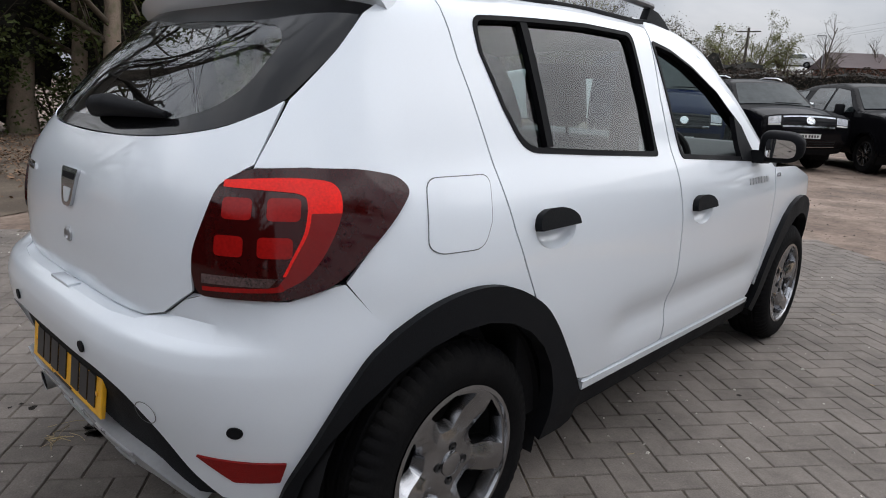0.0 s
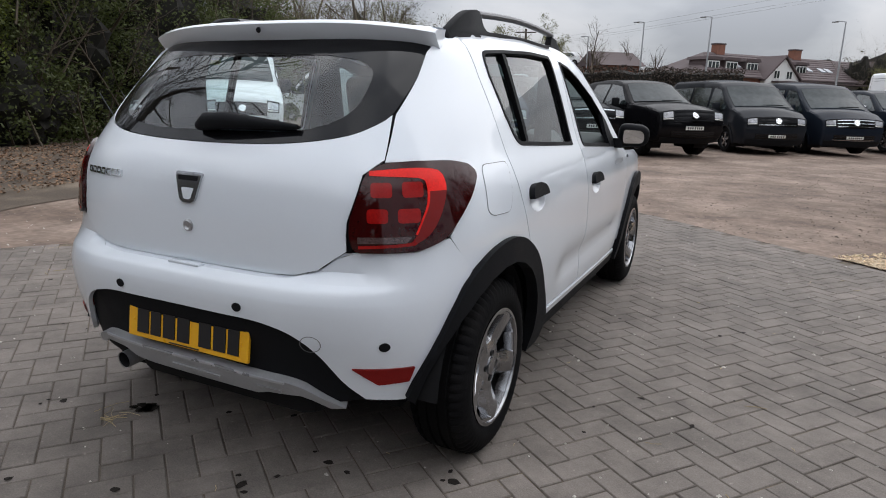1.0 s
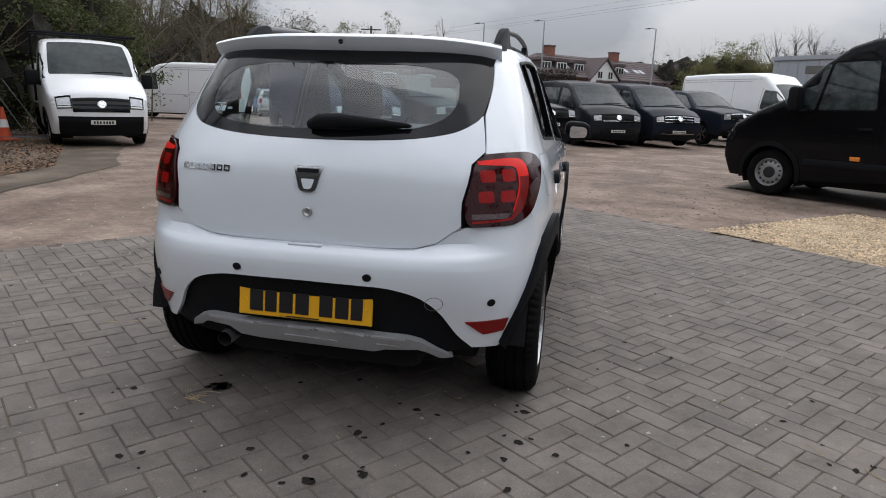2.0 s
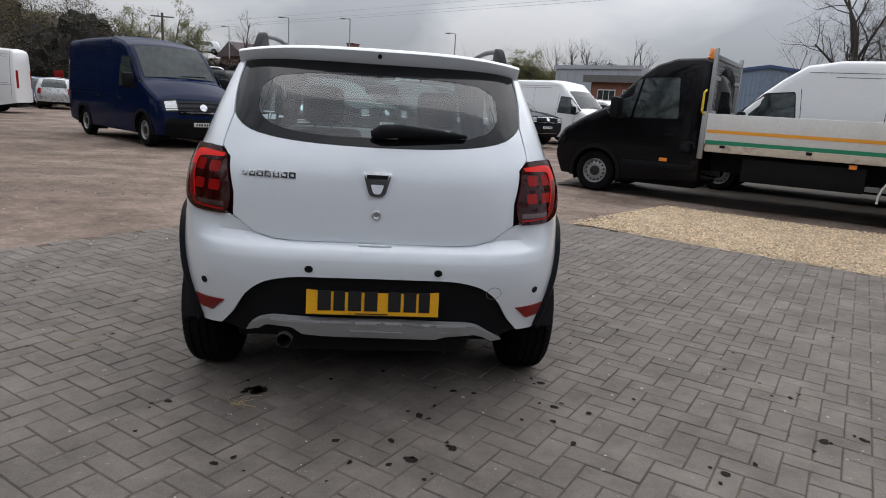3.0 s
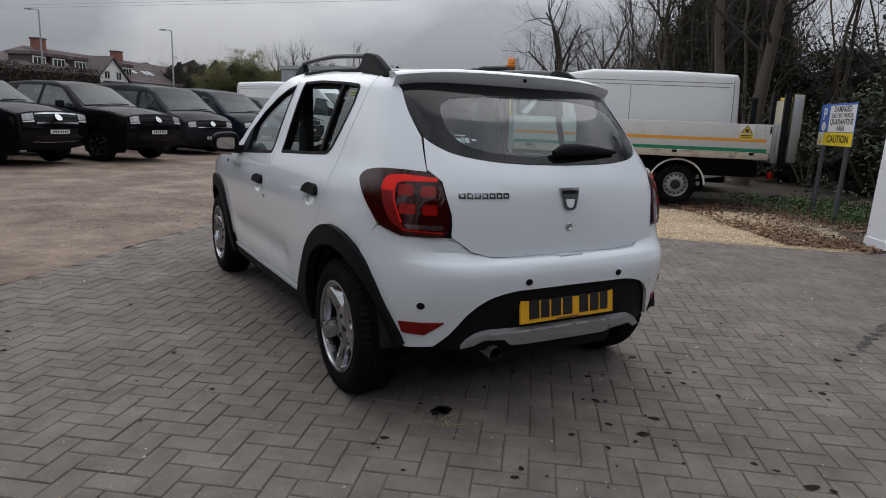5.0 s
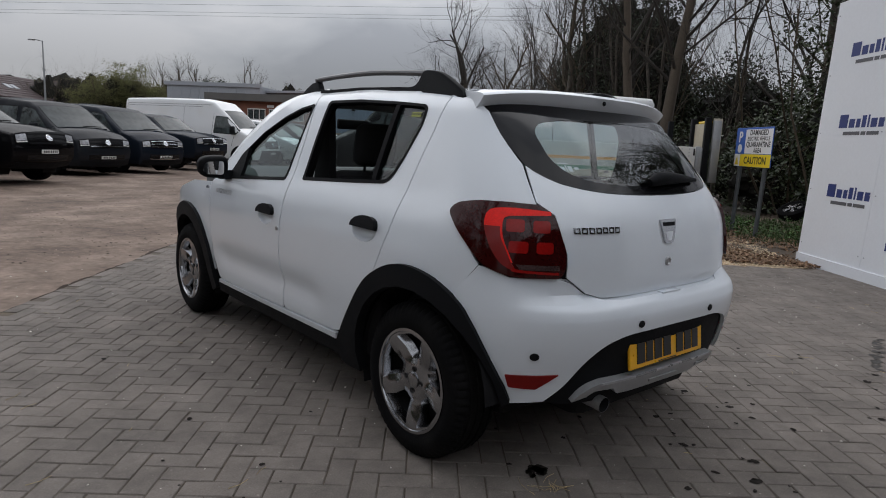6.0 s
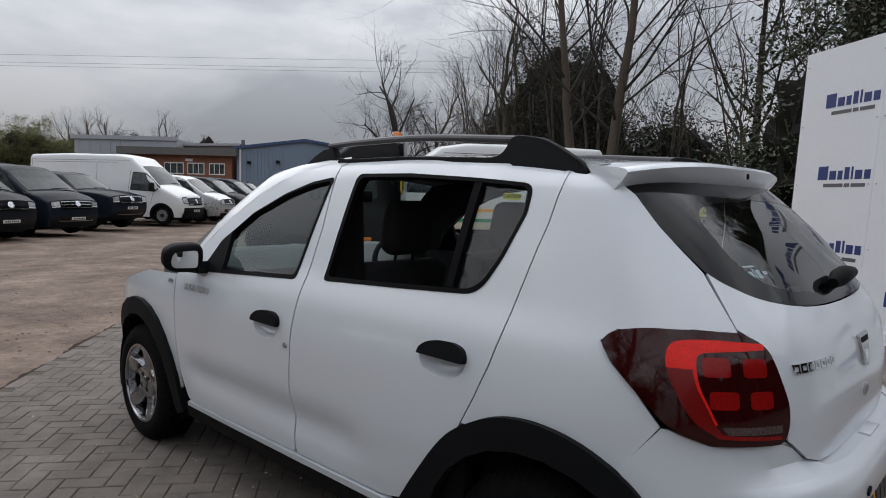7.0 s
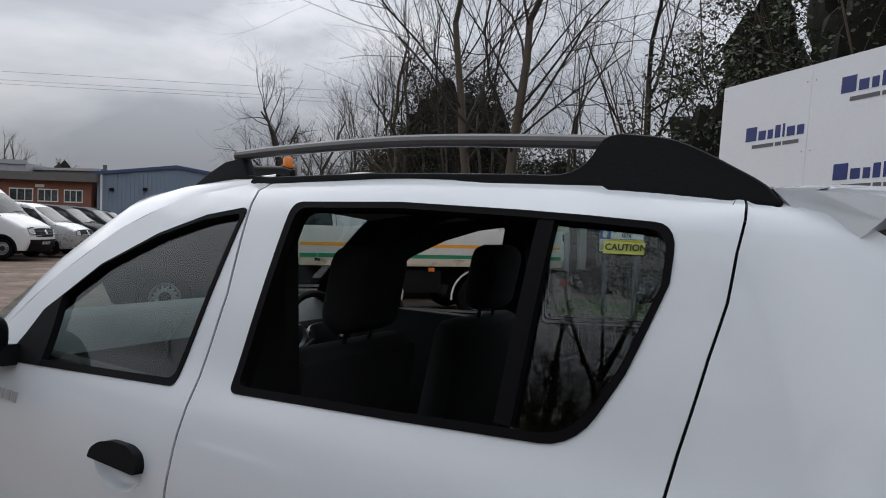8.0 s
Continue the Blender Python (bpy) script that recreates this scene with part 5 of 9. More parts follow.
        for yc in axles:
            lim = math.degrees(math.asin(max(-1, min(1, (zb - radius) / arch))))
            a1, a0 = arc(yc, arch + .055, lim - 2, 182 - lim, 14, radius), arc(yc, arch - .015, 182 - lim, lim - 2, 14, radius)
            part("arch_lip", panel(surf, [rounded(a1 + a0, .1)], off=.018 if cladding else .008, rim=.05, step=.2), (BLACK_PLASTIC if cladding is True else paint), car)
            wx = w_at(radius) * p_at(yc)
            b2 = bmesh.new()
            ar = arc(yc, arch, -25, 205, 14, radius)
            va, vb = [b2.verts.new((side * (wx - .03), *p)) for p in ar], [b2.verts.new((side * (wx - .42), *p)) for p in ar]
            for i in range(len(ar) - 1):
                b2.faces.new((va[i], va[i + 1], vb[i + 1], vb[i]))
            b2.faces.new(vb)
            part("wheel_well", b2, CABIN, car)
            wheel(car, Matrix.Translation((side * (wx - .125), yc, radius)) @ (Matrix.Identity(4) if side > 0 else pose(0, 0, 0, 0, 0, 180)), radius)
        if mirrors:
            y, z, s = mirrors
            b2 = bmesh.new()
            add_box(b2, -.11 * s, .11 * s, -.05 * s, .07 * s, -.14 * s, .14 * s, .045 * s)
            wx = w_at(z) * p_at(y)
            bmesh.ops.transform(b2, matrix=Matrix.Translation((side * (wx + .14 * s), y, z)), verts=b2.verts)
            add_box(b2, side * (wx - .04), side * (wx + .1), y - .03, y + .03, z - .12 * s, z - .05 * s, .015)
            part("door_mirror", b2, trim or BLACK_PLASTIC, car)
    if screen:
        over("windscreen", screen[0], screen[1], -.93, .93, WINDSCREEN, .008, r=.08)
        part("wiper", panel(wrap, [rounded([(-.7, screen[0] + .10), (.0, screen[0] + .05), (.0, screen[0] + .07), (-.7, screen[0] + .125)], .2)], off=.02, rim=.01, step=.4), SEAL, car)
    if rear_screen:
        over("rear_window", rear_screen[0], rear_screen[1], -.8, .8, VAN_GLASS, .008, r=.06)
    if grille:
        g = over("grille", grille[0], grille[1], -.66, .66, GLOSS_BLACK, .008)
        n = 3
        for k in range(n):
            t = grille[0] + (grille[1] - grille[0]) * (k + .5) / n
            over("grille_bar", t - .045, t + .045, -.64, .64, CHROME if k in chrome else BLACK_PLASTIC, .016, g, r=0, rim=.01)
        c = (grille[0] + grille[1]) / 2
        p, q = wrap(0, c, .022), wrap(0, c, .03)
        b2 = bmesh.new()
        add_revolve(b2, [(.085, 0), (.085, .012), (.072, .018), (.068, .010), (.001, .010)], 24)
        add_box(b2, .008, .018, -.06, -.012, -.012, .012)
        add_box(b2, .008, .018, .012, .06, -.012, .012)
        bmesh.ops.transform(b2, matrix=Matrix.Translation(p) @ (Vector((1, 0, 0)).rotation_difference((q - p).normalized())).to_matrix().to_4x4(), verts=b2.verts)
        part("emblem", b2, CHROME, g, "plain round chrome emblem")
        if grille[0] > 1.9:
            # the lower air intake with its slats
            low = over("lower_intake", .72, 1.28, -.72, .72, GLOSS_BLACK, .008)
            for k in range(3):
                over("intake_slat", .80 + .17 * k, .84 + .17 * k, -.70, .70, BLACK_PLASTIC, .014, low, r=0, rim=.008)
            if len(chrome) > 1:
                over("intake_trim", .70, .745, -.74, .74, CHROME, .016, low, r=0, rim=.008)
    if lamps:
        d = lamps[1] - lamps[0]
        for s in (1, -1):
            q0, q1 = (.66, 1.0) if s > 0 else (-1.0, -.66)
            hl = over("headlamp", lamps[0] + .12 * d, lamps[1], q0, q1, GLOSS_BLACK, .010, r=.02)
            over("lamp_lens", lamps[0] + .34 * d, lamps[1] - .14 * d, q0 + .03, q1 - .02, LAMP_GLASS, .014, hl, r=.02, rim=.004)
            over("light_strip", lamps[0] + .20 * d, lamps[0] + .29 * d, q0 + .03, q1 - .02, PLATE_WHITE, .015, hl, r=0, rim=.003)
    if tail_lamps:
        for s in (1, -1):
            q0, q1 = (.80, 1.0) if s > 0 else (-1.0, -.80)
            over("tail_lamp", tail_lamps[0], tail_lamps[1], q0, q1, LENS_MID, .010, r=.02)
    if intake:
        over("front_bumper", 0.0, intake, -1.0, 1.0, BLACK_PLASTIC, .006, r=0)
    if plate:
        t = plate if isinstance(plate, float) else .75
        hw = .26 / (w_at(pts[0].y + .2) - edge)
        pl = over("number_plate", t, t + .30, -hw, hw, PLATE_WHITE, .024, r=0, rim=.01)
        for k in range(7):
            q = -hw * .82 + k * hw * .235 + (hw * .06 if k > 3 else 0)
            over("plate_bar", t + .06, t + .24, q, q + hw * .15, INK, .026, pl, r=0, rim=0)
    if rails:
        for s in (1, -1):
            b2 = bmesh.new()
            add_tube(b2, [wrap(s * .93, t, h) for t, h in rails], .018, 8)
            part("roof_rail", b2, CHROME, car)
    return car


HEAD = math.degrees(math.atan2(-0.66, -0.75))


def facing(front_x, front_y, yf, turn=0.0, z=0.0):
    """The pose of a row vehicle whose front axle stands at front_x, front_y."""
    m = pose(front_x, front_y, z, 0, 0, HEAD + turn)
    return m @ Matrix.Translation((0, -yf, 0))


BIG_HALF = ((.2, .93), (.4, .97), (.9, 1.0), (1.4, .985), (2.0, .93), (2.6, .87))


def big_van_line(yf, roof, tail):
    return [(yf + .70, .28), (yf + .82, .55), (yf + .81, .80), (yf + .72, 1.04), (yf + .28, 1.27), (yf - .12, 1.45), (yf - .60, 1.96), (yf - .88, 2.20), (yf - 1.25, roof - .10), (yf - 1.8, roof - .01), (tail + 1.5, roof), (tail + .09, roof - .05), (tail + .03, roof - .16), (tail, 1.2), (tail - .01, .42)]


def big_van(label, m, paint, roof=2.42, tail=-1.12, yf=3.64, group="", trim=None):
    y = yf
    return make_vehicle("panel_van", label, "van", m, paint, big_van_line(yf, roof, tail), BIG_HALF, (0.0, yf), plan=((tail - .1, .965), (tail + .3, 1.0), (yf - .3, 1.0), (yf + .4, .98), (yf + .85, .90)), radius=.345, arch=.42, edge=.09,
                        windows=([(y - .05, 1.42), (y - .62, 1.92), (y - 1.12, 1.96), (y - 1.22, 1.30), (y - .25, 1.26)],), screen=(5.08, 6.92), grille=(1.72, 2.72), lamps=(1.85, 2.95), intake=1.4, plate=.85, bulge=.05, nose=.10, nose_to=5,
                        seams=([(y - 1.28, .5), (y - 1.30, 1.3), (y - 1.22, 2.05)], [(y - .42, .78), (y - .30, 1.2)], [(y - 1.28, 1.08), (tail + .1, 1.08)], [(1.05, .5), (1.05, roof - .3)], [(tail + .25, 1.15), (1.0, 1.18)], [(tail + .25, roof - .32), (1.9, roof - .30)], [(tail + .16, .6), (tail + .16, roof - .10)], [(tail + .2, roof - .235), (y - 1.30, roof - .22)]), group=group, mirrors=(y - .30, 1.42, 1.15), handles=((y - 1.12, 1.02), (1.2, 1.02)), trim=trim, chrome=(0,), tail_lamps=(12.6, 13.3))


def mid_van(label, m, paint, group="", alloy=None, chrome=(0,)):
    line = [(3.84, .27), (3.92, .50), (3.92, .72), (3.88, .94), (3.58, 1.09), (3.18, 1.20), (2.72, 1.52), (2.42, 1.76), (2.15, 1.88), (1.2, 1.96), (-.70, 1.95), (-.90, 1.85), (-1.0, 1.55), (-1.05, 1.0), (-1.05, .42)]
    return make_vehicle("transporter_van", label, "van", m, paint, line, ((.2, .88), (.4, .93), (.8, .95), (1.1, .94), (1.5, .885), (1.97, .80)), (0.0, 3.0), plan=((-1.1, .95), (-.8, 1.0), (2.6, 1.0), (3.4, .98), (3.95, .91)), radius=.335, arch=.39, edge=.06,
                        windows=([(2.98, 1.15), (2.45, 1.68), (2.02, 1.74), (1.92, 1.12)], [(1.80, 1.12), (1.84, 1.74), (.75, 1.76), (.72, 1.12)], [(.62, 1.12), (.64, 1.76), (-.75, 1.72), (-.82, 1.14)]), screen=(5.08, 7.0), grille=(2.05, 2.95), lamps=(2.1, 3.0), intake=.6, plate=.86, bulge=.04, nose=.09, nose_to=5,
                        seams=([(1.86, .45), (1.86, 1.1)], [(2.85, .72), (2.95, 1.1)], [(.70, .45), (.68, 1.1)], [(2.9, .80), (-.9, .84)]), group=group, mirrors=(2.62, 1.2, .95), handles=((2.0, .98), (1.65, .98)), trim=paint, cladding=2, wheel=alloy or spoked_wheel, chrome=chrome, tail_lamps=(12.3, 13.3))


def pickup(label, m, paint, group="", chrome=(0, 2), rails=False, rim=None, cap=True):
    line = [(3.88, .38), (4.02, .58), (4.03, .82), (3.99, 1.07), (3.50, 1.18), (2.72, 1.25), (2.35, 1.50), (2.02, 1.73), (1.7, 1.81), (.9, 1.83), (.25, 1.78), (.02, 1.72), (-.05, 1.70), (-1.1, 1.66), (-1.22, 1.2), (-1.24, .55)]
    if not cap:
        line = line[:10] + [(.30, 1.76), (.05, 1.35), (-.02, 1.17), (-.6, 1.16), (-1.1, 1.15), (-1.22, 1.05), (-1.24, .55)]
    return make_vehicle("pickup_truck", label, "pickup", m, paint, line, ((.3, .86), (.5, .93), (.85, .955), (1.15, .94), (1.5, .83), (1.83, .70)), (0.0, 3.1), plan=((-1.3, .95), (-.9, 1.0), (2.6, 1.0), (3.5, .985), (4.05, .92)), radius=.385, arch=.44, edge=.055,
                        windows=([(2.55, 1.22), (2.02, 1.66), (1.50, 1.72), (1.42, 1.20)], [(1.32, 1.20), (1.40, 1.72), (.65, 1.72), (.42, 1.22)]) + (([(.18, 1.24), (.30, 1.68), (-.95, 1.58), (-1.02, 1.24)],) if cap else ()), screen=(5.1, 6.95), grille=(2.05, 2.95), lamps=(2.1, 3.0), intake=.55, plate=1.42, bulge=.035, nose=.08, nose_to=5,
                        seams=([(1.37, .5), (1.37, 1.18)], [(2.45, .55), (2.50, 1.18)], [(.35, .75), (.30, 1.2)], [(.08, .6), (.08, 1.15)]), group=group, mirrors=(2.20, 1.25, .9), handles=((1.52, 1.02), (.5, 1.02)), trim=CHROME if chrome else None, cladding=2, wheel=lambda p, q, r: spoked_wheel(p, q, r, .25, 6, rim), chrome=chrome, rails=rails, tail_lamps=(14.1, 14.8))


def small_car(label, m, paint, group=""):
    line = [(3.28, .30), (3.38, .50), (3.35, .68), (3.22, .80), (2.75, .92), (2.25, 1.0), (1.85, 1.25), (1.52, 1.43), (1.2, 1.48), (.3, 1.47), (-.30, 1.40), (-.50, 1.22), (-.62, .98), (-.68, .70), (-.66, .36)]
    return make_vehicle("parked_car", label, "car", m, paint, line, ((.2, .78), (.4, .85), (.75, .87), (1.0, .82), (1.48, .60)), (0.0, 2.6), plan=((-.7, .88), (-.2, 1.0), (2.4, 1.0), (3.0, .93), (3.4, .74)), radius=.31, arch=.36, edge=.07,
                        windows=([(2.05, 1.0), (1.55, 1.36), (1.12, 1.40), (1.05, .99)], [(.98, .99), (1.05, 1.40), (.35, 1.38), (.0, 1.02)]), screen=(5.1, 6.95), rear_screen=(10.2, 11.9), grille=(1.6, 2.5), lamps=(2.1, 3.1), plate=False, nose=.16, nose_to=5, group=group, mirrors=(1.75, 1.02, .7), handles=((1.2, .85), (.2, .88)), cladding=2, wheel=lambda p, q, r: spoked_wheel(p, q, r, .2), tail_lamps=(12.0, 12.9))


ROW = "vehicles parked in the yard row"
big_van("navy blue high-roof panel van parked on worn tarmac", facing(-4.55, 12.75, 3.64), BLUE_PAINT, 2.42, -1.12, group=ROW)
pickup("black double-cab pickup with chrome grille bars and roof rails", facing(-2.64, 14.0, 3.1, 4), BLACK_PAINT, ROW, rails=[(8.0, .02), (8.3, .07), (9.0, .075), (9.8, .07), (10.2, .02)], rim=ALLOY_DARK, cap=False)
pickup("black double-cab pickup with a hardtop and muddy alloy wheels", facing(-.52, 15.2, 3.1), BLACK_PAINT, ROW, chrome=())
mid_van("dark grey medium van with slim headlamps", facing(1.44, 18.2, 3.0, -11), GREY_PAINT, ROW)
mid_van("dark slate blue medium van with chrome grille bars", facing(3.36, 19.6, 3.0, -12), SLATE_PAINT, ROW, chrome=(0, 1, 2))
pickup("dark blue double-cab pickup beside a white van", facing(5.70, 22.0, 3.1, -9), SLATE_PAINT, ROW)
big_van("white high-roof panel van at the end of the yard row", facing(9.0, 24.2, 3.64, -3.5), VAN_WHITE, 2.62, -1.75, group=ROW)
mid_van("silver medium van parked beyond the white van", facing(11.06, 25.6, 3.0), SILVER_PAINT, ROW)
mid_van("grey medium van parked near the end of the row", facing(13.0, 27.3, 3.0), GREY_PAINT, ROW)
mid_van("dark slate medium van parked near the end of the row", facing(14.9, 28.8, 3.0), SLATE_PAINT, ROW)
pickup("black pickup parked at the far end", facing(17.1, 30.5, 3.1), BLACK_PAINT, ROW)
small_car("white hatchback parked at the far end", facing(19.5, 32.6, 2.6), VAN_WHITE, ROW)

# white van standing side-on at the far left, two cars behind it
big_van("dirty white long panel van standing side-on across the yard", pose(-15.3, 24.6, -.01, 0, 0, 100), VAN_WHITE, 2.45, -1.15)
small_car("silver hatchback seen from behind across the yard", pose(-15.9, 31.0, -.01, 0, 0, 20), SILVER_PAINT)
small_car("mid-blue hatchback parked across the yard", pose(-18.0, 33.0, -.01, 0, 0, 15), CAR_BLUE)
small_car("white estate car on the bank behind the hedge", pose(-19.2, 75.8, 5.38, 0, 0, 95), VAN_WHITE)
small_car("silver car on the bank behind the hedge", pose(-14.0, 77.0, 5.42, 0, 0, 100), SILVER_PAINT)
# white van behind the flatbed
WV = pose(7.37 + .64 * 3.85, 5.05 + .77 * 3.85, -.07, 0, 0, 50.2)
big_van("white high-roof panel van parked behind the flatbed lorry", WV @ Matrix.Translation((0, -.45, 0)), VAN_WHITE, 2.56, -1.22, yf=3.64)

# ---- flatbed lorry ----
BED_ALU = mat("dropside_alloy", (0.60, 0.60, 0.585), 0.5, metal=0.0, vary=0.1, scale=2.5, fine=30, alt=(0.52, 0.50, 0.47), alt_at=(0.5, 0.75))
BED_WOOD = mat("bed_edge", (0.52, 0.46, 0.37), 0.7, vary=0.25, scale=4, fine=60, alt=(0.25, 0.20, 0.15), alt_at=(0.55, 0.7))
ORANGE = mat("orange_stripe", (0.75, 0.33, 0.03), 0.5, vary=0.08)
GREEN = mat("green_stripe", (0.008, 0.20, 0.10), 0.5, vary=0.1)
STICKER_WHITE = mat("sticker_white", (0.72, 0.72, 0.68), 0.5, vary=0.08)
YELLOW = mat("yellow_paint", (0.70, 0.50, 0.03), 0.5, vary=0.12)
GALV = mat("galvanised_steel", (0.33, 0.34, 0.35), 0.45, metal=0.7, vary=0.15, scale=5)
WEATHERED = mat("weathered_ply", (0.40, 0.36, 0.28), 0.8, vary=0.2, scale=4)


def flatbed():
    y = 4.68
    m = pose(7.37 + .64 * .95, 5.05 + .77 * .95, -.03, 0, 0, 50.2)
    line = [(y + .68, .26), (y + .80, .56), (y + .78, .84), (y + .64, 1.06), (y + .27, 1.28), (y - .12, 1.46), (y - .58, 1.95), (y - .86, 2.17), (y - 1.15, 2.27), (y - 1.60, 2.29), (y - 1.74, 2.24), (y - 1.78, 2.0), (y - 1.78, 1.1), (y - 1.78, .36)]
    car = make_vehicle("flatbed_lorry", "black-cabbed flatbed lorry with grey dropsides striped orange and green", "lorry", m, BLACK_PAINT, line, ((.2, .93), (.4, .97), (.9, 1.0), (1.4, .985), (2.0, .93), (2.3, .87)), (y,), plan=((y - 1.8, .98), (y - 1.5, 1.0), (y - .3, 1.0), (y + .4, .98), (y + .85, .90)), radius=.345, arch=.42, edge=.08,
                       windows=([(y - .10, 1.42), (y - .62, 1.93), (y - .68, 1.94), (y - .55, 1.30), (y - .25, 1.27)], [(y - .72, 1.95), (y - 1.28, 1.97), (y - 1.34, 1.32), (y - .60, 1.30)]), screen=(5.08, 6.92), grille=(1.72, 2.72), lamps=(1.85, 2.95), intake=1.4, plate=False, bulge=.05, nose=.10, nose_to=5,
                       seams=([(y - 1.40, .48), (y - 1.42, 1.3), (y - 1.34, 2.05)], [(y - .42, .78), (y - .32, 1.2)], [(y - 1.40, .95), (y - .40, .97)]), mirrors=(y - .36, 1.45, 1.25), handles=((y - 1.25, 1.06),), trim=BLACK_PLASTIC)
    for side in (1, -1):
        x = side * .99
        part("door_side_moulding", box(x - .02, x + .02, y - 1.70, y - .50, .50, .60, .012), BLACK_PLASTIC, car)
        part("marker_lamp", box(x, x + side * .03, y - 1.25, y - 1.12, .62, .68, .008), AMBER, car)
        wheel = plain_wheel(car, Matrix.Translation((side * .83, 0, .345)) @ (Matrix.Identity(4) if side > 0 else pose(0, 0, 0, 0, 0, 180)), .345)
        bm = bmesh.new()
        add_tube(bm, [(side * .95, 0 + .47 * math.cos(radians(a)), .345 + .45 * math.sin(radians(a))) for a in range(-5, 190, 13)], .016, 6)
        part("wheel_guard_edge", bm, PLATE_WHITE, car)
        bm = bmesh.new()
        for a in range(-5, 176, 15):
            p0, p1 = [(0 + .46 * math.cos(radians(b)), .345 + .44 * math.sin(radians(b))) for b in (a, a + 15)]
            vs = [bm.verts.new((side * xx, *p)) for xx, p in ((.96, p0), (.96, p1), (.66, p1), (.66, p0))]
            bm.faces.new(vs)
        part("mudguard", bm, BLACK_PLASTIC, car)
        # dropside
        ds = part("dropside", box(side * 1.02, side * 1.06, -1.44, 2.88, .96, 1.43, .008), BED_ALU, car, "grey alloy dropside with orange and green stripes")
        part("orange_stripe", box(side * 1.0615, side * 1.0645, -1.36, 2.86, 1.135, 1.185), ORANGE, ds)
        part("green_stripe", box(side * 1.0615, side * 1.0645, -1.38, 2.86, .962, 1.022), GREEN, ds)
        part("hinge_strip", box(side * 1.00, side * 1.055, -1.42, 2.86, .84, .955, .01), BED_WOOD, ds)
        for yy in (-1.15, .1, 1.4, 2.6):
            part("hinge", box(side * 1.055, side * 1.07, yy - .04, yy + .04, .91, .955, .006), BLACK_PLASTIC, ds)
        part("corner_post", box(side * 1.0, side * 1.07, 2.88, 2.96, .72, 1.46, .008), GALV, car)
        part("corner_post", box(side * 1.0, side * 1.07, -1.53, -1.45, .80, 1.44, .008), GALV, car)
        lab = part("warning_sticker", box(side * 1.0645, side * 1.0665, -1.15, -.92, 1.17, 1.42), STICKER_WHITE, ds, "white and yellow warning sticker")
        tri = part("warning_triangle", prism([(-1.135, 1.275), (-.935, 1.275), (-1.035, 1.415)], side * 1.0668, side * 1.068), INK, lab)
        part("triangle_field", prism([(-1.11, 1.287), (-.96, 1.287), (-1.035, 1.395)], side * 1.0682, side * 1.069), YELLOW, tri)
        part("symbol_bar", box(side * 1.0692, side * 1.07, -1.06, -1.01, 1.295, 1.345), INK, tri)
        txt = part("text_field", box(side * 1.0668, side * 1.068, -1.145, -.925, 1.175, 1.262), YELLOW, lab)
        part("sticker_bar", box(side * 1.0682, side * 1.069, -1.13, -.94, 1.228, 1.244), INK, txt)
        part("sticker_bar", box(side * 1.0682, side * 1.069, -1.11, -.96, 1.194, 1.208), INK, txt)
        for yy, zz in ((-1.20, 1.39), (-1.20, 1.33), (-1.20, 1.27), (-1.33, 1.39), (-1.33, 1.33), (-1.33, 1.27)):
            bm = bmesh.new()
            add_revolve(bm, [(.014, 0), (.012, .005), (.001, .007)], 8, Matrix.Translation((side * 1.06, yy, zz)) @ pose(0, 0, 0, 0, 0, 90 - 90 * side))
            part("rivet", bm, STEEL, ds)
        part("latch", box(side * 1.06, side * 1.075, -1.425, -1.40, 1.28, 1.40, .004), BLACK_PLASTIC, ds)
        part("side_marker", box(side * .97, side * 1.02, .78, .88, .76, .82, .006), AMBER, car)
        part("tail_lamp", box(side * .80, side * .95, -1.56, -1.50, .52, .64, .01), LENS_MID, car)
        part("side_box", box(side * .60, side * .96, .65, 2.3, .42, .78, .02), BLACK_PLASTIC, car)
    part("chassis", box(-.45, .45, -1.45, 3.2, .50, .80, .03), CABIN, car)
    part("bed_floor", box(-1.0, 1.0, -1.45, 2.90, .86, .93, .01), BED_WOOD, car)
    # ladder headboard behind the cab
    head = part("headboard_frame", box(-1.02, -.96, 2.86, 2.92, .95, 2.42, .01), GALV, car, "grey steel headboard with a perforated panel")
    part("headboard_post", box(.96, 1.02, 2.86, 2.92, .95, 2.42, .01), GALV, head)
    for z in (1.45, 1.98, 2.30):
        part("headboard_rail", box(-.96, .96, 2.87, 2.91, z - .03, z + .03, .006), GALV, head)
    part("headboard_panel", box(-.96, .96, 2.885, 2.895, 1.0, 1.45), GALV, head)
    for k in range(26):
        xx = -.93 + k * .0745
        part("mesh_bar", box(xx - .008, xx + .008, 2.88, 2.90, 1.48, 2.28), GALV, head)
    for k in range(10):
        zz = 1.52 + k * .078
        part("mesh_bar", box(-.95, .95, 2.883, 2.897, zz - .006, zz + .006), GALV, head)
    bm = bmesh.new()
    add_tube(bm, [(-1.08, 2.94, 1.42), (-1.13, 2.96, 1.46), (-1.13, 2.96, 1.74), (-1.08, 2.94, 1.78)], .018, 8)
    part("grab_handle", bm, YELLOW, car)
    bm = bmesh.new()
    add_revolve(bm, [(.10, 0), (.10, .04), (.075, .05), (.075, .14), (.06, .17), (.001, .18)], 20, Matrix.Translation((-.6, 3.02, 2.28)) @ pose(0, 0, 0, 0, -90, 0))
    part("beacon", bm, AMBER, car, "amber roof beacon")
    # tail lift folded up at the back
    lift = part("tail_lift", box(-.95, .95, -1.66, -1.58, .78, 1.42, .01), GALV, car, "folded tail lift with yellow rails")
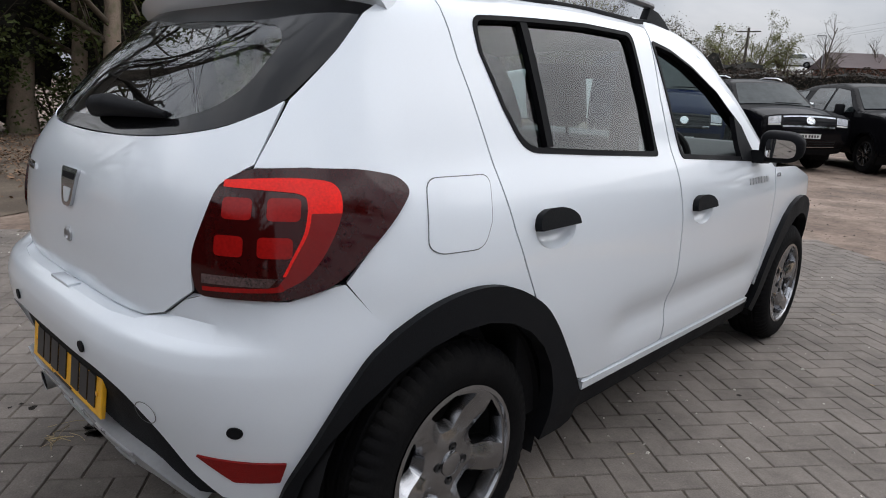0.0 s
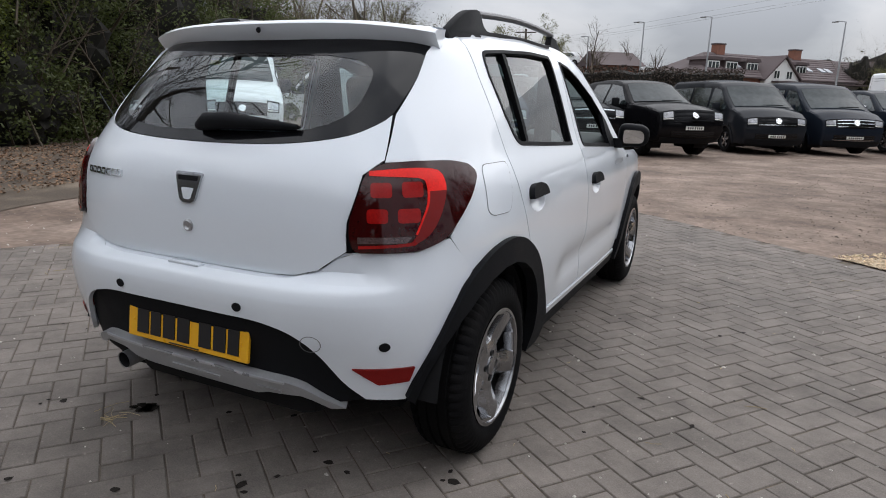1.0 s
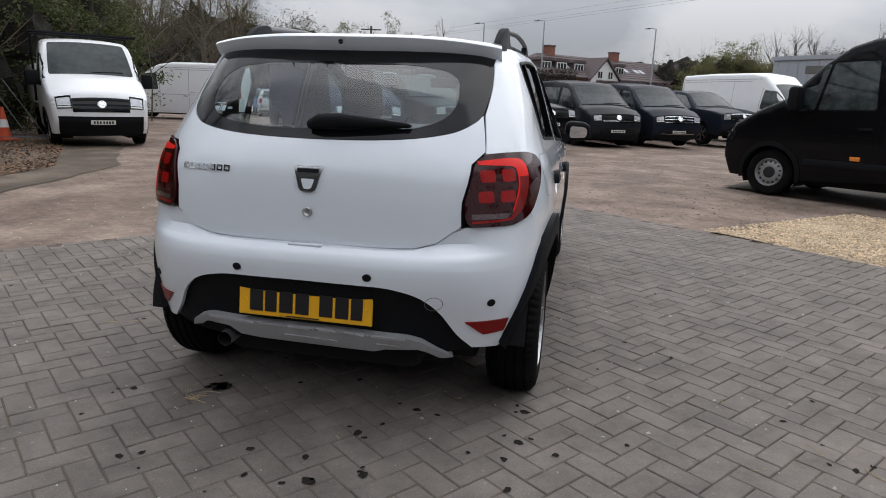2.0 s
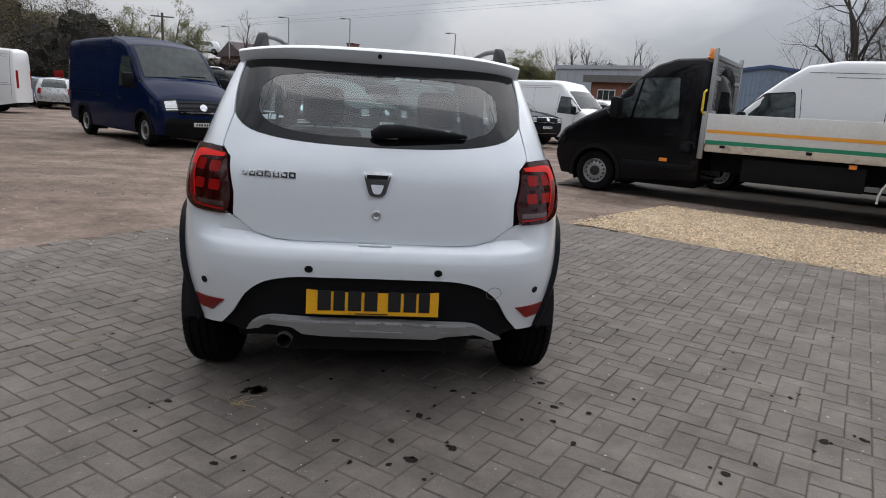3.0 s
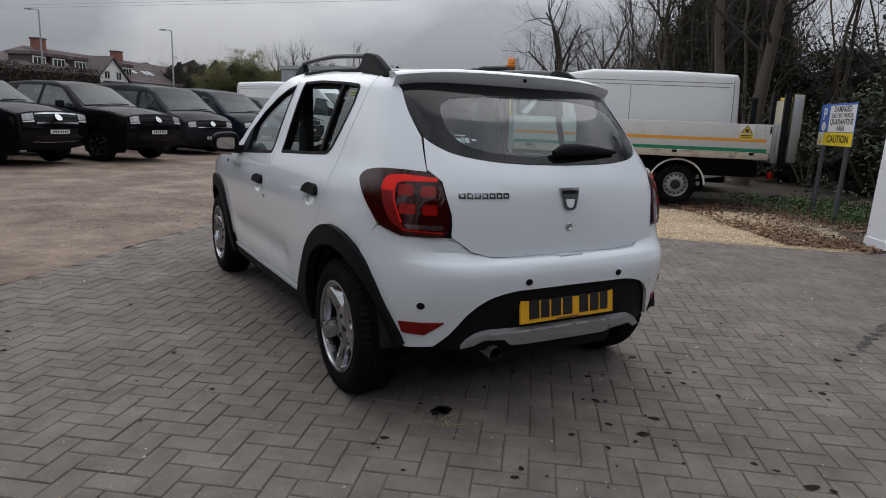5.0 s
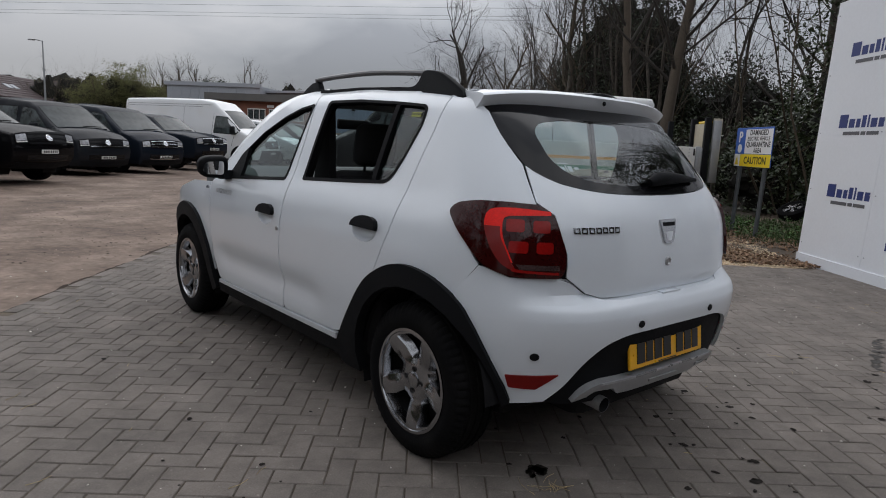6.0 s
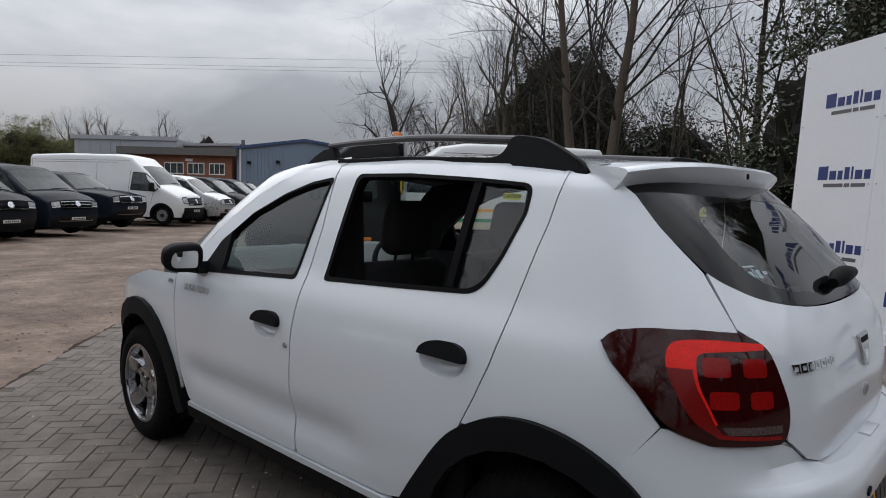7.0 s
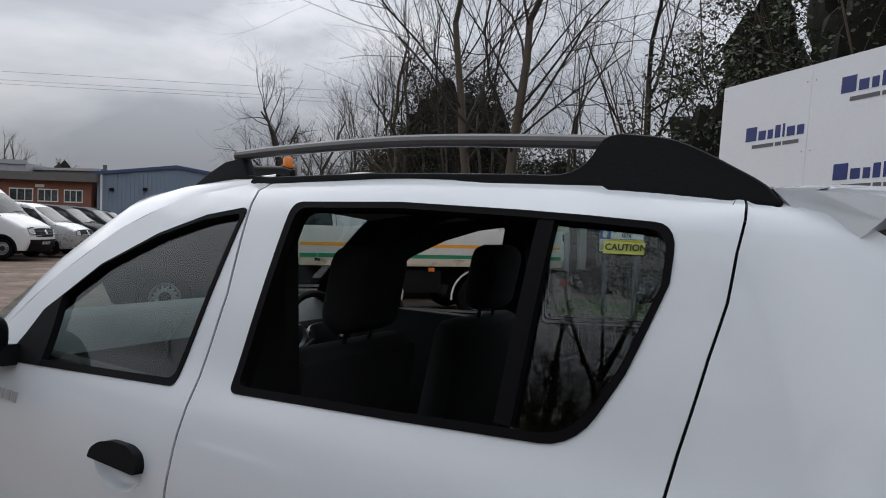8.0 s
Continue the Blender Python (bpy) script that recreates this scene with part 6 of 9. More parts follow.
    for x in (-.95, -.30, .95):
        part("lift_post", box(x - .045, x + .045, -1.70, -1.60, .70, 1.95, .01), BLACK_PLASTIC, lift)
    part("lift_board", box(-.90, -.34, -1.69, -1.66, 1.38, 1.85, .006), WEATHERED, lift)
    bm = bmesh.new()
    for x in (-.88, -.72, -.56, -.40):
        add_tube(bm, [(x, -1.72, 1.36), (x, -1.72, 1.88)], .02, 6)
    add_tube(bm, [(-.90, -1.72, 1.88), (-.38, -1.72, 1.88)], .024, 6)
    part("lift_rail", bm, YELLOW, lift)
    part("lift_plate", box(-1.05, -.98, -1.86, -1.72, .82, 1.90, .01, None), GALV, lift)
    part("lift_plate_board", box(-.97, -.94, -1.90, -1.74, 1.2, 1.94, .006), WEATHERED, lift)
    return car


flatbed()


def rack_truck():
    y = 3.64
    m = facing(-9.7, 10.0, y, 6)
    line = big_van_line(y, 2.25, 0)[:8] + [(y - 1.15, 2.27), (y - 1.55, 2.28), (y - 1.74, 2.2), (y - 1.78, 1.2), (y - 1.78, .42)]
    car = make_vehicle("tipper_truck", "white cab truck with a black ladder rack above the cab", "truck", m, VAN_WHITE, line, ((.2, .93), (.4, .97), (.9, 1.0), (1.4, .985), (2.0, .93), (2.3, .87)), (y,), plan=((y - 1.8, .98), (y - .3, 1.0), (y + .4, .98), (y + .85, .90)), radius=.345, arch=.42, edge=.08,
                       windows=([(y - .05, 1.42), (y - .62, 1.92), (y - 1.12, 1.96), (y - 1.22, 1.30), (y - .25, 1.26)],), screen=(5.08, 6.92), grille=(1.72, 2.72), lamps=(1.85, 2.95), intake=1.4, plate=.85, bulge=.05, nose=.10, nose_to=5, mirrors=(y - .30, 1.42, 1.15))
    part("tipper_body", box(-1.0, 1.0, -1.2, y - 1.85, .85, 1.75, .02), VAN_WHITE, car)
    bm = bmesh.new()
    for x in (-1.0, 1.0):
        add_tube(bm, [(x, y - 1.85, .9), (x, y - 1.85, 2.42), (x, y - 1.1, 2.42)], .03, 6)
    add_tube(bm, [(-1.1, y - 1.1, 2.42), (1.1, y - 1.1, 2.42)], .035, 6)
    add_tube(bm, [(-1.0, y - 1.85, 2.42), (1.0, y - 1.85, 2.42)], .03, 6)
    part("ladder_rack", bm, BLACK_PLASTIC, car)
    for side in (1, -1):
        plain_wheel(car, Matrix.Translation((side * .83, 0, .345)) @ (Matrix.Identity(4) if side > 0 else pose(0, 0, 0, 0, 0, 180)), .345)
    return car


rack_truck()

# ---- yard surfaces, board, sign ----
GRAVEL = mat("pale_gravel", (0.60, 0.47, 0.32), 0.9, vary=0.25, scale=5, fine=60, bump=0.8, island=0.35)
GRAVEL_BED = mat("gravel_bed", (0.44, 0.34, 0.23), 0.95, vary=0.35, scale=4, fine=50, bump=1.0)
LITTER = mat("dead_leaves", (0.175, 0.105, 0.062), 0.9, vary=0.3, scale=9, fine=80, island=0.55)
LITTER_BED = mat("leaf_mould", (0.075, 0.055, 0.038), 0.95, vary=0.35, scale=1.3, fine=45, bump=1.0, alt=(0.14, 0.11, 0.08), alt_at=(0.45, 0.7))
GRASS = mat("rough_grass", (0.045, 0.075, 0.022), 0.85, vary=0.3, scale=6, fine=60, island=0.4)
BARK = mat("grey_bark", (0.065, 0.054, 0.043), 0.9, vary=0.3, scale=7, fine=40, bump=0.8, alt=(0.10, 0.086, 0.07), alt_at=(0.45, 0.65))
BARK_PALE = mat("pale_bark", (0.26, 0.20, 0.15), 0.9, vary=0.25, scale=5, fine=40, bump=0.8, alt=(0.14, 0.13, 0.08), alt_at=(0.5, 0.7))
ASH_BARK = mat("ash_bark", (0.088, 0.068, 0.050), 0.9, vary=0.3, scale=5, fine=40, bump=0.8, alt=(0.075, 0.06, 0.045), alt_at=(0.5, 0.7))
TWIG = mat("bare_twigs", (0.034, 0.028, 0.023), 0.9, vary=0.25, scale=6, fine=40)
TWIG_WARM = mat("budding_twigs", (0.070, 0.054, 0.036), 0.9, vary=0.3, scale=4, fine=40)
IVY = mat("ivy_leaves", (0.066, 0.082, 0.024), 0.65, vary=0.35, scale=0.9, fine=12, island=0.32, spec=0.3)
LAUREL = mat("evergreen_leaves", (0.034, 0.048, 0.018), 0.45, vary=0.25, scale=2.5, fine=30, island=0.5)
SPRING = mat("spring_leaves", (0.14, 0.17, 0.03), 0.6, vary=0.25, scale=3, fine=30, island=0.45)
CONIFER = mat("conifer_needles", (0.024, 0.032, 0.016), 0.8, vary=0.3, scale=3, fine=30, island=0.5)
FAR_GREEN = mat("far_spring_crown", (0.15, 0.15, 0.065), 0.9, vary=0.3, scale=1.2, fine=14, island=0.4)
HEDGE_BROWN = mat("beech_hedge", (0.048, 0.034, 0.025), 0.9, vary=0.3, scale=2, fine=30, island=0.45)
HEDGE_GREEN = mat("clipped_hedge", (0.032, 0.045, 0.016), 0.8, vary=0.3, scale=2, fine=30, island=0.4)
# near black: the shade deep inside foliage is put into this colour
SHADE_CORE = mat("foliage_shade_core", (0.010, 0.009, 0.006), 1.0, vary=0.4, scale=2, fine=20)
BOARD_WHITE = mat("board_white", (0.74, 0.76, 0.80), 0.5, vary=0.03, scale=1.5, fine=30)
LOGO_BLUE = mat("logo_blue", (0.02, 0.035, 0.16), 0.5, vary=0.06)
LOGO_GREY = mat("logo_grey", (0.10, 0.10, 0.11), 0.5, vary=0.06)
SIGN_BLUE = mat("sign_blue", (0.02, 0.10, 0.45), 0.4, vary=0.05)
SIGN_WHITE = mat("sign_white", (0.78, 0.78, 0.78), 0.4, vary=0.04)
SIGN_YELLOW = mat("sign_yellow", (0.80, 0.60, 0.02), 0.4, vary=0.05)
POST_GREY = mat("post_grey", (0.10, 0.11, 0.12), 0.5, metal=0.3, vary=0.12)
BRICK = mat("red_brick", (0.20, 0.085, 0.055), 0.85, vary=0.25, scale=3, fine=26, bump=0.3)
RENDER_WHITE = mat("white_boarding", (0.66, 0.66, 0.64), 0.7, vary=0.06, scale=1.5)
ROOF_TILE = mat("plum_roof_tiles", (0.080, 0.058, 0.058), 0.8, vary=0.18, scale=0.8, fine=12, bump=0.4)
SHED_BLUE = mat("shed_blue_sheet", (0.17, 0.22, 0.29), 0.5, vary=0.1, scale=0.6, fine=9)
SHED_TRIM = mat("shed_trim", (0.03, 0.06, 0.14), 0.5, vary=0.1)
GREY_CLAD = mat("grey_cladding", (0.32, 0.34, 0.37), 0.5, vary=0.07, scale=0.5, fine=6)
FLAT_ROOF = mat("flat_roof_edge", (0.11, 0.105, 0.10), 0.7, vary=0.2, scale=0.8)
BRICK_TAN = mat("tan_brick", (0.27, 0.20, 0.14), 0.85, vary=0.2, scale=2, fine=20)
CONE_RED = mat("cone_orange", (0.60, 0.09, 0.03), 0.5, vary=0.12)


def flat_area(name, corners, lift, material, label, category, cells=24):
    """A four-cornered patch laid on the ground, its rim uneven."""
    a, b, c, d = [Vector(p) for p in corners]
    rows = []
    for i in range(cells + 1):
        row = []
        for j in range(cells + 1):
            u, v = i / cells, j / cells
            p = (a * (1 - u) + b * u) * (1 - v) + (d * (1 - u) + c * u) * v
            rim = min(u, 1 - u, v, 1 - v)
            wob = noise.noise_vector((p.x * .8, p.y * .8, lift * 50)) * (.22 if rim == 0 else .0)
            row.append((p.x + wob.x, p.y + wob.y, ground_z(p.x, p.y) + lift + (.01 * noise.noise((p.x * 1.5, p.y * 1.5, 2)) if rim > 0 else -.012)))
        rows.append(row)
    bm = grid_sheet(rows)
    bmesh.ops.recalc_face_normals(bm, faces=bm.faces)
    if bm.faces[:][0].normal.z < 0:
        bmesh.ops.reverse_faces(bm, faces=bm.faces)
    return tagged(link_mesh(name, bm, material), label, category, kind="structure")


def scatter(name, label, category, material, count, seed, spot, shape):
    """One object of many small pieces; spot(rnd) gives a pose, or None; shape: verts and faces of one piece."""
    rnd = random.Random(seed)
    verts, faces = [], []
    base, poly = shape
    while count > 0:
        m = spot(rnd)
        count -= 1
        if m is None:
            continue
        k = len(verts)
        verts += [tuple(m @ Vector(v)) for v in base]
        faces += [[k + i for i in f] for f in poly]
    me = bpy.data.meshes.new(name)
    me.from_pydata(verts, [], faces)
    me.materials.append(material)
    return tagged(new(name, me), label, category, kind="stuff")


PEBBLE = ([(-.5, -.35, 0), (.5, -.3, 0), (.42, .4, 0), (-.4, .38, 0), (-.25, -.15, .42), (.25, -.12, .40), (.2, .2, .45), (-.22, .2, .38)], [(4, 5, 6, 7), (0, 1, 5, 4), (1, 2, 6, 5), (2, 3, 7, 6), (3, 0, 4, 7)])
LEAF = ([(0, -.5, 0), (.28, -.1, .06), (.22, .28, .03), (0, .5, .10), (-.24, .25, .05), (-.28, -.12, .02)], [(0, 1, 2, 3, 4, 5)])
LEAF4 = ([(-.3, -.5, 0), (.3, -.5, .04), (.32, .45, .0), (-.28, .5, .06)], [(0, 1, 2, 3)])


def in_quad(corners):
    a, b, c, d = [Vector(p) for p in corners]

    def pick(rnd):
        u, v = rnd.random(), rnd.random()
        return (a * (1 - u) + b * u) * (1 - v) + (d * (1 - u) + c * u) * v
    return pick


E1, E2 = -ALONG, ACROSS
gravel_corners = [CORNER + E2 * 2.55 - ALONG * .02, CORNER + E2 * 2.95 + E1 * 3.1, CORNER + E2 * 8.2 + E1 * 3.4, CORNER + E2 * 7.6 - ALONG * .02]
flat_area("gravel_patch", gravel_corners, .006, GRAVEL_BED, "pale yellow gravel patch beside the paving", "gravel")
gp = in_quad(gravel_corners)


def gravel_spot(rnd):
    p = gp(rnd)
    s = rnd.uniform(.014, .034)
    return Matrix.Translation((p.x, p.y, ground_z(p.x, p.y) + .006)) @ pose(0, 0, 0, rnd.uniform(-25, 25), rnd.uniform(-25, 25), rnd.uniform(0, 360)) @ Matrix.Diagonal((s, s, s, 1))


scatter("gravel", "loose pale yellow gravel stones", "gravel", GRAVEL, 14000, 3, gravel_spot, PEBBLE)
litter_r = [CORNER + E2 * 7.3 + E1 * .5, CORNER + E2 * 6.6 + E1 * 4.2, CORNER + E2 * 13.5 + E1 * 6.0, CORNER + E2 * 13.5 - E1 * 3.0]
flat_area("leaf_litter_bed", litter_r, .012, LITTER_BED, "dark leaf mould under the trees", "ground")
lr = in_quad([CORNER + E2 * 6.7 + E1 * .15, CORNER + E2 * 5.9 + E1 * 4.5, CORNER + E2 * 12.5 + E1 * 5.0, CORNER + E2 * 8.4 - E1 * .1])


def leaf_spot(pick, lo=.028, hi=.062):
    def at(rnd):
        p = pick(rnd)
        if noise.noise((p.x * .9, p.y * .9, 7)) < rnd.uniform(-.55, .25):
            return None
        s = rnd.uniform(lo, hi)
        return Matrix.Translation((p.x, p.y, ground_z(p.x, p.y) + rnd.uniform(.012, .04))) @ pose(0, 0, 0, rnd.uniform(-35, 35), rnd.uniform(-35, 35), rnd.uniform(0, 360)) @ Matrix.Diagonal((s, s, s, 1))
    return at


scatter("fallen_leaves", "brown fallen leaves by the signpost", "leaves", LITTER, 14000, 4, leaf_spot(lr), LEAF)
litter_l = [(-4.7, -.6), (-6.6, 6.9), (-11.0, 12.2), (-16.0, -6.0)]
flat_area("leaf_mould_strip", litter_l, .004, LITTER_BED, "leaf mould and earth under the ivy-clad trees", "ground")
scatter("leaf_drift", "drift of brown dead leaves beneath the trees", "leaves", LITTER, 30000, 5, leaf_spot(in_quad([(-5.2, -1.2), (-7.2, 6.0), (-11.6, 11.2), (-15.0, -6.0)])), LEAF)


def grass_spot(pick):
    def at(rnd):
        p = pick(rnd)
        if noise.noise((p.x * .5, p.y * .5, 3)) < rnd.uniform(-.3, .4):
            return None
        return Matrix.Translation((p.x, p.y, ground_z(p.x, p.y))) @ pose(0, 0, 0, rnd.uniform(-30, 30), rnd.uniform(-30, 30), rnd.uniform(0, 360)) @ Matrix.Diagonal((1, 1, rnd.uniform(.08, .22), 1))
    return at


BLADE = ([(-.006, 0, 0), (.006, 0, 0), (.02, .02, 1.0)], [(0, 1, 2)])
scatter("rough_grass", "rough green grass behind the signpost", "grass", GRASS, 9000, 6, grass_spot(in_quad([CORNER + E2 * 7.9 + E1 * 2.2, CORNER + E2 * 7.0 + E1 * 6.0, CORNER + E2 * 12.0 + E1 * 5.5, CORNER + E2 * 12.0 + E1 * .2])), BLADE)

DARK_GROUND = mat("dark_ground_sheet", (0.045, 0.034, 0.025), 0.95, vary=0.35, scale=1.5, fine=45, bump=1.0, alt=(0.075, 0.06, 0.045), alt_at=(0.45, 0.7))
# a darker ground sheet beneath the lorry and the vans beside it
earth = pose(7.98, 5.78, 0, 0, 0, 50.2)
flat_area("dark_ground_sheet", [earth @ Vector(c) for c in ((-.55, -1.9, 0), (-.75, 5.6, 0), (6.0, 5.6, 0), (6.0, -7.5, 0))], .02, DARK_GROUND, "dark ground sheet beneath the parked lorry", "ground")
WEED = mat("ground_elder_leaves", (0.050, 0.105, 0.022), 0.7, vary=0.3, scale=5, fine=50, island=0.45)


def weed_spot(pick):
    def at(rnd):
        p = pick(rnd)
        d = noise.noise((p.x * .8, p.y * .8, 7))
        if d < rnd.uniform(-.35, .25):
            return None
        s = rnd.uniform(.03, .075)
        return Matrix.Translation((p.x, p.y, ground_z(p.x, p.y) + rnd.uniform(.02, .12 + .25 * max(0, d)))) @ pose(0, 0, 0, rnd.uniform(-45, 45), rnd.uniform(-45, 45), rnd.uniform(0, 360)) @ Matrix.Diagonal((s, s, s, 1))
    return at


scatter("ground_elder", "low green weeds under the trees behind the signpost", "weeds", WEED, 8000, 16, weed_spot(in_quad([CORNER + E2 * 8.2 + E1 * 1.6, CORNER + E2 * 7.4 + E1 * 6.0, CORNER + E2 * 11.5 + E1 * 6.5, CORNER + E2 * 11.5 + E1 * .2])), LEAF)


def board():
    """A tall white hoarding along the paving's edge, with its repeated mark as plain shapes."""
    ob = thing("advertising_board", "tall white hoarding with repeated blue lettering marks as bars", "hoarding")
    origin, d = Vector((6.7, 1.5)), ALONG
    n = Vector((-d.y, d.x))
    if n.dot(Vector((-1, 0))) < 0:
        n = -n

    def at(a, z, off=0.0):
        s = a + .06 * z
        return Vector((origin.x + d.x * s + n.x * off, origin.y + d.y * s + n.y * off, z))

    def slab(a0, a1, z0, z1, o0, o1):
        bm = bmesh.new()
        c = [bm.verts.new(at(a, z, o)) for o in (o0, o1) for a, z in ((a0, z0), (a1, z0), (a1, z1), (a0, z1))]
        for f in ((0, 1, 2, 3), (7, 6, 5, 4), (0, 4, 5, 1), (1, 5, 6, 2), (2, 6, 7, 3), (3, 7, 4, 0)):
            bm.faces.new([c[i] for i in f])
        bmesh.ops.recalc_face_normals(bm, faces=bm.faces)
        return bm

    wide = 1.22
    for k in range(5):
        p = part("board_panel", slab(wide * k + (.0015 if k else 0), wide * (k + 1) - .0015, -.08, 3.16, -.05, .0), BOARD_WHITE, ob, smooth=0)
        for z in (.2, .9, 1.6, 2.3, 3.0):
            for a in (.05, wide - .05):
                b2 = bmesh.new()
                c = at(wide * k + a, z, .003)
                bmesh.ops.create_icosphere(b2, subdivisions=1, radius=.008, matrix=Matrix.Translation(c))
                part("screw", b2, GREY_CLAD, p)
    part("base_rail", slab(0, wide * 5, -.09, .06, .0, .018), BOARD_WHITE, ob, smooth=0)
    for col in range(4):
        for row in range(4):
            a = .40 + col * 1.16
            z = .83 + row * .825 - (.50 if col % 2 else 0)
            if z > 3.0 or z < .1:
                continue
            x = a
            for w, h in ((.155, .155), (.10, .10), (.07, .10), (.07, .135), (.028, .14), (.10, .10), (.085, .10)):
                part("logo_bar", slab(x, x + w, z, z + h, .001, .003), LOGO_BLUE, ob, smooth=0)
                x += w + .028
            x = a + .10
            for w in (.30, .08, .20):
                part("logo_bar", slab(x, x + w, z - .085, z - .045, .001, .003), LOGO_GREY, ob, smooth=0)
                x += w + .02
    for k in range(3):
        a = 1.0 + 2.2 * k
        bm = bmesh.new()
        add_tube(bm, [at(a, 2.4, -.08), at(a, -.05, -1.2)], .04, 6)
        part("brace", bm, WEATHERED, ob)


board()


def yard_sign():
    ob = thing("warning_sign", "blue and white parking sign with yellow strip on two posts", "sign")
    origin, d = Vector((9.06, 3.58)), ALONG
    turn = math.degrees(math.atan2(d.y, d.x))
    m = pose(origin.x, origin.y, 0, 0, 0, turn)
    # local x along the sign, y away from the viewer's side
    face = -1 if (m.to_3x3() @ Vector((0, -1, 0))).dot(Vector((-1, -1, 0))) > 0 else 1
    f = lambda o: face * o
    plate = part("sign_plate", box(-.17, 1.07, f(0), f(-.012), 1.10, 1.765, .004, m), SIGN_BLUE, ob, smooth=0)
    part("white_field", box(.17, 1.06, f(.0005), f(.003), 1.325, 1.735, .0, m), SIGN_WHITE, plate, smooth=0)
    part("yellow_field", box(.04, 1.065, f(.0005), f(.003), 1.105, 1.315, .0, m), SIGN_YELLOW, plate, smooth=0)
    part("symbol_field", box(-.165, .035, f(.0005), f(.003), 1.105, 1.315, .0, m), SIGN_WHITE, plate, smooth=0)
    tri = prism([(-.13, 1.13), (.0, 1.13), (-.065, 1.28)], f(.003), f(.005), axis="y")
    bmesh.ops.transform(tri, matrix=m, verts=tri.verts)
    part("warning_triangle", tri, SIGN_YELLOW, plate, smooth=0)
    flip = m if face < 0 else m @ Matrix.Diagonal((-1, 1, 1, 1))
    for words, size, x, z, material in (("P", .26, -.0, 1.60, SIGN_WHITE), ("DAMAGED", .125, .615, 1.675, INK), ("ELECTRIC VEHICLE", .088, .615, 1.575, INK), ("QUARANTINE", .125, .615, 1.478, INK), ("AREA", .11, .615, 1.375, INK), ("CAUTION", .165, .56, 1.205, INK)):
        t = m @ Matrix.Translation((x, f(.004), z)) @ (Matrix.Identity(4) if face < 0 else pose(0, 0, 0, 0, 0, 180))
        writing(words, size, t, material, plate)
    bm = bmesh.new()
    add_revolve(bm, [(.075, 0), (.075, .002), (.055, .002), (.055, .0015), (.001, .0015)], 24, m @ Matrix.Translation((0.0, f(.003), 1.41)) @ pose(0, 0, 0, 0, 0, 90 if face > 0 else -90))
    part("roundel", bm, SIGN_WHITE, plate)
    for a, a2 in ((.04, -.06), (.90, .79)):
        bm = bmesh.new()
        add_tube(bm, [m @ Vector((a2, f(-.04), -.10)), m @ Vector((a, f(-.04), 1.74))], .036, 12)
        part("sign_post", bm, POST_GREY, ob)


yard_sign()

# loose wheel and cone
loose = thing("loose_wheel", "alloy car wheel lying against the thicket", "wheel", pose(11.6, 3.55, .22, 0, -60, 160))
spoked_wheel(loose, Matrix.Identity(4), .30, .2, 5)
cone = thing("traffic_cone", "orange traffic cone with a pale band on leaf litter", "cone", pose(-11.9, 9.7, .0))
part("cone_base", box(-.19, .19, -.19, .19, 0, .05, .02), CONE_RED, cone)
for z0, z1, r0, r1, mt, nm in ((.05, .30, .135, .10, CONE_RED, "cone_foot"), (.30, .48, .10, .072, SIGN_WHITE, "cone_band"), (.48, .75, .072, .03, CONE_RED, "cone_top")):
    bm = bmesh.new()
    add_revolve(bm, [(r0, z0), (r1, z1)] + ([(.001, z1)] if z1 > .7 else []), 20, pose(0, 0, 0, 0, -90, 0))
    part(nm, bm, mt, cone)
fence = thing("fence_panel", "leaning galvanised temporary fence panel among ivy", "fence")
for (x0, y0, z0), (x1, y1, z1) in (((-12.2, 8.9, 0), (-12.75, 8.6, 1.15)), ((-11.9, 9.3, 0), (-12.5, 9.0, 1.2)), ((-11.2, 10.2, 0), (-12.0, 9.9, 1.35)), ((-11.45, 9.95, 0), (-12.2, 9.7, 1.3)), ((-12.2, 8.9, .1), (-11.2, 10.2, .1))):
    part("fence_rail", tube([(x0, y0, z0), (x1, y1, z1)], .012, 6), POST_GREY, fence)

# ---- bank, houses, sheds, posts, wires ----
def bank_point(k, back, z=0.0):
    """A place on the bank: k metres along its foot, back metres up it. It bends at k = 0."""
    f = ramp01(-8, 8, k)
    p = Vector((.70 * k, 38 + .714 * k)) if k > 0 else Vector((.995 * k, 38 - .10 * k))
    n = (Vector((.10, .995)) * (1 - f) + Vector((-.714, .70)) * f).normalized()
    p += n * back
    return (p.x, p.y, z)


def bank():
    rows = []
    for back, z in ((-5, -.05), (-3.2, .4), (-1.2, 1.3), (0, 1.55), (3, 1.7), (12, 1.9), (25, 2.0), (60, 2.4), (110, 5.0), (160, 7)):
        rows.append([bank_point(k, back, z + (.55 * ramp01(1, 8, back) + 3.0 * ramp01(14, 42, back)) * (1 - ramp01(-12, 0, k)) + .12 * noise.noise((k * .2, back * .3, 1))) for k in range(-80, 81, 4)])
    bm = grid_sheet(rows)
    bmesh.ops.recalc_face_normals(bm, faces=bm.faces)
    if bm.faces[:][0].normal.z < 0:
        bmesh.ops.reverse_faces(bm, faces=bm.faces)
    tagged(link_mesh("bank", bm, LITTER_BED), "earth bank rising behind the parked row", "bank", kind="structure")


bank()


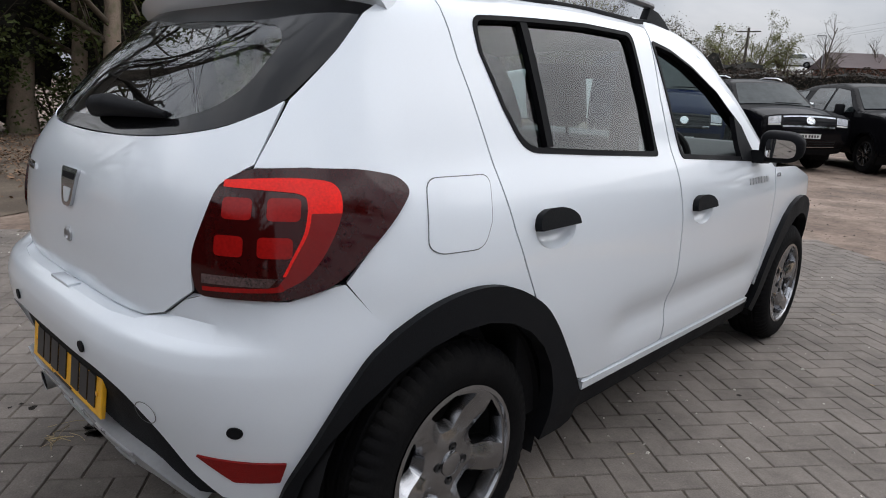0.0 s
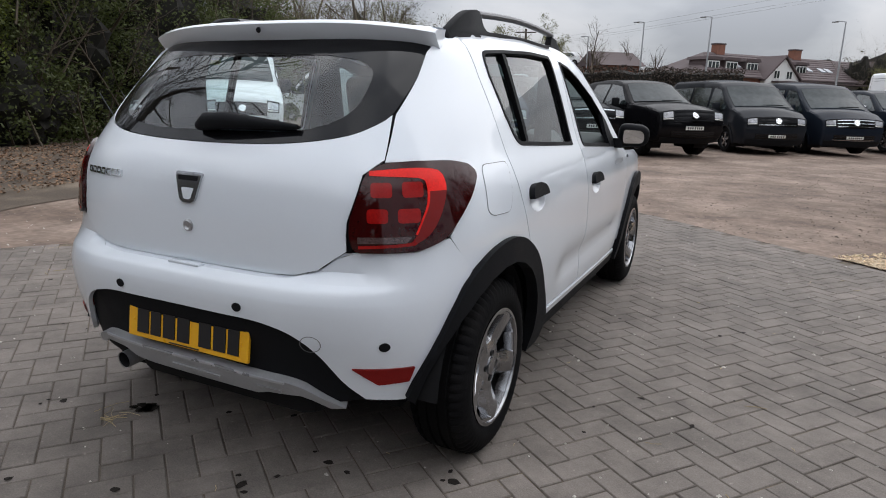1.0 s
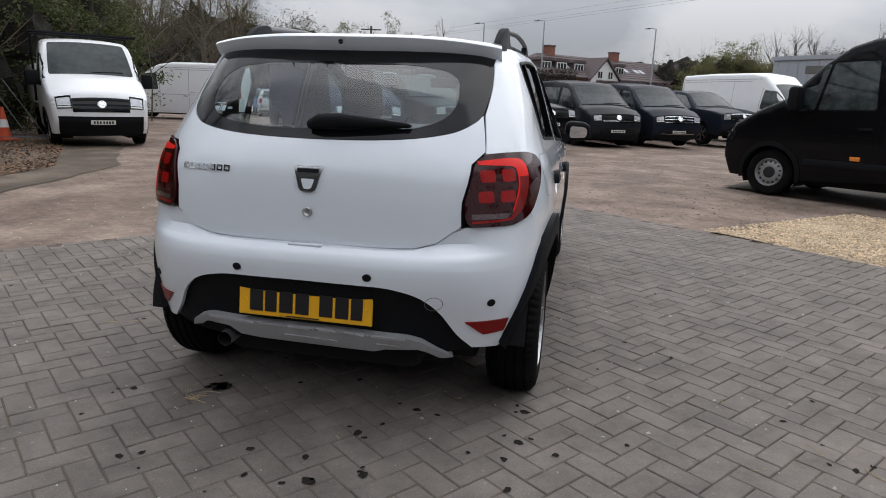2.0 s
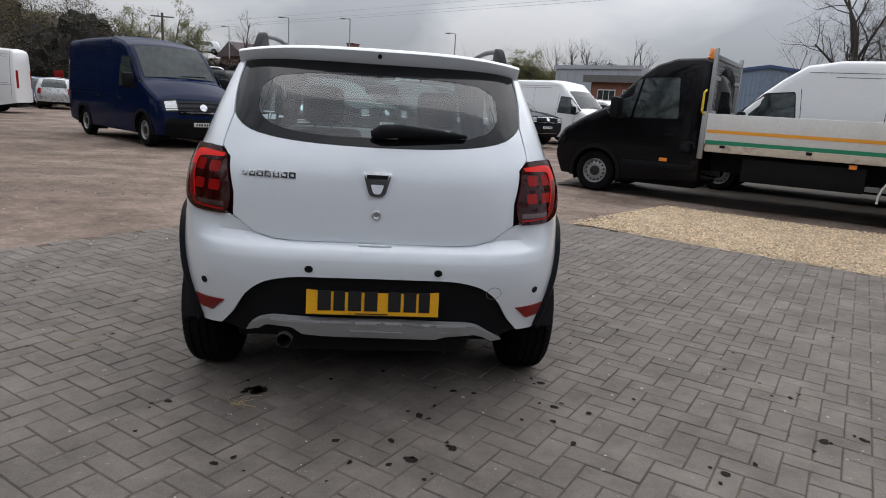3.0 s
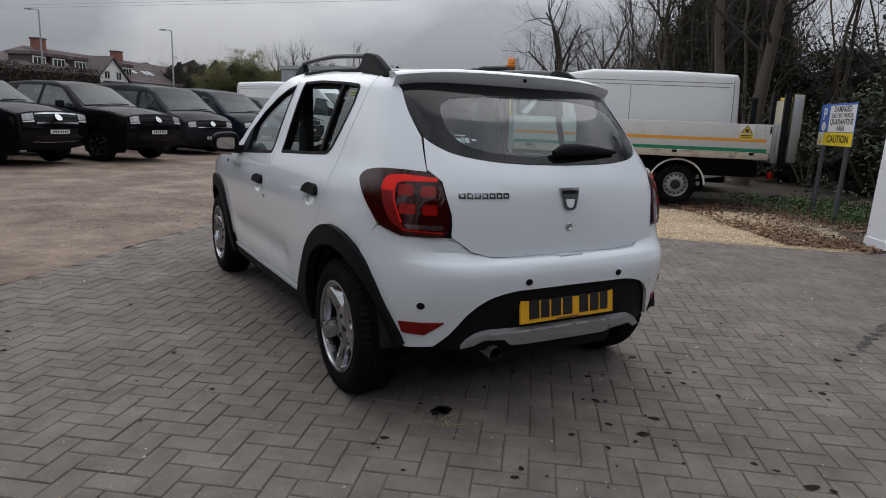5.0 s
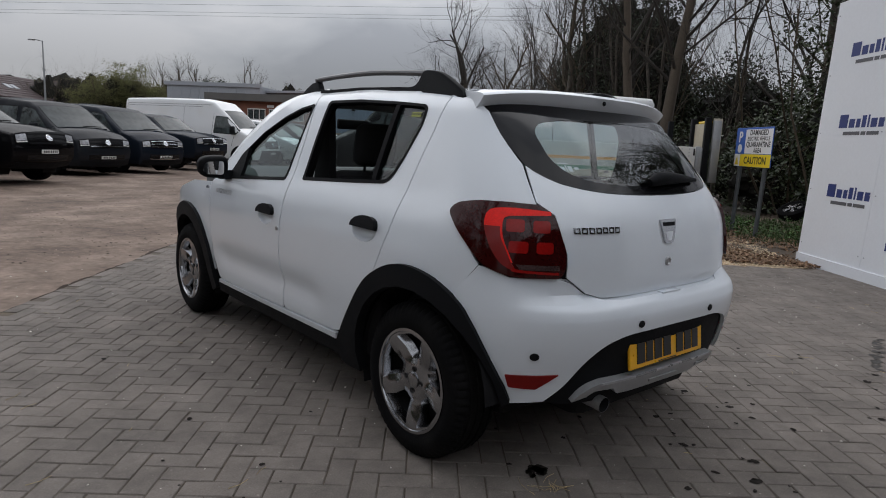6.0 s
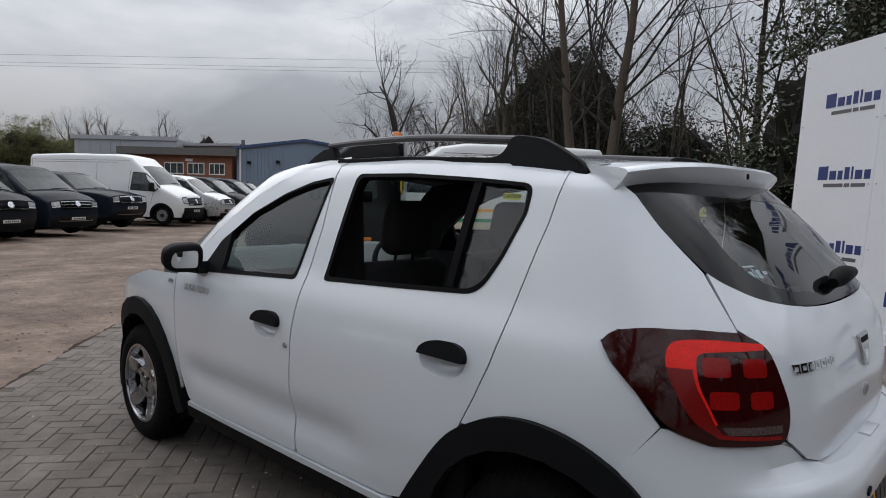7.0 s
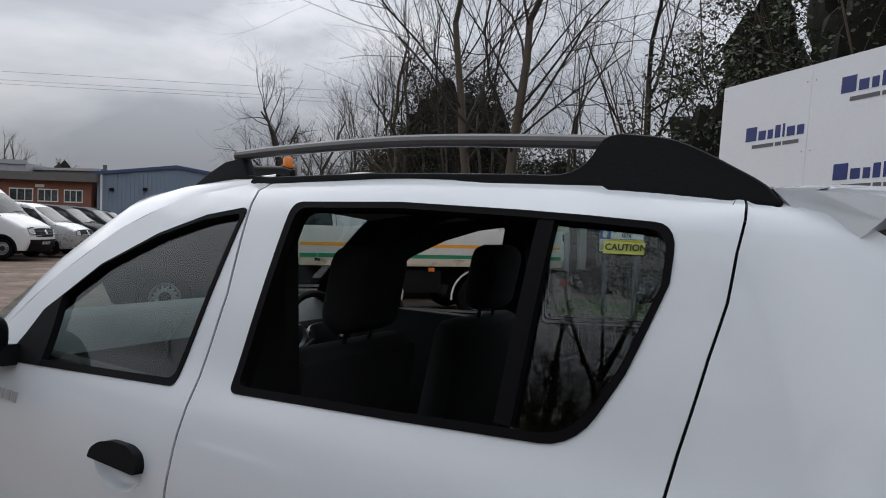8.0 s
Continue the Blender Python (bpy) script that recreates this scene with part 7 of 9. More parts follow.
def hedge_mass(name, label, pts, width, height, base, material, count, seed, leaf=.12, core=True):
    """A hedge along points: a core painted as dark as inner shade and many leaves over it."""
    ob = thing(name, label, "hedge")
    pts = [Vector(p) for p in pts]
    lens = [(b - a).length for a, b in zip(pts, pts[1:])]
    total = sum(lens)

    def along(f):
        d = f * total
        for a, b, l in zip(pts, pts[1:], lens):
            if d <= l:
                return a.lerp(b, d / l), (b - a).normalized()
            d -= l
        return pts[-1], (pts[-1] - pts[-2]).normalized()
    if core:
        rows = []
        for i in range(int(total / .8) + 2):
            p, d = along(min(1, i / (int(total / .8) + 1)))
            n = Vector((-d.y, d.x))
            h = height(i * .8) if callable(height) else height
            h *= .84 + .14 * noise.noise((p.x * .6, p.y * .6, seed))
            w = width * .36
            rows.append([(p.x + n.x * q * w, p.y + n.y * q * w, base + h * z) for q, z in ((-1, 0), (-1.05, .5), (-.8, .9), (0, 1.0), (.8, .9), (1.05, .5), (1, 0))])
        part("hedge_shade_core", grid_sheet(rows), SHADE_CORE, ob)
    rnd = random.Random(seed)
    verts, faces = [], []
    for _ in range(count):
        f = rnd.random()
        p, d = along(f)
        n = Vector((-d.y, d.x))
        h = height(f * total) if callable(height) else height
        h *= .92 + .2 * noise.noise((p.x * .8, p.y * .8, seed))
        a = rnd.uniform(-.15, 1.15) * math.pi
        q, z = math.cos(a) * width * .5, max(.02, min(1, .5 + .5 * math.sin(a) * 1.0)) * h
        if rnd.random() < .45:
            q, z = math.copysign(width * .5 * rnd.uniform(.75, 1.05), q), rnd.uniform(.03, .95) * h
        c = Vector((p.x + n.x * q + rnd.uniform(-.1, .1), p.y + n.y * q + rnd.uniform(-.1, .1), base + z + rnd.uniform(-.08, .12)))
        s = leaf * rnd.uniform(.6, 1.4)
        m = Matrix.Translation(c) @ pose(0, 0, 0, rnd.uniform(-80, 80), rnd.uniform(-80, 80), rnd.uniform(0, 360)) @ Matrix.Diagonal((s, s, s, 1))
        k = len(verts)
        verts += [tuple(m @ Vector(v)) for v in LEAF4[0]]
        faces.append((k, k + 1, k + 2, k + 3))
    me = bpy.data.meshes.new("leaves")
    me.from_pydata(verts, [], faces)
    me.materials.append(material)
    lv = new("leaves", me)
    lv.parent = ob
    lv["kind"] = "stuff"
    return ob


hedge_mass("beech_hedge", "brown bare beech hedge on the bank", [bank_point(k, 2.5)[:2] for k in (-70, -20, -6, 2)], 2.0, 1.85, 1.65, HEDGE_BROWN, 42000, 11, .10)
hedge_mass("clipped_hedge", "low clipped green hedge along the bank", [bank_point(k, -.3)[:2] for k in (-70, -10, 0, 8, 45)], 1.2, .85, 1.4, HEDGE_GREEN, 26000, 12, .09)


def house_row():
    """A long one-and-a-half-storey house with dormers, chimneys and white gables."""
    o = Vector((-3.3, 63.6))
    d = Vector((.643, .766))
    m = Matrix.Translation((o.x - d.x * 5.7, o.y - d.y * 5.7, 1.2)) @ pose(0, 0, 0, 0, 0, math.degrees(math.atan2(d.y, d.x)))
    # local: x along, -y towards the yard
    ob = thing("house_row", "long brick house with plum tiled roof, dormers and white gables", "house", m)
    L, D, eave, ridge = 31.5, 8.0, 2.75, 5.15
    part("wall", box(4.6, L, 0, D, -1, eave), BRICK, ob, smooth=0)
    part("white_storey", box(14.0, L + .02, -.03, .02, -.4, eave - .1), RENDER_WHITE, ob, smooth=0)
    bm = bmesh.new()
    e, r0 = .35, ridge
    v = [bm.verts.new(p) for p in ((4.2, -e, eave), (L + .3, -e, eave), (L + .3, D + e, eave), (4.2, D + e, eave), (8.6, D / 2, r0), (L - .2, D / 2, r0), (4.2, -e, eave - .12), (L + .3, -e, eave - .12))]
    for f in ((0, 1, 5, 4), (2, 3, 4, 5), (3, 0, 4), (1, 2, 5), (0, 6, 7, 1)):
        bm.faces.new([v[i] for i in f])
    roof = part("roof", bm, ROOF_TILE, ob, smooth=0)
    slope = (ridge - eave) / (D / 2 + e)
    for k in range(9):
        z = eave + (ridge - eave) * (k + 1) / 10
        y = -e + (z - eave) / slope
        part("tile_course", box(4.6 + 3.9 * (k + 1) / 10, L, y - .03, y, z - .02, z + .03), ROOF_TILE, roof, smooth=0)
    for x, top in ((10.4, .75), (21.3, .75)):
        ch = part("chimney", box(x - .5, x + .5, D / 2 - .4, D / 2 + .4, ridge - .7, ridge + top), BRICK, ob, smooth=0)
        part("chimney_cap", box(x - .56, x + .56, D / 2 - .46, D / 2 + .46, ridge + top, ridge + top + .12), ROOF_TILE, ch, smooth=0)

    def pane(parent, x0, x1, y, z0, z1, n=2):
        w = part("window", box(x0, x1, y - .05, y + .02, z0, z1), RENDER_WHITE, parent, smooth=0)
        for k in range(n):
            a = x0 + .09 + (x1 - x0 - .09) * k / n
            b = a + (x1 - x0 - .09) / n - .09
            part("pane", box(a, b, y - .058, y - .05, z0 + .09, z1 - .09), VAN_GLASS, w, smooth=0)

    for x in (6.9, 9.2, 11.9, 18.7):
        z = eave + .75
        y = -e + (z - eave) / slope
        dm = part("dormer", box(x - .85, x + .85, y, y + 2.2, z - .25, z + .75), ROOF_TILE, ob, smooth=0)
        part("dormer_roof", prism([(x - 1.05, z + .72), (x + 1.05, z + .72), (x + .9, z + 1.0), (x - .9, z + 1.0)], y - .15, y + 2.4, axis="y"), ROOF_TILE, dm, smooth=0)
        pane(dm, x - .72, x + .72, y - .02, z - .15, z + .62, 3)
    for x in (10.5, 20.6, 22.6, 23.6):
        z = eave + 1.1
        y = -e + (z - eave) / slope
        q = prism([(y - .35, z - .42 * slope * .9), (y + .35, z + .42 * slope * .8), (y + .33, z + .42 * slope * .8 + .07), (y - .37, z - .42 * slope * .9 + .07)], x - .35, x + .35)
        part("roof_light", q, GREY_CLAD, roof, smooth=0)
    for x, w, h in ((14.4, 2.3, 1.9), (28.6, 2.5, 2.0)):
        g = part("gable", prism([(x - w, -.4), (x + w, -.4), (x + w, eave - .05), (x, eave + h), (x - w, eave - .05)], -.5, 2.5, axis="y"), RENDER_WHITE, ob, smooth=0)
        for s in (-1, 1):
            part("barge_board", prism([(x + s * (w + .25), eave - .3), (x + s * (w + .25), eave - .12), (x, eave + h + .25), (x, eave + h + .05)], -.75, 2.6, axis="y"), ROOF_TILE, g, smooth=0)
        for s in (-.85, .85):
            pane(g, x + s - .42, x + s + .42, -.5, eave - .1, eave + .75, 2)
        for s in (-1.2, 0, 1.2):
            pane(g, x + s - .45, x + s + .45, -.5, .7, 1.9, 2)
    for x in (16.5, 18.2, 20.0, 21.8, 23.6):
        pane(ob, x - .55, x + .55, -.04, .7, 2.0, 2)
    part("canopy", box(13.0, 26.0, -1.3, .0, 2.35, 2.5), ROOF_TILE, ob, smooth=0)
    return ob


house_row()


def polar(cx, cy, az, dist):
    return (cx + dist * math.sin(radians(az)), cy + dist * math.cos(radians(az)))


def block_between(ob, name, a, b, depth, z0, z1, material):
    d = Vector(b) - Vector(a)
    m = Matrix.Translation((a[0], a[1], 0)) @ pose(0, 0, 0, 0, 0, math.degrees(math.atan2(d.y, d.x)))
    return part(name, box(0, d.length, 0, depth, z0, z1, 0, m), material, ob, smooth=0), m, d.length


def works():
    """Grey flat-roofed hall, the brick workshop before it and the blue sheet shed."""
    c = (-1.96, -.49)
    hall = thing("flat_roofed_hall", "pale grey clad flat-roofed hall", "hall")
    _, m, L = block_between(hall, "hall_wall", polar(*c, 16.9, 66), polar(*c, 24.2, 62), 12, 0, 5.75, GREY_CLAD)
    part("roof_edge", box(-.2, L + .2, -.15, .0, 5.6, 5.95, 0, m), GREY_CLAD, hall, smooth=0)
    _, m2, L2 = block_between(hall, "rear_hall", polar(*c, 24.2, 64), polar(*c, 29.0, 60), 10, 0, 5.5, FLAT_ROOF)
    part("roof_edge", box(-.2, L2 + .2, -.15, .0, 5.3, 5.5, 0, m2), GREY_CLAD, hall, smooth=0)
    for k in range(10):
        part("cladding_rib", box(L * (k + .5) / 10 - .03, L * (k + .5) / 10 + .03, -.05, 0, 1, 5.6, 0, m), GREY_CLAD, hall, smooth=0)
    shop = thing("brick_workshop", "low red brick workshop with a dark roof edge", "workshop")
    _, m, L = block_between(shop, "brick_wall", polar(*c, 20.5, 55), polar(*c, 28.5, 52), 8, 0, 4.0, BRICK)
    part("roof_edge", box(-.5, L + .5, -.6, .2, 3.95, 4.5, 0, m), FLAT_ROOF, shop, smooth=0)
    for k, w in ((.18, 1.6), (.45, 1.5), (.66, 1.3), (.86, 1.2)):
        win = part("window", box(L * k - w / 2, L * k + w / 2, -.05, .02, 2.5, 3.4, 0, m), RENDER_WHITE, shop, smooth=0)
        for s in range(3):
            a = L * k - w / 2 + .06 + s * (w - .06) / 3
            part("pane", box(a, a + (w - .06) / 3 - .06, -.06, -.05, 2.58, 3.32, 0, m), VAN_GLASS, win, smooth=0)
    part("wall_sign", box(L * .56, L * .63, -.06, 0, 3.5, 3.7, 0, m), RENDER_WHITE, shop, smooth=0)
    shed = thing("sheet_metal_shed", "blue corrugated metal shed on a tan brick base", "shed")
    a, b = Vector(polar(*c, 28.9, 52)), Vector(polar(*c, 39.5, 50))
    d = b - a
    L = d.length
    m = Matrix.Translation((a.x, a.y, 0)) @ pose(0, 0, 0, 0, 0, math.degrees(math.atan2(d.y, d.x)))
    apex = L * .55
    bm = prism([(0, 1.7), (L, 1.7), (L, 4.55), (apex, 5.2), (0, 4.55)], 0, 14, axis="y")
    bmesh.ops.transform(bm, matrix=m, verts=bm.verts)
    part("sheet_wall", bm, SHED_BLUE, shed, smooth=0)
    bm = bmesh.new()
    n = int(L / .28)
    for k in range(n):
        x = L * (k + .5) / n
        top = 4.55 + .65 * (x / apex if x < apex else (L - x) / (L - apex))
        add_box(bm, x - .05, x + .05, -.05, .0, 1.75, top - .12)
    bmesh.ops.transform(bm, matrix=m, verts=bm.verts)
    ribs = part("corrugation", bm, SHED_BLUE, shed, smooth=0)
    ribs["kind"] = "stuff"
    for x0, z0, x1, z1 in ((-.2, 4.5, apex, 5.2), (apex, 5.2, L + .2, 4.5)):
        bm = prism([(x0, z0), (x1, z1), (x1, z1 + .22), (x0, z0 + .22)], -.2, 14.2, axis="y")
        bmesh.ops.transform(bm, matrix=m, verts=bm.verts)
        part("verge_trim", bm, SHED_TRIM, shed, smooth=0)
    part("brick_base", box(0, L, -.04, 2, 0, 1.72, 0, m), BRICK_TAN, shed, smooth=0)
    part("downpipe", box(.25, .37, -.14, -.04, 0, 4.6, 0, m), RENDER_WHITE, shed, smooth=0)
    bm = bmesh.new()
    add_tube(bm, [m @ Vector((.2, 1, 4.5)), m @ Vector((.2, 1, 5.3))], .14, 10)
    part("flue", bm, FLAT_ROOF, shed)
    for x, z in ((1.0, 3.5), (3.2, 3.6)):
        part("wall_lamp", box(x - .12, x + .12, -.3, -.03, z - .1, z + .12, 0, m), BLACK_PLASTIC, shed, smooth=0)
    # old dark house far left on the hill, far roof
    far = thing("hillside_house", "dark roofed house among trees on the hillside", "house")
    a, b = Vector(polar(.2, -3.05, -33.0, 66)), Vector(polar(.2, -3.05, -25.0, 66))
    _, m, L = block_between(far, "wall", a, b, 7, 2, 5.4, BRICK)
    bm = prism([(-.5, 5.3), (7.5, 5.3), (3.5, 7.2)], -.5, L + .5)
    bmesh.ops.transform(bm, matrix=m, verts=bm.verts)
    part("roof", bm, ROOF_TILE, far, smooth=0)
    far = thing("gabled_house", "brown roofed house behind the birch tree", "house")
    a, b = Vector(polar(1.69, -1.58, -12.9, 74)), Vector(polar(1.69, -1.58, -9.8, 76))
    _, m, L = block_between(far, "wall", a, b, 6, 2, 5.3, BRICK)
    bm = prism([(-.5, 5.2), (6.5, 5.2), (3, 6.8)], -.4, L + .4)
    bmesh.ops.transform(bm, matrix=m, verts=bm.verts)
    part("roof", bm, ROOF_TILE, far, smooth=0)


works()


def lamp_post(x, y, z0, z1, arm=(.9, 0), label="slim grey street lamp on the bank"):
    ob = thing("street_lamp", label, "street lamp", pose(x, y, z0), "street lamps")
    h = z1 - z0
    part("column", tube([(0, 0, 0), (0, 0, h * .5), (0, 0, h)], [.075, .06, .042], 8), GALV, ob)
    part("bracket", tube([(0, 0, h - .02), (arm[0] * .5, arm[1] * .5, h + .06), (arm[0], arm[1], h + .05)], .035, 6), GALV, ob)
    part("lantern", box(arm[0] - .05, arm[0] + .38, arm[1] - .09, arm[1] + .09, h - .01, h + .07, .025), GALV, ob)


for az, el, dist, cx, cy in ((-7.4, 6.28, 55, -.5, -3.0), (-2.4, 6.59, 55, -.5, -3.0), (6.5, 6.01, 57, -.5, -3.0), (-12.2, 5.2, 70, -.5, -3.0)):
    x, y = polar(cx, cy, az, dist)
    lamp_post(x, y, 1.8, 1.27 + dist * math.tan(radians(el)), (-.8, .3))
x, y = polar(1.33, -2.4, -44.4, 24)
lamp_post(x, y, -.02, 8.5, (-.9, .4), "tall grey street lamp beside the white truck")
x, y = polar(-2.33, -1.95, 50.7, 28.5)
pole = thing("steel_pole", "leaning bare galvanised pole behind the vans", "pole", pose(x, y, -.1))
part("column", tube([(0, 0, 0), (.1, .2, 2.6), (.25, .35, 5.2)], .11, 8), GALV, pole)
x, y = polar(.2, -3.05, -17.7, 62)
pole = thing("utility_pole", "wooden utility pole with a crossarm", "pole", pose(x, y, 1.5))
part("column", tube([(0, 0, 0), (0, 0, 6.0)], [.14, .10], 8), BARK, pole)
part("crossarm", tube([(-.9, -.2, 5.7), (.9, .2, 5.7)], .06, 6), BARK, pole)
x, y = polar(.2, -3.05, -25.0, 44)
sgn = thing("red_sign", "small red notice board across the yard", "sign", pose(x, y, 1.2))
part("sign_plate", box(-.25, .25, -.03, .03, .30, .75, .01), REFLECTOR, sgn)
part("sign_post", tube([(0, .05, -1.2), (0, .05, .4)], .05, 6), GALV, sgn)
# overhead wires
wires = thing("overhead_wires", "three thin overhead power lines against the sky", "cables")
for dz in (0, -.75, -1.1):
    a, b = Vector((94, -14, 14.6 + dz)), Vector((-52, 153, 14.6 + dz))
    part("wire", tube([tuple(a.lerp(b, k / 10) - Vector((0, 0, .3 * (1 - (k / 5 - 1) ** 2)))) for k in range(11)], .016, 4), GALV, wires)
for s in ((94, -14), (-52, 153)):
    p = thing("pylon_pole", "tall wooden pole carrying the overhead wires", "pole", pose(s[0], s[1], -.02))
    part("column", tube([(0, 0, 0), (0, 0, 15)], [.18, .12], 8), BARK, p)

# ---- trees and thickets ----
def grow(verts, faces, p, d, length, radius, level, rnd, spread, droop, sides, tips):
    """One limb as a bent tapering bar, and its branches."""
    steps = 4 if level > 1 else 3 if level else 2
    ring_prev = None
    pos, dirn = p.copy(), d.normalized()
    pts = []
    for i in range(steps + 1):
        f = i / steps
        r = radius * (1 - .55 * f) if level else radius * (1 - .8 * f)
        pts.append((pos.copy(), dirn.copy(), r))
        if i < steps:
            dirn = (dirn + Vector((rnd.uniform(-1, 1), rnd.uniform(-1, 1), rnd.uniform(-.6, .8) - droop * f * (level < 2))) * (.24 if level > 1 else .42)).normalized()
            pos = pos + dirn * (length / steps)
    n = sides if level > 1 else 4 if level else 3
    side = None
    for c, dd, r in pts:
        side = dd.cross(Vector((.31, .77, .55))).normalized()
        up = dd.cross(side)
        k = len(verts)
        verts += [tuple(c + (side * math.cos(2 * math.pi * j / n) + up * math.sin(2 * math.pi * j / n)) * r) for j in range(n)]
        if ring_prev is not None:
            faces += [(ring_prev + j, ring_prev + (j + 1) % n, k + (j + 1) % n, k + j) for j in range(n)]
        ring_prev = k
    if level == 0:
        tips.append(pts[-1][0])
        return
    count = rnd.randint(*((4, 6) if level > 2 else (4, 6) if level == 2 else (4, 6)))
    for i in range(count):
        f = rnd.uniform(.30, 1.0) if level < 3 else rnd.uniform(.35, 1.0)
        idx = min(int(f * steps), steps - 1)
        u = f * steps - idx
        c = pts[idx][0].lerp(pts[idx + 1][0], u)
        r = pts[idx][2] * (1 - u) + pts[idx + 1][2] * u
        dd = pts[idx][1]
        a = rnd.uniform(0, 2 * math.pi)
        side = dd.cross(Vector((.31, .77, .55))).normalized()
        out = side * math.cos(a) + dd.cross(side) * math.sin(a)
        ang = radians(rnd.uniform(25, 60)) * spread
        nd = dd * math.cos(ang) + out * math.sin(ang) + Vector((0, 0, .12))
        grow(verts, faces, c, nd, length * (rnd.uniform(.5, .78) if level > 2 else rnd.uniform(.34, .60)), r * rnd.uniform(.36, .58), level - 1, rnd, spread, droop, sides, tips)


def bare_tree(x, y, z, height, radius, seed, label, material=None, twig=None, levels=4, lean=(0, 0), spread=1.0, droop=0.0, stems=1, leaves=None, leaf_count=0, leaf=.06, group="bare trees", clear=.28, limb=1.0):
    ob = thing("bare_tree", label, "tree", pose(x, y, z), group)
    rnd = random.Random(seed)
    tv, tf, tips = [], [], []
    bv, bf = [], []
    for s in range(stems):
        base = Vector((rnd.uniform(-.3, .3) * (stems > 1), rnd.uniform(-.3, .3) * (stems > 1), -.1))
        top = Vector((lean[0] + rnd.uniform(-.2, .2) * stems, lean[1] + rnd.uniform(-.2, .2) * stems, height * .55))
        n, prev = 9, None
        line = []
        for i in range(8):
            f = i / 7
            c = base.lerp(top, f) + Vector((.12 * noise.noise((seed, f * 3, s)), .12 * noise.noise((seed + 9, f * 3, s)), 0)) * height * .12
            line.append((c, radius * (1.25 - .2 * min(1, f * 6)) * (1 - .5 * f)))
        for c, r in line:
            k = len(tv)
            tv += [tuple(c + Vector((math.cos(2 * math.pi * j / n), math.sin(2 * math.pi * j / n), 0)) * r * (1 + .10 * math.sin(3 * j + seed))) for j in range(n)]
            if prev is not None:
                tf += [(prev + j, prev + (j + 1) % n, k + (j + 1) % n, k + j) for j in range(n)]
            prev = k
        count = max(6, int(9 / stems) + 2)
        for i in range(count):
            f = clear + (1 - clear) * (i + rnd.random() * .6) / count
            f = min(f, 1.0)
            idx = min(int(f * 7), 6)
            c = line[idx][0].lerp(line[idx + 1][0], f * 7 - idx)
            r = line[idx][1]
            a = rnd.uniform(0, 2 * math.pi)
            up = .55 + .8 * f
            grow(bv, bf, c, Vector((math.cos(a) * spread, math.sin(a) * spread, up)), height * rnd.uniform(.26, .36) * (1.15 - .25 * f), r * limb * rnd.uniform(.38, .6), levels - 1, rnd, spread, droop, 5, tips)
        grow(bv, bf, line[-1][0], Vector((rnd.uniform(-.3, .3), rnd.uniform(-.3, .3), 1)), height * .36, line[-1][1], levels - 1, rnd, spread, droop, 5, tips)
    for nm, vv, ff, mt in (("trunk", tv, tf, material or BARK), ("crown", bv, bf, twig or TWIG)):
        me = bpy.data.meshes.new(nm)
        me.from_pydata(vv, [], ff)
        me.shade_smooth()
        me.materials.append(mt)
        o = new(nm, me)
        o.parent = ob
    if leaves:
        lv, lf = [], []
        for _ in range(leaf_count):
            c = rnd.choice(tips) + Vector((rnd.gauss(0, .16), rnd.gauss(0, .16), rnd.gauss(0, .16)))
            s = leaf * rnd.uniform(.6, 1.4)
            mm = Matrix.Translation(c) @ pose(0, 0, 0, rnd.uniform(-90, 90), rnd.uniform(-90, 90), rnd.uniform(0, 360)) @ Matrix.Diagonal((s, s, s, 1))
            k = len(lv)
            lv += [tuple(mm @ Vector(v)) for v in LEAF4[0]]
            lf.append((k, k + 1, k + 2, k + 3))
        me = bpy.data.meshes.new("leaves")
        me.from_pydata(lv, [], lf)
        me.materials.append(leaves)
        o = new("leaves", me)
        o.parent = ob
        o["kind"] = "stuff"
    return ob


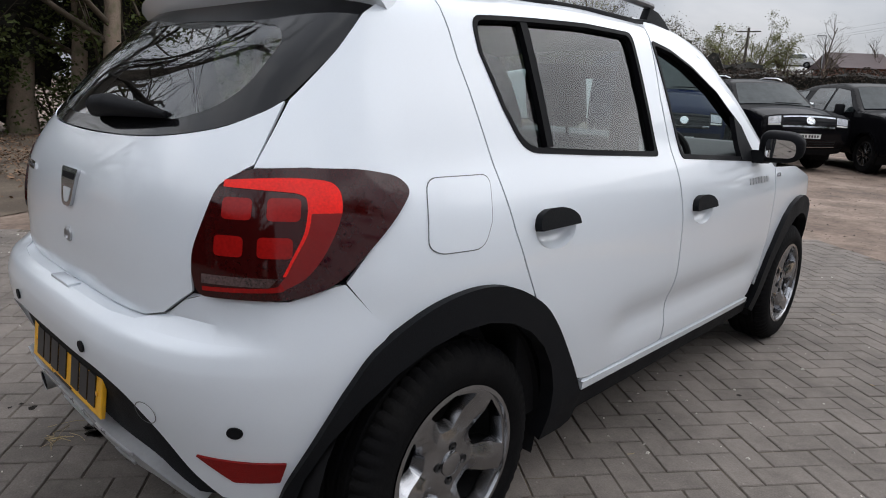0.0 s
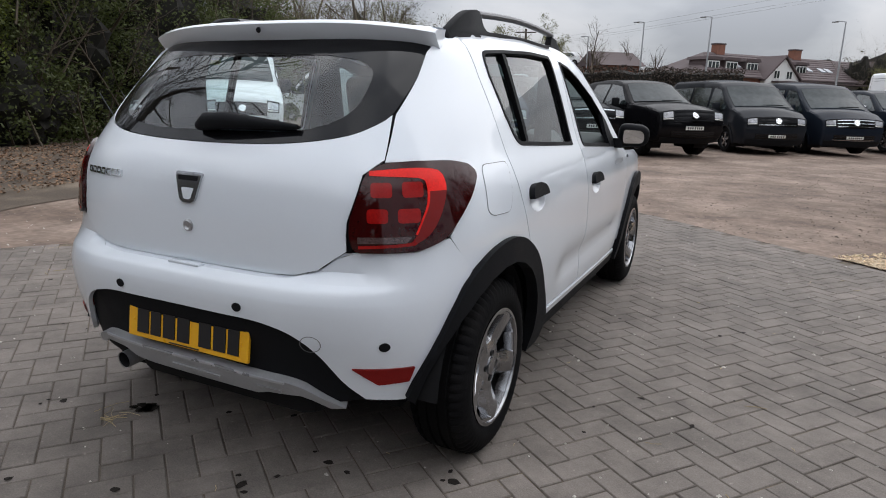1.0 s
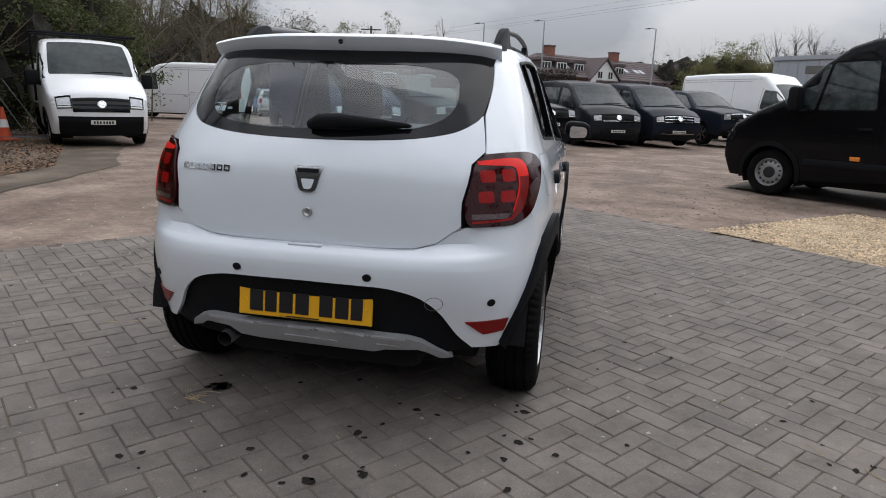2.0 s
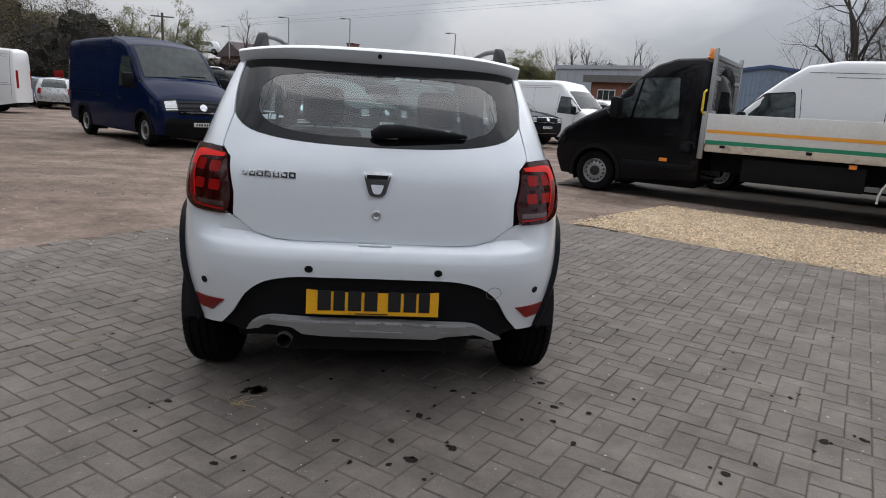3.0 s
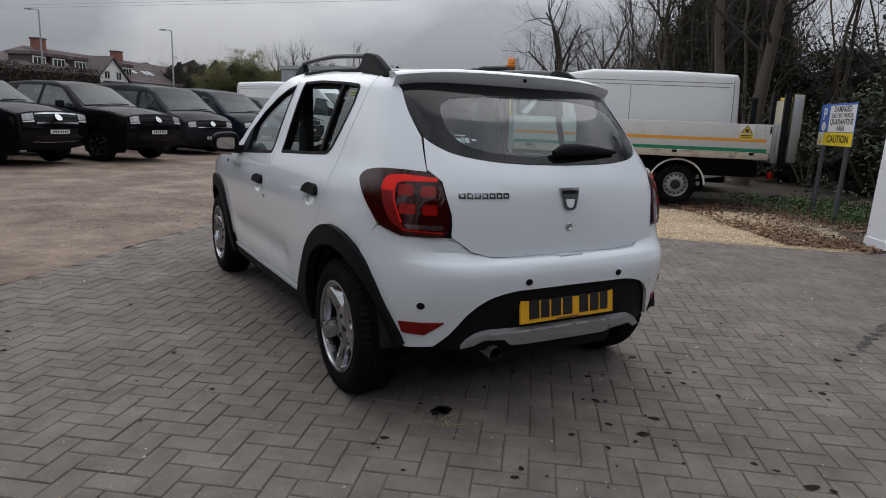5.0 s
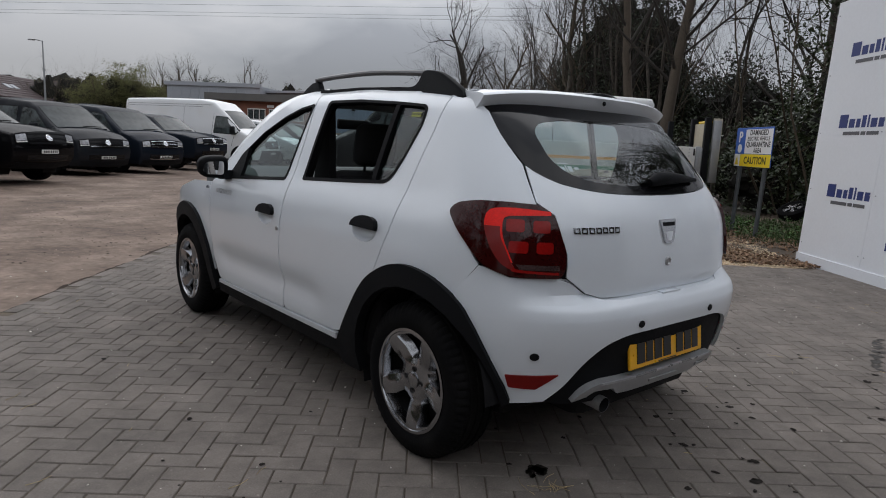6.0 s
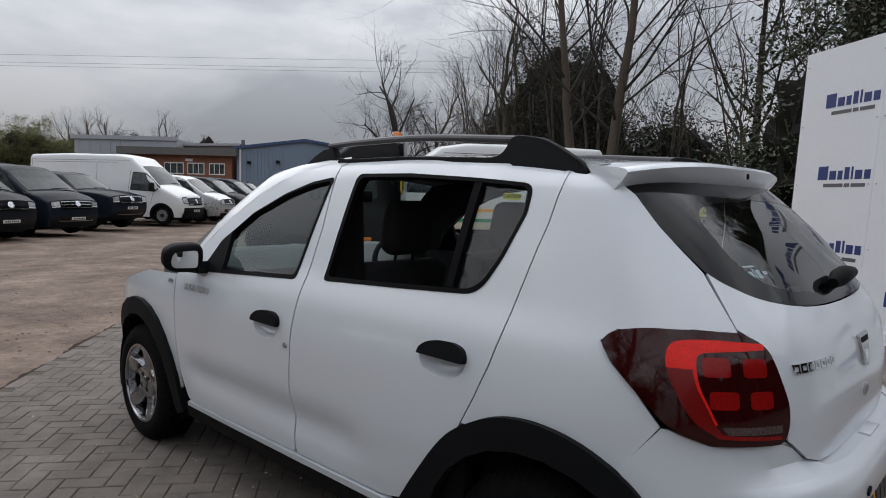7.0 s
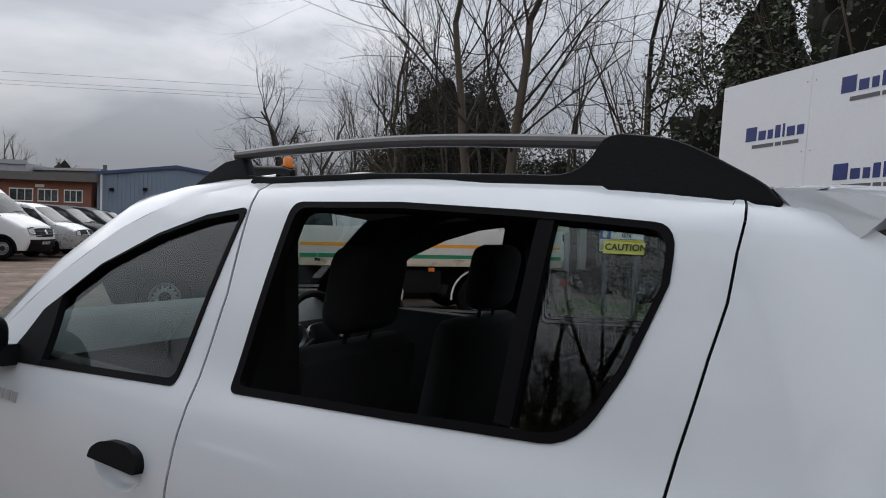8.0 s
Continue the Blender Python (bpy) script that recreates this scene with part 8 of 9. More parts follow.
def thicket(name, label, lumps, material, count, seed, leaf=.09, core=.72, stems=None, category="thicket"):
    """Evergreen growth: lumps (x, y, z, rx, ry, rz) covered in leaves, with gaps and an uneven core painted as dark as
    inner shade.
    """
    ob = thing(name, label, category)
    rnd = random.Random(seed)
    bm = bmesh.new()
    weight = []
    for x, y, z, rx, ry, rz in lumps:
        made = bmesh.ops.create_icosphere(bm, subdivisions=4, radius=1)["verts"]
        for v in made:
            k = core * (1 + .45 * noise.noise((v.co.x * 1.7 + x, v.co.y * 1.7 + y, v.co.z * 1.7 + z)) + .28 * noise.noise((v.co.x * 5 + x, v.co.y * 5, v.co.z * 5)) + .2 * noise.noise((v.co.x * 13 + x, v.co.y * 13, v.co.z * 13)))
            v.co = Vector((x + v.co.x * rx * k, y + v.co.y * ry * k, max(z + v.co.z * rz * k, -.2)))
        weight.append(rx * ry + ry * rz + rx * rz)
    part("inner_shade_hull", bm, SHADE_CORE, ob)["kind"] = "stuff"
    # leaves in clumps, so that the outline stays ragged and gaps remain
    verts, faces = [], []
    size = 45
    for i in rnd.choices(range(len(lumps)), weight, k=count // size):
        x, y, z, rx, ry, rz = lumps[i]
        d = Vector((rnd.gauss(0, 1), rnd.gauss(0, 1), rnd.gauss(0, 1))).normalized()
        k = 1 + .45 * noise.noise((d.x * 1.7 + x, d.y * 1.7 + y, d.z * 1.7 + z)) + .3 * noise.noise((d.x * 6 + x, d.y * 6 + y, d.z * 6 + z))
        k *= rnd.uniform(.74, .98)
        c0 = Vector((x + d.x * rx * k, y + d.y * ry * k, z + d.z * rz * k))
        wide = leaf * rnd.uniform(1.6, 3.6)
        for _ in range(size):
            c = c0 + Vector((rnd.gauss(0, wide), rnd.gauss(0, wide), rnd.gauss(0, wide * .7)))
            if c.z < -.05:
                continue
            s = leaf * rnd.uniform(.45, 1.25)
            m = Matrix.Translation(c) @ pose(0, 0, 0, rnd.uniform(-70, 70), rnd.uniform(-70, 70), rnd.uniform(0, 360)) @ Matrix.Diagonal((s * .8, s, s, 1))
            q = len(verts)
            verts += [tuple(m @ Vector(v)) for v in LEAF4[0]]
            faces.append((q, q + 1, q + 2, q + 3))
    me = bpy.data.meshes.new("leaves")
    me.from_pydata(verts, [], faces)
    me.materials.append(material)
    o = new("leaves", me)
    o.parent = ob
    o["kind"] = "stuff"
    if stems:
        bv, bf, tips = [], [], []
        for _ in range(stems):
            x, y, z, rx, ry, rz = rnd.choice(lumps)
            p = Vector((x + rnd.uniform(-1, 1) * rx, y + rnd.uniform(-1, 1) * ry, max(0, z - rz * .6)))
            grow(bv, bf, p, Vector((rnd.uniform(-.5, .5), rnd.uniform(-.5, .5), 1)), rz * rnd.uniform(.8, 1.6), .03, 2, rnd, 1.0, 0, 4, tips)
        me = bpy.data.meshes.new("undergrowth")
        me.from_pydata(bv, [], bf)
        me.materials.append(TWIG_WARM)
        o = new("undergrowth", me)
        o.parent = ob
        o["kind"] = "stuff"
    return ob


def translucent(m, amount=.5):
    """Leaves pass on a part of the light that falls on their other side."""
    n, l = m.node_tree.nodes, m.node_tree.links
    b = n["Principled BSDF"]
    t, mix = n.new("ShaderNodeBsdfTranslucent"), n.new("ShaderNodeMixShader")
    l.new(b.inputs["Base Color"].links[0].from_socket, t.inputs["Color"])
    mix.inputs[0].default_value = amount
    l.new(b.outputs[0], mix.inputs[1])
    l.new(t.outputs[0], mix.inputs[2])
    l.new(mix.outputs[0], n["Material Output"].inputs["Surface"])


for one, amount in ((FAR_GREEN, .5), (SPRING, .45), (IVY, .3), (HEDGE_GREEN, .3)):
    translucent(one, amount)
BUD_BROWN = mat("copse_buds", (0.085, 0.075, 0.038), 0.9, vary=0.35, scale=0.6, fine=14, island=0.45)
# wood along the left of the yard
thicket("ivy_thicket", "dark ivy-covered thicket along the yard's edge", [(-14.5, -3, 2.0, 2.5, 4, 2.6), (-15.2, 2.0, 2.4, 2.2, 3, 3.2), (-14.2, 5.2, 2.2, 2.0, 2.2, 3.5), (-14.8, 8.6, 2.2, 2.2, 2.6, 3.8), (-15.6, 12.5, 2.5, 2.6, 3, 4.2), (-17, 17, 2.5, 3, 3.5, 4.0), (-13.2, 6.8, .9, 1.3, 1.8, 1.6)], IVY, 150000, 21, .085, core=.60, stems=90)
thicket("spring_bush", "fresh green leafing bush among the ivy", [(-13.2, 5.6, 3.6, 1.5, 1.4, 1.9), (-13.6, 7.4, 4.4, 1.4, 1.5, 1.8), (-14.0, 3.2, 4.0, 1.3, 1.3, 1.2)], SPRING, 24000, 22, .06, core=.45, stems=20)
for i, (x, y, h, r) in enumerate(((-12.4, 4.0, 11, .17), (-14.6, 2.9, 11, .26), (-13.9, 3.9, 10, .19), (-15.5, 6.5, 11, .2), (-14.6, 9.6, 10, .18), (-13.5, -1.5, 11, .25), (-16.5, 13.0, 10, .2), (-15, -6, 11, .22))):
    bare_tree(x, y, 0, h, r, 40 + i, "ivy-clad bare tree at the yard's edge", BARK_PALE, TWIG_WARM, 3, lean=(.4 - .2 * i % 3, .3), leaves=IVY, leaf_count=1200, leaf=.09, group="trees of the left wood")
for i, (x, y, h) in enumerate(((-19, 20, 9), (-22, 24, 9), (-17, 26, 8), (-24, 30, 9), (-27, 36, 10), (-20, 34, 8))):
    bare_tree(x, y, 0, h, .16, 60 + i, "bare tree with a haze of spring buds", BARK, TWIG_WARM, 4, leaves=FAR_GREEN, leaf_count=1500, leaf=.05, group="budding trees")
# wood on the right, behind the vans, the sign and the board
thicket("laurel_thicket", "dense dark evergreen thicket behind the sign", [(14.2, 5.2, .8, 1.8, 1.8, 1.5), (12.6, 2.6, 2.2, 1.8, 2.0, 3.3), (12.2, -.2, 4.3, 2.0, 2.0, 6.2), (12.0, -3.0, 4.5, 2.4, 2.6, 6.6), (11.0, -5.5, 3, 2.5, 3, 4.2), (13.6, -1.5, 4, 2.4, 2.6, 5.6), (15.6, 2.0, 4.2, 1.9, 1.9, 5.6), (15.8, 8.2, .8, 2.2, 2.2, 1.6), (13.4, 3.4, 1.6, 1.5, 1.4, 2.4)], LAUREL, 112000, 31, .085, core=.5, stems=70)
thicket("conifer_mass", "tall dark conifers behind the vans", [(18.4, 12.6, 3.0, 2.2, 2.4, 4.6), (20.4, 15.0, 3.0, 2.2, 2.4, 4.0), (16.9, 10.6, 2.6, 1.7, 1.7, 3.9), (22.5, 18.2, 2.5, 2.2, 2.6, 3.4), (17.9, 8.0, 1.9, 1.9, 2.1, 2.5)], CONIFER, 76000, 32, .09, core=.68, stems=60)
bare_tree(-8.8, -1.2, 0, 15, .3, 86, "tall bare tree with long limbs beside the paving", BARK, TWIG, 5, lean=(1.2, .6), spread=1.25, group="bare trees behind", clear=.30, limb=.6)
bare_tree(13.12, 8.49, -.1, 12.5, .15, 71, "tall bare ash with spreading limbs", ASH_BARK, TWIG, 5, lean=(-.3, .3), spread=.95, group="bare trees of the right wood", clear=.45, limb=.62)
bare_tree(12.71, 7.6, -.1, 12.5, .17, 72, "tall bare ash leaning over the thicket", ASH_BARK, TWIG, 5, lean=(.5, -.3), spread=1.0, group="bare trees of the right wood", clear=.45, limb=.62)
bare_tree(18.3, 21.7, 0, 7.4, .18, 73, "round-crowned bare tree beyond the vans", BARK, TWIG, 5, spread=1.05, stems=2, group="bare trees of the right wood", limb=1.15)
for i, (x, y, h, st) in enumerate(((19.6, 18.6, 7.4, 3), (18.6, 16.6, 8.4, 3), (17.6, 14.9, 9.4, 3), (16.6, 12.6, 9.0, 2), (15.6, 11.0, 9.5, 2), (15.0, 9.4, 9.0, 2), (14.6, 6.6, 8.0, 2))):
    bare_tree(x, y, 0, h, .06, 170 + i, "slender many-stemmed bare tree at the wood's edge", BARK, TWIG, 4, spread=.6, stems=st, group="bare trees of the right wood", clear=.12, limb=.7)
bare_tree(22.0, 22.5, 0, 7.5, .16, 74, "bare tree beside the conifers", BARK, TWIG_WARM, 4, group="bare trees of the right wood")
bare_tree(17.0, 13.8, 0, 9.0, .14, 75, "slender bare tree among the conifers", BARK, TWIG_WARM, 4, stems=2, group="bare trees of the right wood")
bare_tree(15.5, 4.8, 0, 10.0, .13, 76, "bare tree rising from the evergreen thicket", BARK, TWIG, 4, group="bare trees of the right wood")
# trees behind the viewer, mirrored in the glass and the paint; the unseen thicket is added to dim the light
thicket("rear_shade_thicket", "unseen dark thicket added at the back of the yard to dim the light", [(-9, -11, 2.2, 3.5, 2.2, 3.6), (-3, -12.5, 2.4, 3.8, 2.2, 4.0), (3.5, -12, 2.2, 3.8, 2.2, 3.8), (9, -9.5, 2.6, 3.2, 2.6, 4.0)], IVY, 7000, 33, .16, core=.9)
for i, (x, y, h) in enumerate(((-6, -10.5, 12), (-.5, -10.5, 13), (4.5, -10.0, 12), (-11, -8, 12))):
    bare_tree(x, y, 0, h, .24, 80 + i, "tall bare tree at the back of the yard", BARK, TWIG, 3, lean=(0, 1.6), spread=1.1, group="bare trees behind", clear=.3)
# far trees beyond the bank
scrub = [(*polar(0, -3, az, 50 + 2 * math.sin(az)), 1.8, 2.6, 2.6, 2.9 + .5 * math.sin(az * 1.9)) for az in range(-48, -16, 2)]
thicket("winter_scrub", "dark brown winter scrub on the bank", scrub, HEDGE_BROWN, 100000, 141, .10, core=.78, stems=90)
hill = [(*polar(0, -3, az, 58), 3.4, 3.2, 3.2, (4.6 if az < -28 else 3.0) + .8 * math.sin(az * 1.3)) for az in range(-47, -21, 3)]
for i, (az, dist, el) in enumerate(((-45, 50, 8.0), (-42, 54, 7.6), (-39, 52, 7.8), (-36.5, 56, 7.0), (-34, 54, 7.5), (-31.5, 57, 7.0), (-29, 55, 7.4), (-26.5, 58, 6.6), (-24, 60, 6.0))):
    x, y = polar(.2, -3.0, az, dist)
    bare_tree(x, y, 1.4, dist * math.tan(radians(el)), .15, 190 + i, "dark bare tree on the hillside behind the yard", BARK, TWIG_WARM, 4, spread=.8, stems=2, leaves=BUD_BROWN, leaf_count=1600, leaf=.07, group="hillside trees", clear=.15)
thicket("budding_copse", "brown copse in first leaf above the bank", hill, BUD_BROWN, 80000, 142, .12, core=.72, stems=90)
x, y = polar(.2, -3.05, -11.6, 45)
bare_tree(x, y, 1.8, 4.3, .09, 91, "weeping bare birch on the bank", BARK_PALE, TWIG_WARM, 4, droop=1.4, group="far trees", clear=.45)
for i, (az, dist, el, mt, n) in enumerate(((-19.6, 70, 6.2, FAR_GREEN, 5000), (-18.2, 66, 5.6, FAR_GREEN, 4500), (-16.2, 72, 6.0, FAR_GREEN, 6000), (-14.6, 72, 5.2, FAR_GREEN, 5000), (-22.5, 60, 5.6, None, 0), (-26, 64, 6.0, FAR_GREEN, 3000), (-30, 60, 6.4, FAR_GREEN, 2500), (-33.5, 58, 6.4, None, 0), (16.5, 80, 5.4, None, 0), (18.0, 82, 5.6, None, 0), (22.0, 84, 5.9, None, 0), (15.2, 80, 5.0, None, 0), (-9.0, 78, 4.8, None, 0), (-6.9, 82, 4.2, None, 0), (-36, 48, 7, FAR_GREEN, 2500), (-40, 44, 7.4, FAR_GREEN, 2500))):
    x, y = polar(-.8, -2.5, az, dist)
    bare_tree(x, y, 1.2, dist * math.tan(radians(el)), .16, 100 + i, "far tree in early spring beyond the bank", BARK, TWIG_WARM, 3 if mt else 4, spread=.8 if mt else .6, leaves=mt, leaf_count=int(n * 1.5), leaf=.07, group="far trees", stems=1 if mt else 2, clear=.15)
willow = [(*polar(-.8, -2.5, az, 74), z, 2.3, 2.3, r) for az, z, r in ((10.3, 3.6, 2.2), (11.7, 4.4, 2.9), (13.2, 4.4, 2.9), (14.6, 3.6, 2.2))]
thicket("goat_willow", "olive green leafing willow bush beside the hall", willow, FAR_GREEN, 50000, 143, .11, core=.5, stems=40)
hall_wood = [(*polar(-.8, -2.5, az, 84), 2.9, 2.8, 2.8, 4.3 + .5 * math.sin(az * 2.1)) for az in (7.5, 9, 10.5, 12, 13.5, 15, 16.5, 18, 19.5, 21, 23, 25)]
thicket("bare_copse", "brown bare copse behind the grey hall", hall_wood, BUD_BROWN, 52000, 144, .11, core=.72, stems=120)
for i, (az, dist, el) in enumerate(((19.2, 78, 4.9), (20.4, 78, 4.9))):
    x, y = polar(-1.6, -2.4, az, dist)
    h = dist * math.tan(radians(el))
    thicket("far_conifer", "small dark conifer beyond the grey hall", [(x, y, h * .45, 1.1, 1.1, h * .45), (x, y, h * .8, .6, .6, h * .28)], CONIFER, 9000, 130 + i, .11, core=.6, category="tree")
far_lumps = [(*polar(-.8, -2.5, az, 90), 2.5, 5.5, 5.5, 3.2 + .9 * math.sin(az * 1.7)) for az in range(-60, 70, 4)]
thicket("far_woodland", "far belt of brown winter woodland", far_lumps, TWIG_WARM, 44000, 140, .13, core=.95)

# ---- stains and litter on the paving ----
OIL = mat("oil_stain", (0.020, 0.017, 0.015), 0.9, vary=0.4, scale=30, fine=200, spec=0.08)
SKID = mat("tyre_mark", (0.045, 0.040, 0.036), 0.8, vary=0.5, scale=14, fine=200)
JOINT_DIRT = mat("joint_dirt", (0.055, 0.042, 0.034), 0.95, vary=0.5, scale=9, fine=80, spec=0.05)
CHIP = mat("pale_chip", (0.48, 0.45, 0.40), 0.9, vary=0.3, fine=120, island=0.35)
STRAW = mat("dry_straw", (0.42, 0.33, 0.18), 0.9, vary=0.3, island=0.3)


def blot(verts, faces, x, y, r, rnd):
    k, n = len(verts), 11
    turn, long_ = rnd.uniform(0, 6), rnd.uniform(1.0, 1.7)
    for j in range(n):
        a = 2 * math.pi * j / n
        q = r * rnd.uniform(.65, 1.15)
        dx, dy = q * long_ * math.cos(a), q * math.sin(a)
        px, py = x + dx * math.cos(turn) - dy * math.sin(turn), y + dx * math.sin(turn) + dy * math.cos(turn)
        verts.append((px, py, ground_z(px, py) + .0028))
    faces.append(tuple(range(k, k + n)))


def flat_stuff(name, verts, faces, material, label, category):
    me = bpy.data.meshes.new(name)
    me.from_pydata(verts, [], faces)
    me.materials.append(material)
    return tagged(new(name, me), label, category, kind="stuff")


def paving_marks():
    rnd = random.Random(17)
    spots = [(-.51, -.39, .026), (-.83, -.52, .022), (-.18, -.27, .016), (.21, -.62, .026), (.38, -.38, .02), (.28, -.53, .014), (.81, -.28, .026), (.81, -.53, .024), (.77, -.66, .018), (.95, -.58, .02), (.09, -.83, .02), (-.12, -.83, .02), (.16, -.96, .026), (.32, -.88, .024), (-.53, -.99, .018), (.2, -1.09, .014), (-.06, -.98, .014), (2.87, .49, .02), (1.88, -.81, .026), (2.07, -.79, .022), (1.32, -1.05, .024), (.37, -1.33, .02), (1.52, -1.38, .034), (.41, -1.53, .03), (-.47, -.95, .018), (2.0, -.4, .018), (.47, -.4, .016)]
    verts, faces = [], []
    for x, y, r in spots:
        blot(verts, faces, x, y, r * .72, rnd)
        for _ in range(2 if r > .02 else 0):
            blot(verts, faces, x + rnd.gauss(0, .05), y + rnd.gauss(0, .05), r * .35, rnd)
    for _ in range(9):
        blot(verts, faces, -.5 + rnd.gauss(0, .035), -.4 + rnd.gauss(0, .03), rnd.uniform(.012, .026), rnd)
    for _ in range(110):
        blot(verts, faces, rnd.uniform(-3.5, 4.0), rnd.uniform(-2.2, 2.0), rnd.uniform(.004, .013), rnd)
    flat_stuff("oil_stains", verts, faces, OIL, "small dark oil drips on the block paving", "stain")
    verts, faces = [], []
    for k in range(46):
        f = rnd.random()
        blot(verts, faces, 2.22 + .85 * f + rnd.gauss(0, .02), -.76 + .24 * f + rnd.gauss(0, .018), rnd.uniform(.008, .026), rnd)
    flat_stuff("tyre_mark", verts, faces, SKID, "dark broken tyre mark on the paving", "stain")
    verts, faces = [], []
    for _ in range(1500):
        x, y, s = rnd.uniform(-5.5, 6), rnd.uniform(-3.2, 4.5), rnd.choice((.002, .0025, .003, .003, .004, .006))
        m = Matrix.Translation((x, y, ground_z(x, y) + .001)) @ pose(0, 0, 0, 0, 0, rnd.uniform(0, 360)) @ Matrix.Diagonal((s * rnd.uniform(.8, 1.6), s, s, 1))
        k = len(verts)
        verts += [tuple(m @ Vector(v)) for v in ((-1, -1, 0), (1, -.8, 0), (1.1, .9, 0), (-.9, 1, 0), (0, .1, 1.2))]
        faces += [(k, k + 1, k + 4), (k + 1, k + 2, k + 4), (k + 2, k + 3, k + 4), (k + 3, k, k + 4)]
    flat_stuff("stone_chips", verts, faces, CHIP, "pale stone chips scattered on the paving", "gravel")
    verts, faces = [], []
    for n in range(130):
        x, y = (rnd.uniform(-4.5, 5), rnd.uniform(-2.6, 3.5)) if n > 14 else (-.55 + rnd.gauss(0, .05), -.52 + rnd.gauss(0, .03))
        a, l, w = rnd.uniform(0, 6.3), rnd.uniform(.008, .05), rnd.uniform(.0006, .0014)
        k = len(verts)
        for t in (-1, 0, 1):
            px, py = x + math.cos(a) * l * t + math.sin(a) * (l * .2 * t * t), y + math.sin(a) * l * t - math.cos(a) * (l * .2 * t * t)
            z = ground_z(px, py) + .002
            verts += [(px - math.sin(a) * w, py + math.cos(a) * w, z), (px, py, z + w * 1.8), (px + math.sin(a) * w, py - math.cos(a) * w, z)]
        for q in (0, 3):
            faces += [(k + q, k + q + 1, k + q + 4, k + q + 3), (k + q + 1, k + q + 2, k + q + 5, k + q + 4)]
    flat_stuff("dry_stalks", verts, faces, STRAW, "dry straw and twigs scattered on the paving", "litter")



def yard_marks():
    """Grit and small stones on the yard, off the paving."""
    rnd = random.Random(23)

    def off_paving(x, y):
        d = Vector((x, y)) - CORNER
        return d.dot(ACROSS) < -.05 or d.dot(ALONG) < -.05

    verts, faces = [], []
    for _ in range(7500):
        x, y = rnd.uniform(-10, 7), 5 + 15 * rnd.random() ** 1.6
        if not off_paving(x, y):
            continue
        s = rnd.choice((.005, .006, .007, .009, .013))
        m = Matrix.Translation((x, y, ground_z(x, y) - .017)) @ pose(0, 0, 0, 0, 0, rnd.uniform(0, 360)) @ Matrix.Diagonal((s * rnd.uniform(.8, 1.6), s, s, 1))
        k = len(verts)
        verts += [tuple(m @ Vector(v)) for v in ((-1, -1, 0), (1, -.8, 0), (1.1, .9, 0), (-.9, 1, 0), (0, .1, .9))]
        faces += [(k, k + 1, k + 4), (k + 1, k + 2, k + 4), (k + 2, k + 3, k + 4), (k + 3, k, k + 4)]
    flat_stuff("yard_grit", verts, faces, GRIT, "loose brown and grey grit on the yard", "gravel")


GRIT = mat("yard_grit", (0.20, 0.155, 0.125), 0.9, vary=0.3, fine=60, island=0.6)
paving_marks()
yard_marks()

def paving_edge():
    """The open dirt-filled joint where the blocks meet the worn tarmac."""
    rnd = random.Random(61)
    verts, faces = [], []
    for way, out, length in ((ACROSS, -ALONG, 10.5), (ALONG, -ACROSS, 12.9)):
        n = int(length / .06)
        k = len(verts)
        for i in range(n + 1):
            w = .042 + .045 * noise.noise((i * .11, out.x * 5, 2)) + rnd.uniform(-.012, .016)
            for q in (-.006, w):
                p = CORNER + way * (length * i / n) + out * q
                verts.append((p.x, p.y, ground_z(p.x, p.y) - .0135))
        faces += [(k + 2 * i, k + 2 * i + 1, k + 2 * i + 3, k + 2 * i + 2) for i in range(n)]
    flat_stuff("edge_joint", verts, faces, JOINT_DIRT, "dark dirt-filled joint along the paving's edge", "joint")


paving_edge()

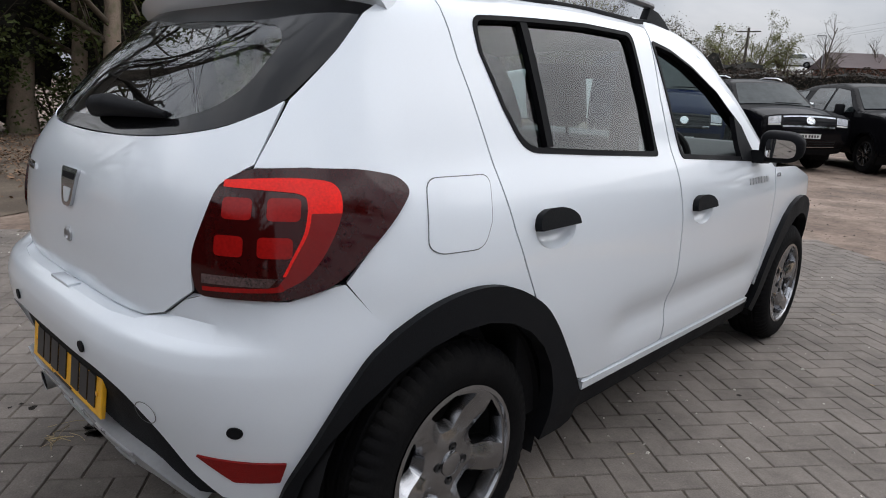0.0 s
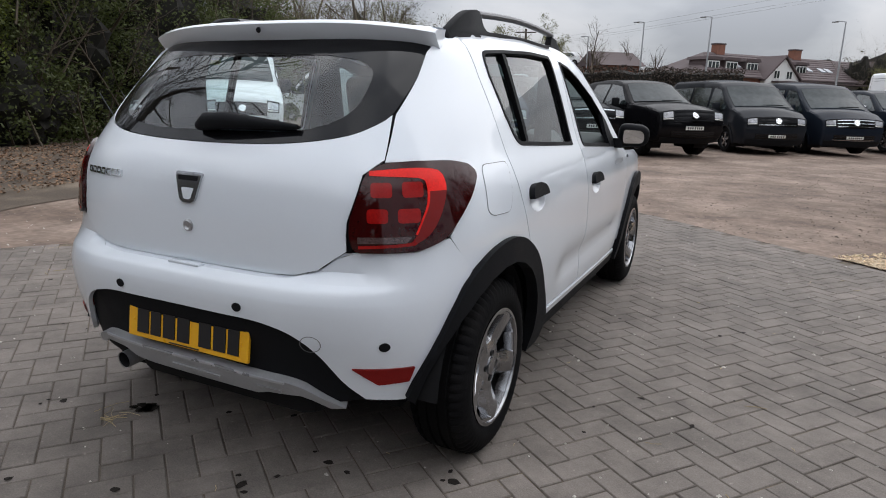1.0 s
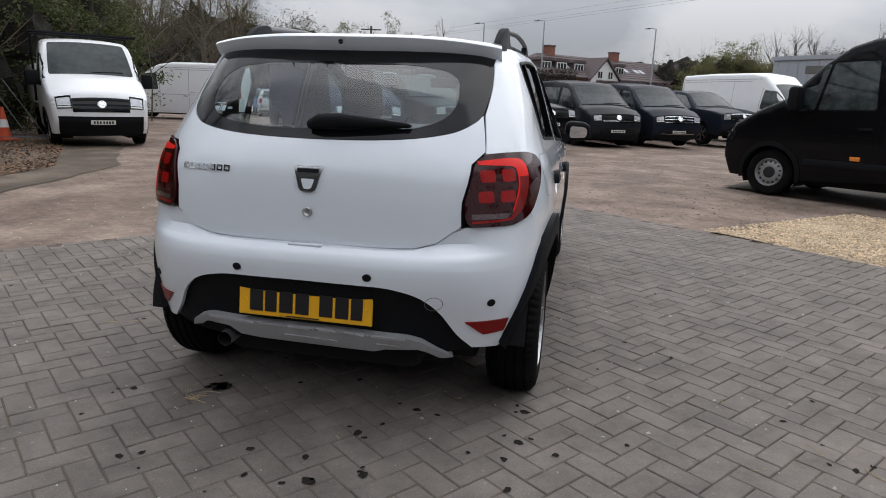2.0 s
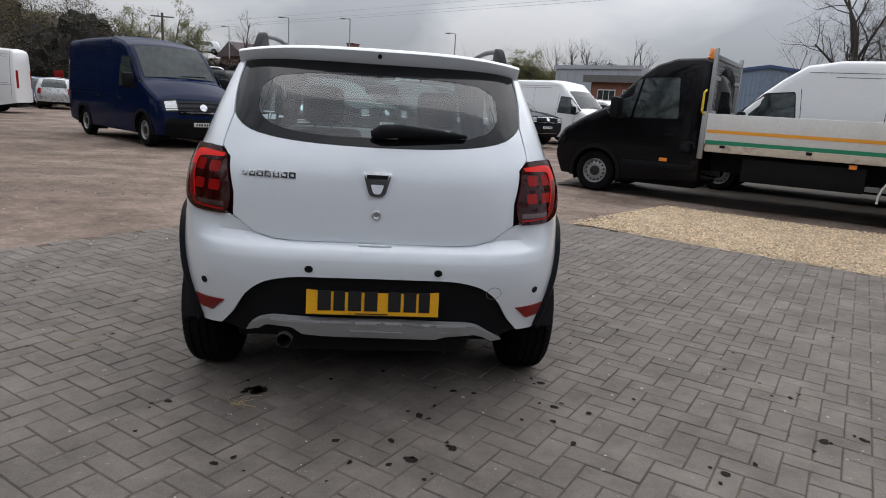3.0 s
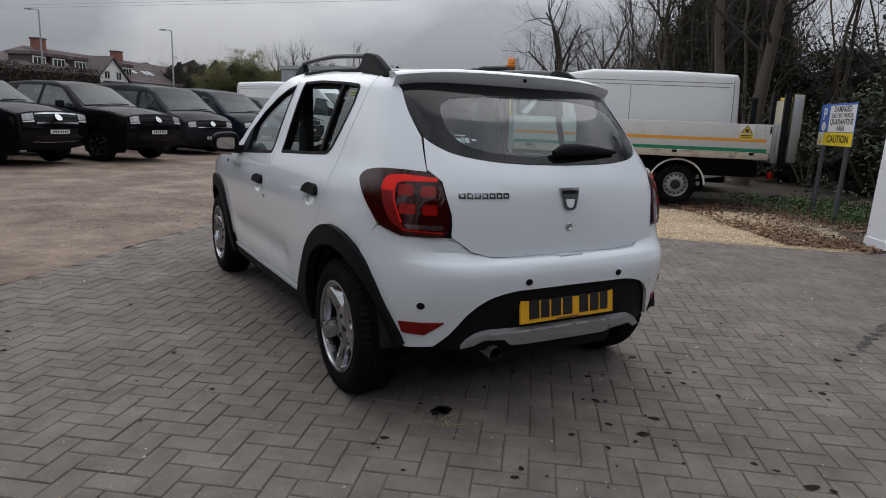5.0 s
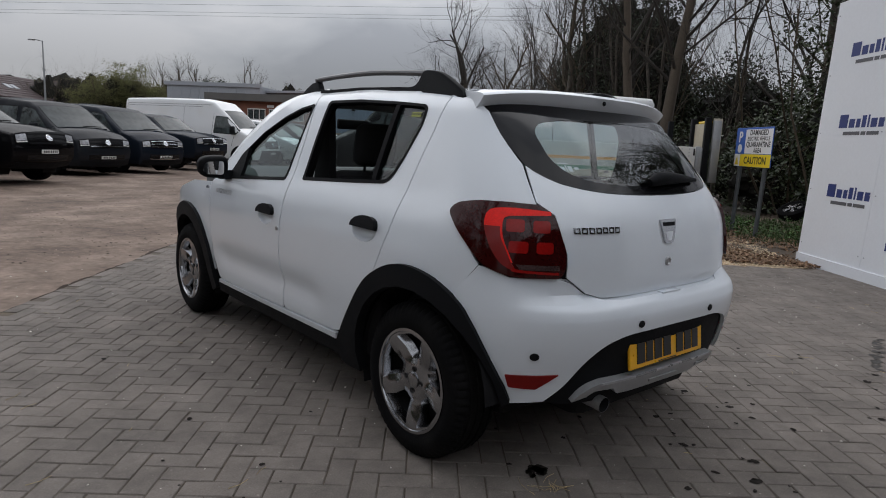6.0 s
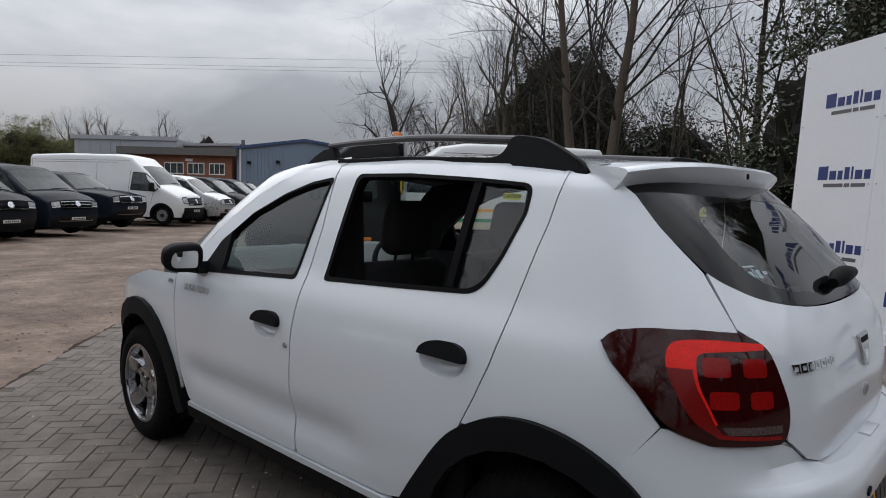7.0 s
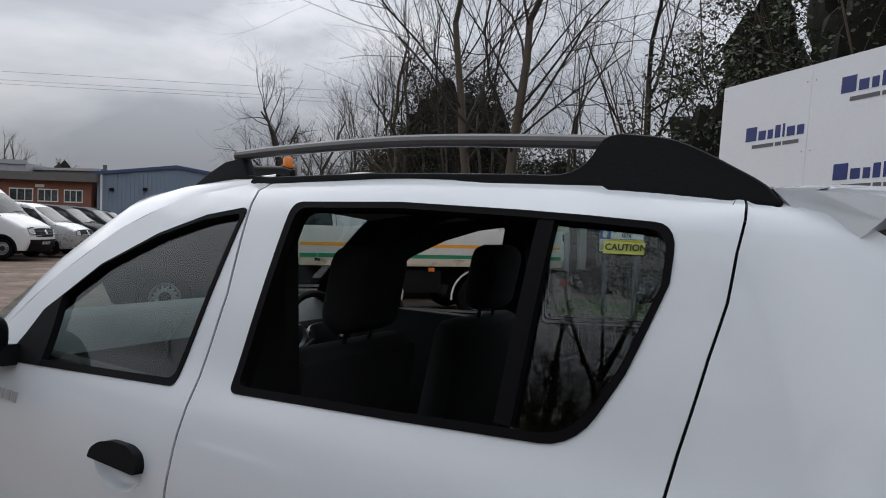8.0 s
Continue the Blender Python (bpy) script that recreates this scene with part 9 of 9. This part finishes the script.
# ---- block paving in a right-angled herringbone ----
def paving():
    bed = thing("pavement", "grey concrete block paving laid in herringbone", "pavement", kind="structure")
    U, V = 13.0, 7.55
    rows = []
    for i in range(14):
        rows.append([(p.x, p.y, ground_z(p.x, p.y) - 0.005) for p in [CORNER + ALONG * (U * i / 13) + ACROSS * (V + 3.0) * (j / 12) for j in range(13)]])
    part("joint_bed", grid_sheet(rows), JOINT, bed)
    me = {}
    rest = []
    L, Wd, g = .2, .1, .0045
    count = 0
    for i in range(-2, int(U / Wd) + 3):
        for j in range(-2, int((V + 3.0) / Wd) + 3):
            k = (i - j) % 4
            if k == 0:
                u0, v0, du, dv = i * Wd, j * Wd, L, Wd
            elif k == 3:
                u0, v0, du, dv = i * Wd, j * Wd, Wd, L
            else:
                continue
            if u0 < 0 or v0 < 0 or u0 + du > U or v0 + dv > V + 3.0:
                continue
            c = CORNER + ALONG * (u0 + du / 2) + ACROSS * (v0 + dv / 2)
            rest.append((c, du > dv))
    rest.sort(key=lambda r: (r[0] - Vector((-0.4, -1.9))).length)
    ang = math.degrees(math.atan2(ALONG.y, ALONG.x))
    def block(bm, m):
        hx, hy, b = L / 2 - g / 2, Wd / 2 - g / 2, .0035
        low = [bm.verts.new(m @ Vector((x, y, -.03))) for x, y in ((-hx, -hy), (hx, -hy), (hx, hy), (-hx, hy))]
        mid = [bm.verts.new(m @ Vector((x, y, -b))) for x, y in ((-hx, -hy), (hx, -hy), (hx, hy), (-hx, hy))]
        top = [bm.verts.new(m @ Vector((x, y, 0))) for x, y in ((-hx + b, -hy + b), (hx - b, -hy + b), (hx - b, hy - b), (-hx + b, hy - b))]
        for a, c in ((low, mid), (mid, top)):
            for q in range(4):
                bm.faces.new((a[q], a[(q + 1) % 4], c[(q + 1) % 4], c[q]))
        bm.faces.new(top)
    bm = bmesh.new()
    block(bm, Matrix.Identity(4))
    shared = bpy.data.meshes.new("paving_block")
    bm.to_mesh(shared)
    bm.free()
    shared.materials.append(BLOCKS)
    rnd = random.Random(5)
    verts, faces = [], []
    for n, (c, along) in enumerate(rest):
        m = Matrix.Translation((c.x, c.y, ground_z(c.x, c.y) + rnd.uniform(-.0015, .0015))) @ pose(0, 0, 0, rnd.uniform(-.5, .5), rnd.uniform(-.4, .4), ang + (0 if along else 90) + rnd.uniform(-.35, .35))
        if n < 300:
            ob = new("paving_block", shared)
            ob.parent = bed
            ob.matrix_basis = m
        else:
            k = len(verts)
            verts += [m @ v.co for v in shared.vertices]
            faces += [[k + i for i in f.vertices] for f in shared.polygons]
    big = bpy.data.meshes.new("paving_blocks")
    big.from_pydata([tuple(v) for v in verts], [], faces)
    big.materials.append(BLOCKS)
    ob = new("paving_blocks", big)
    ob.parent = bed
    ob["kind"] = "stuff"


paving()
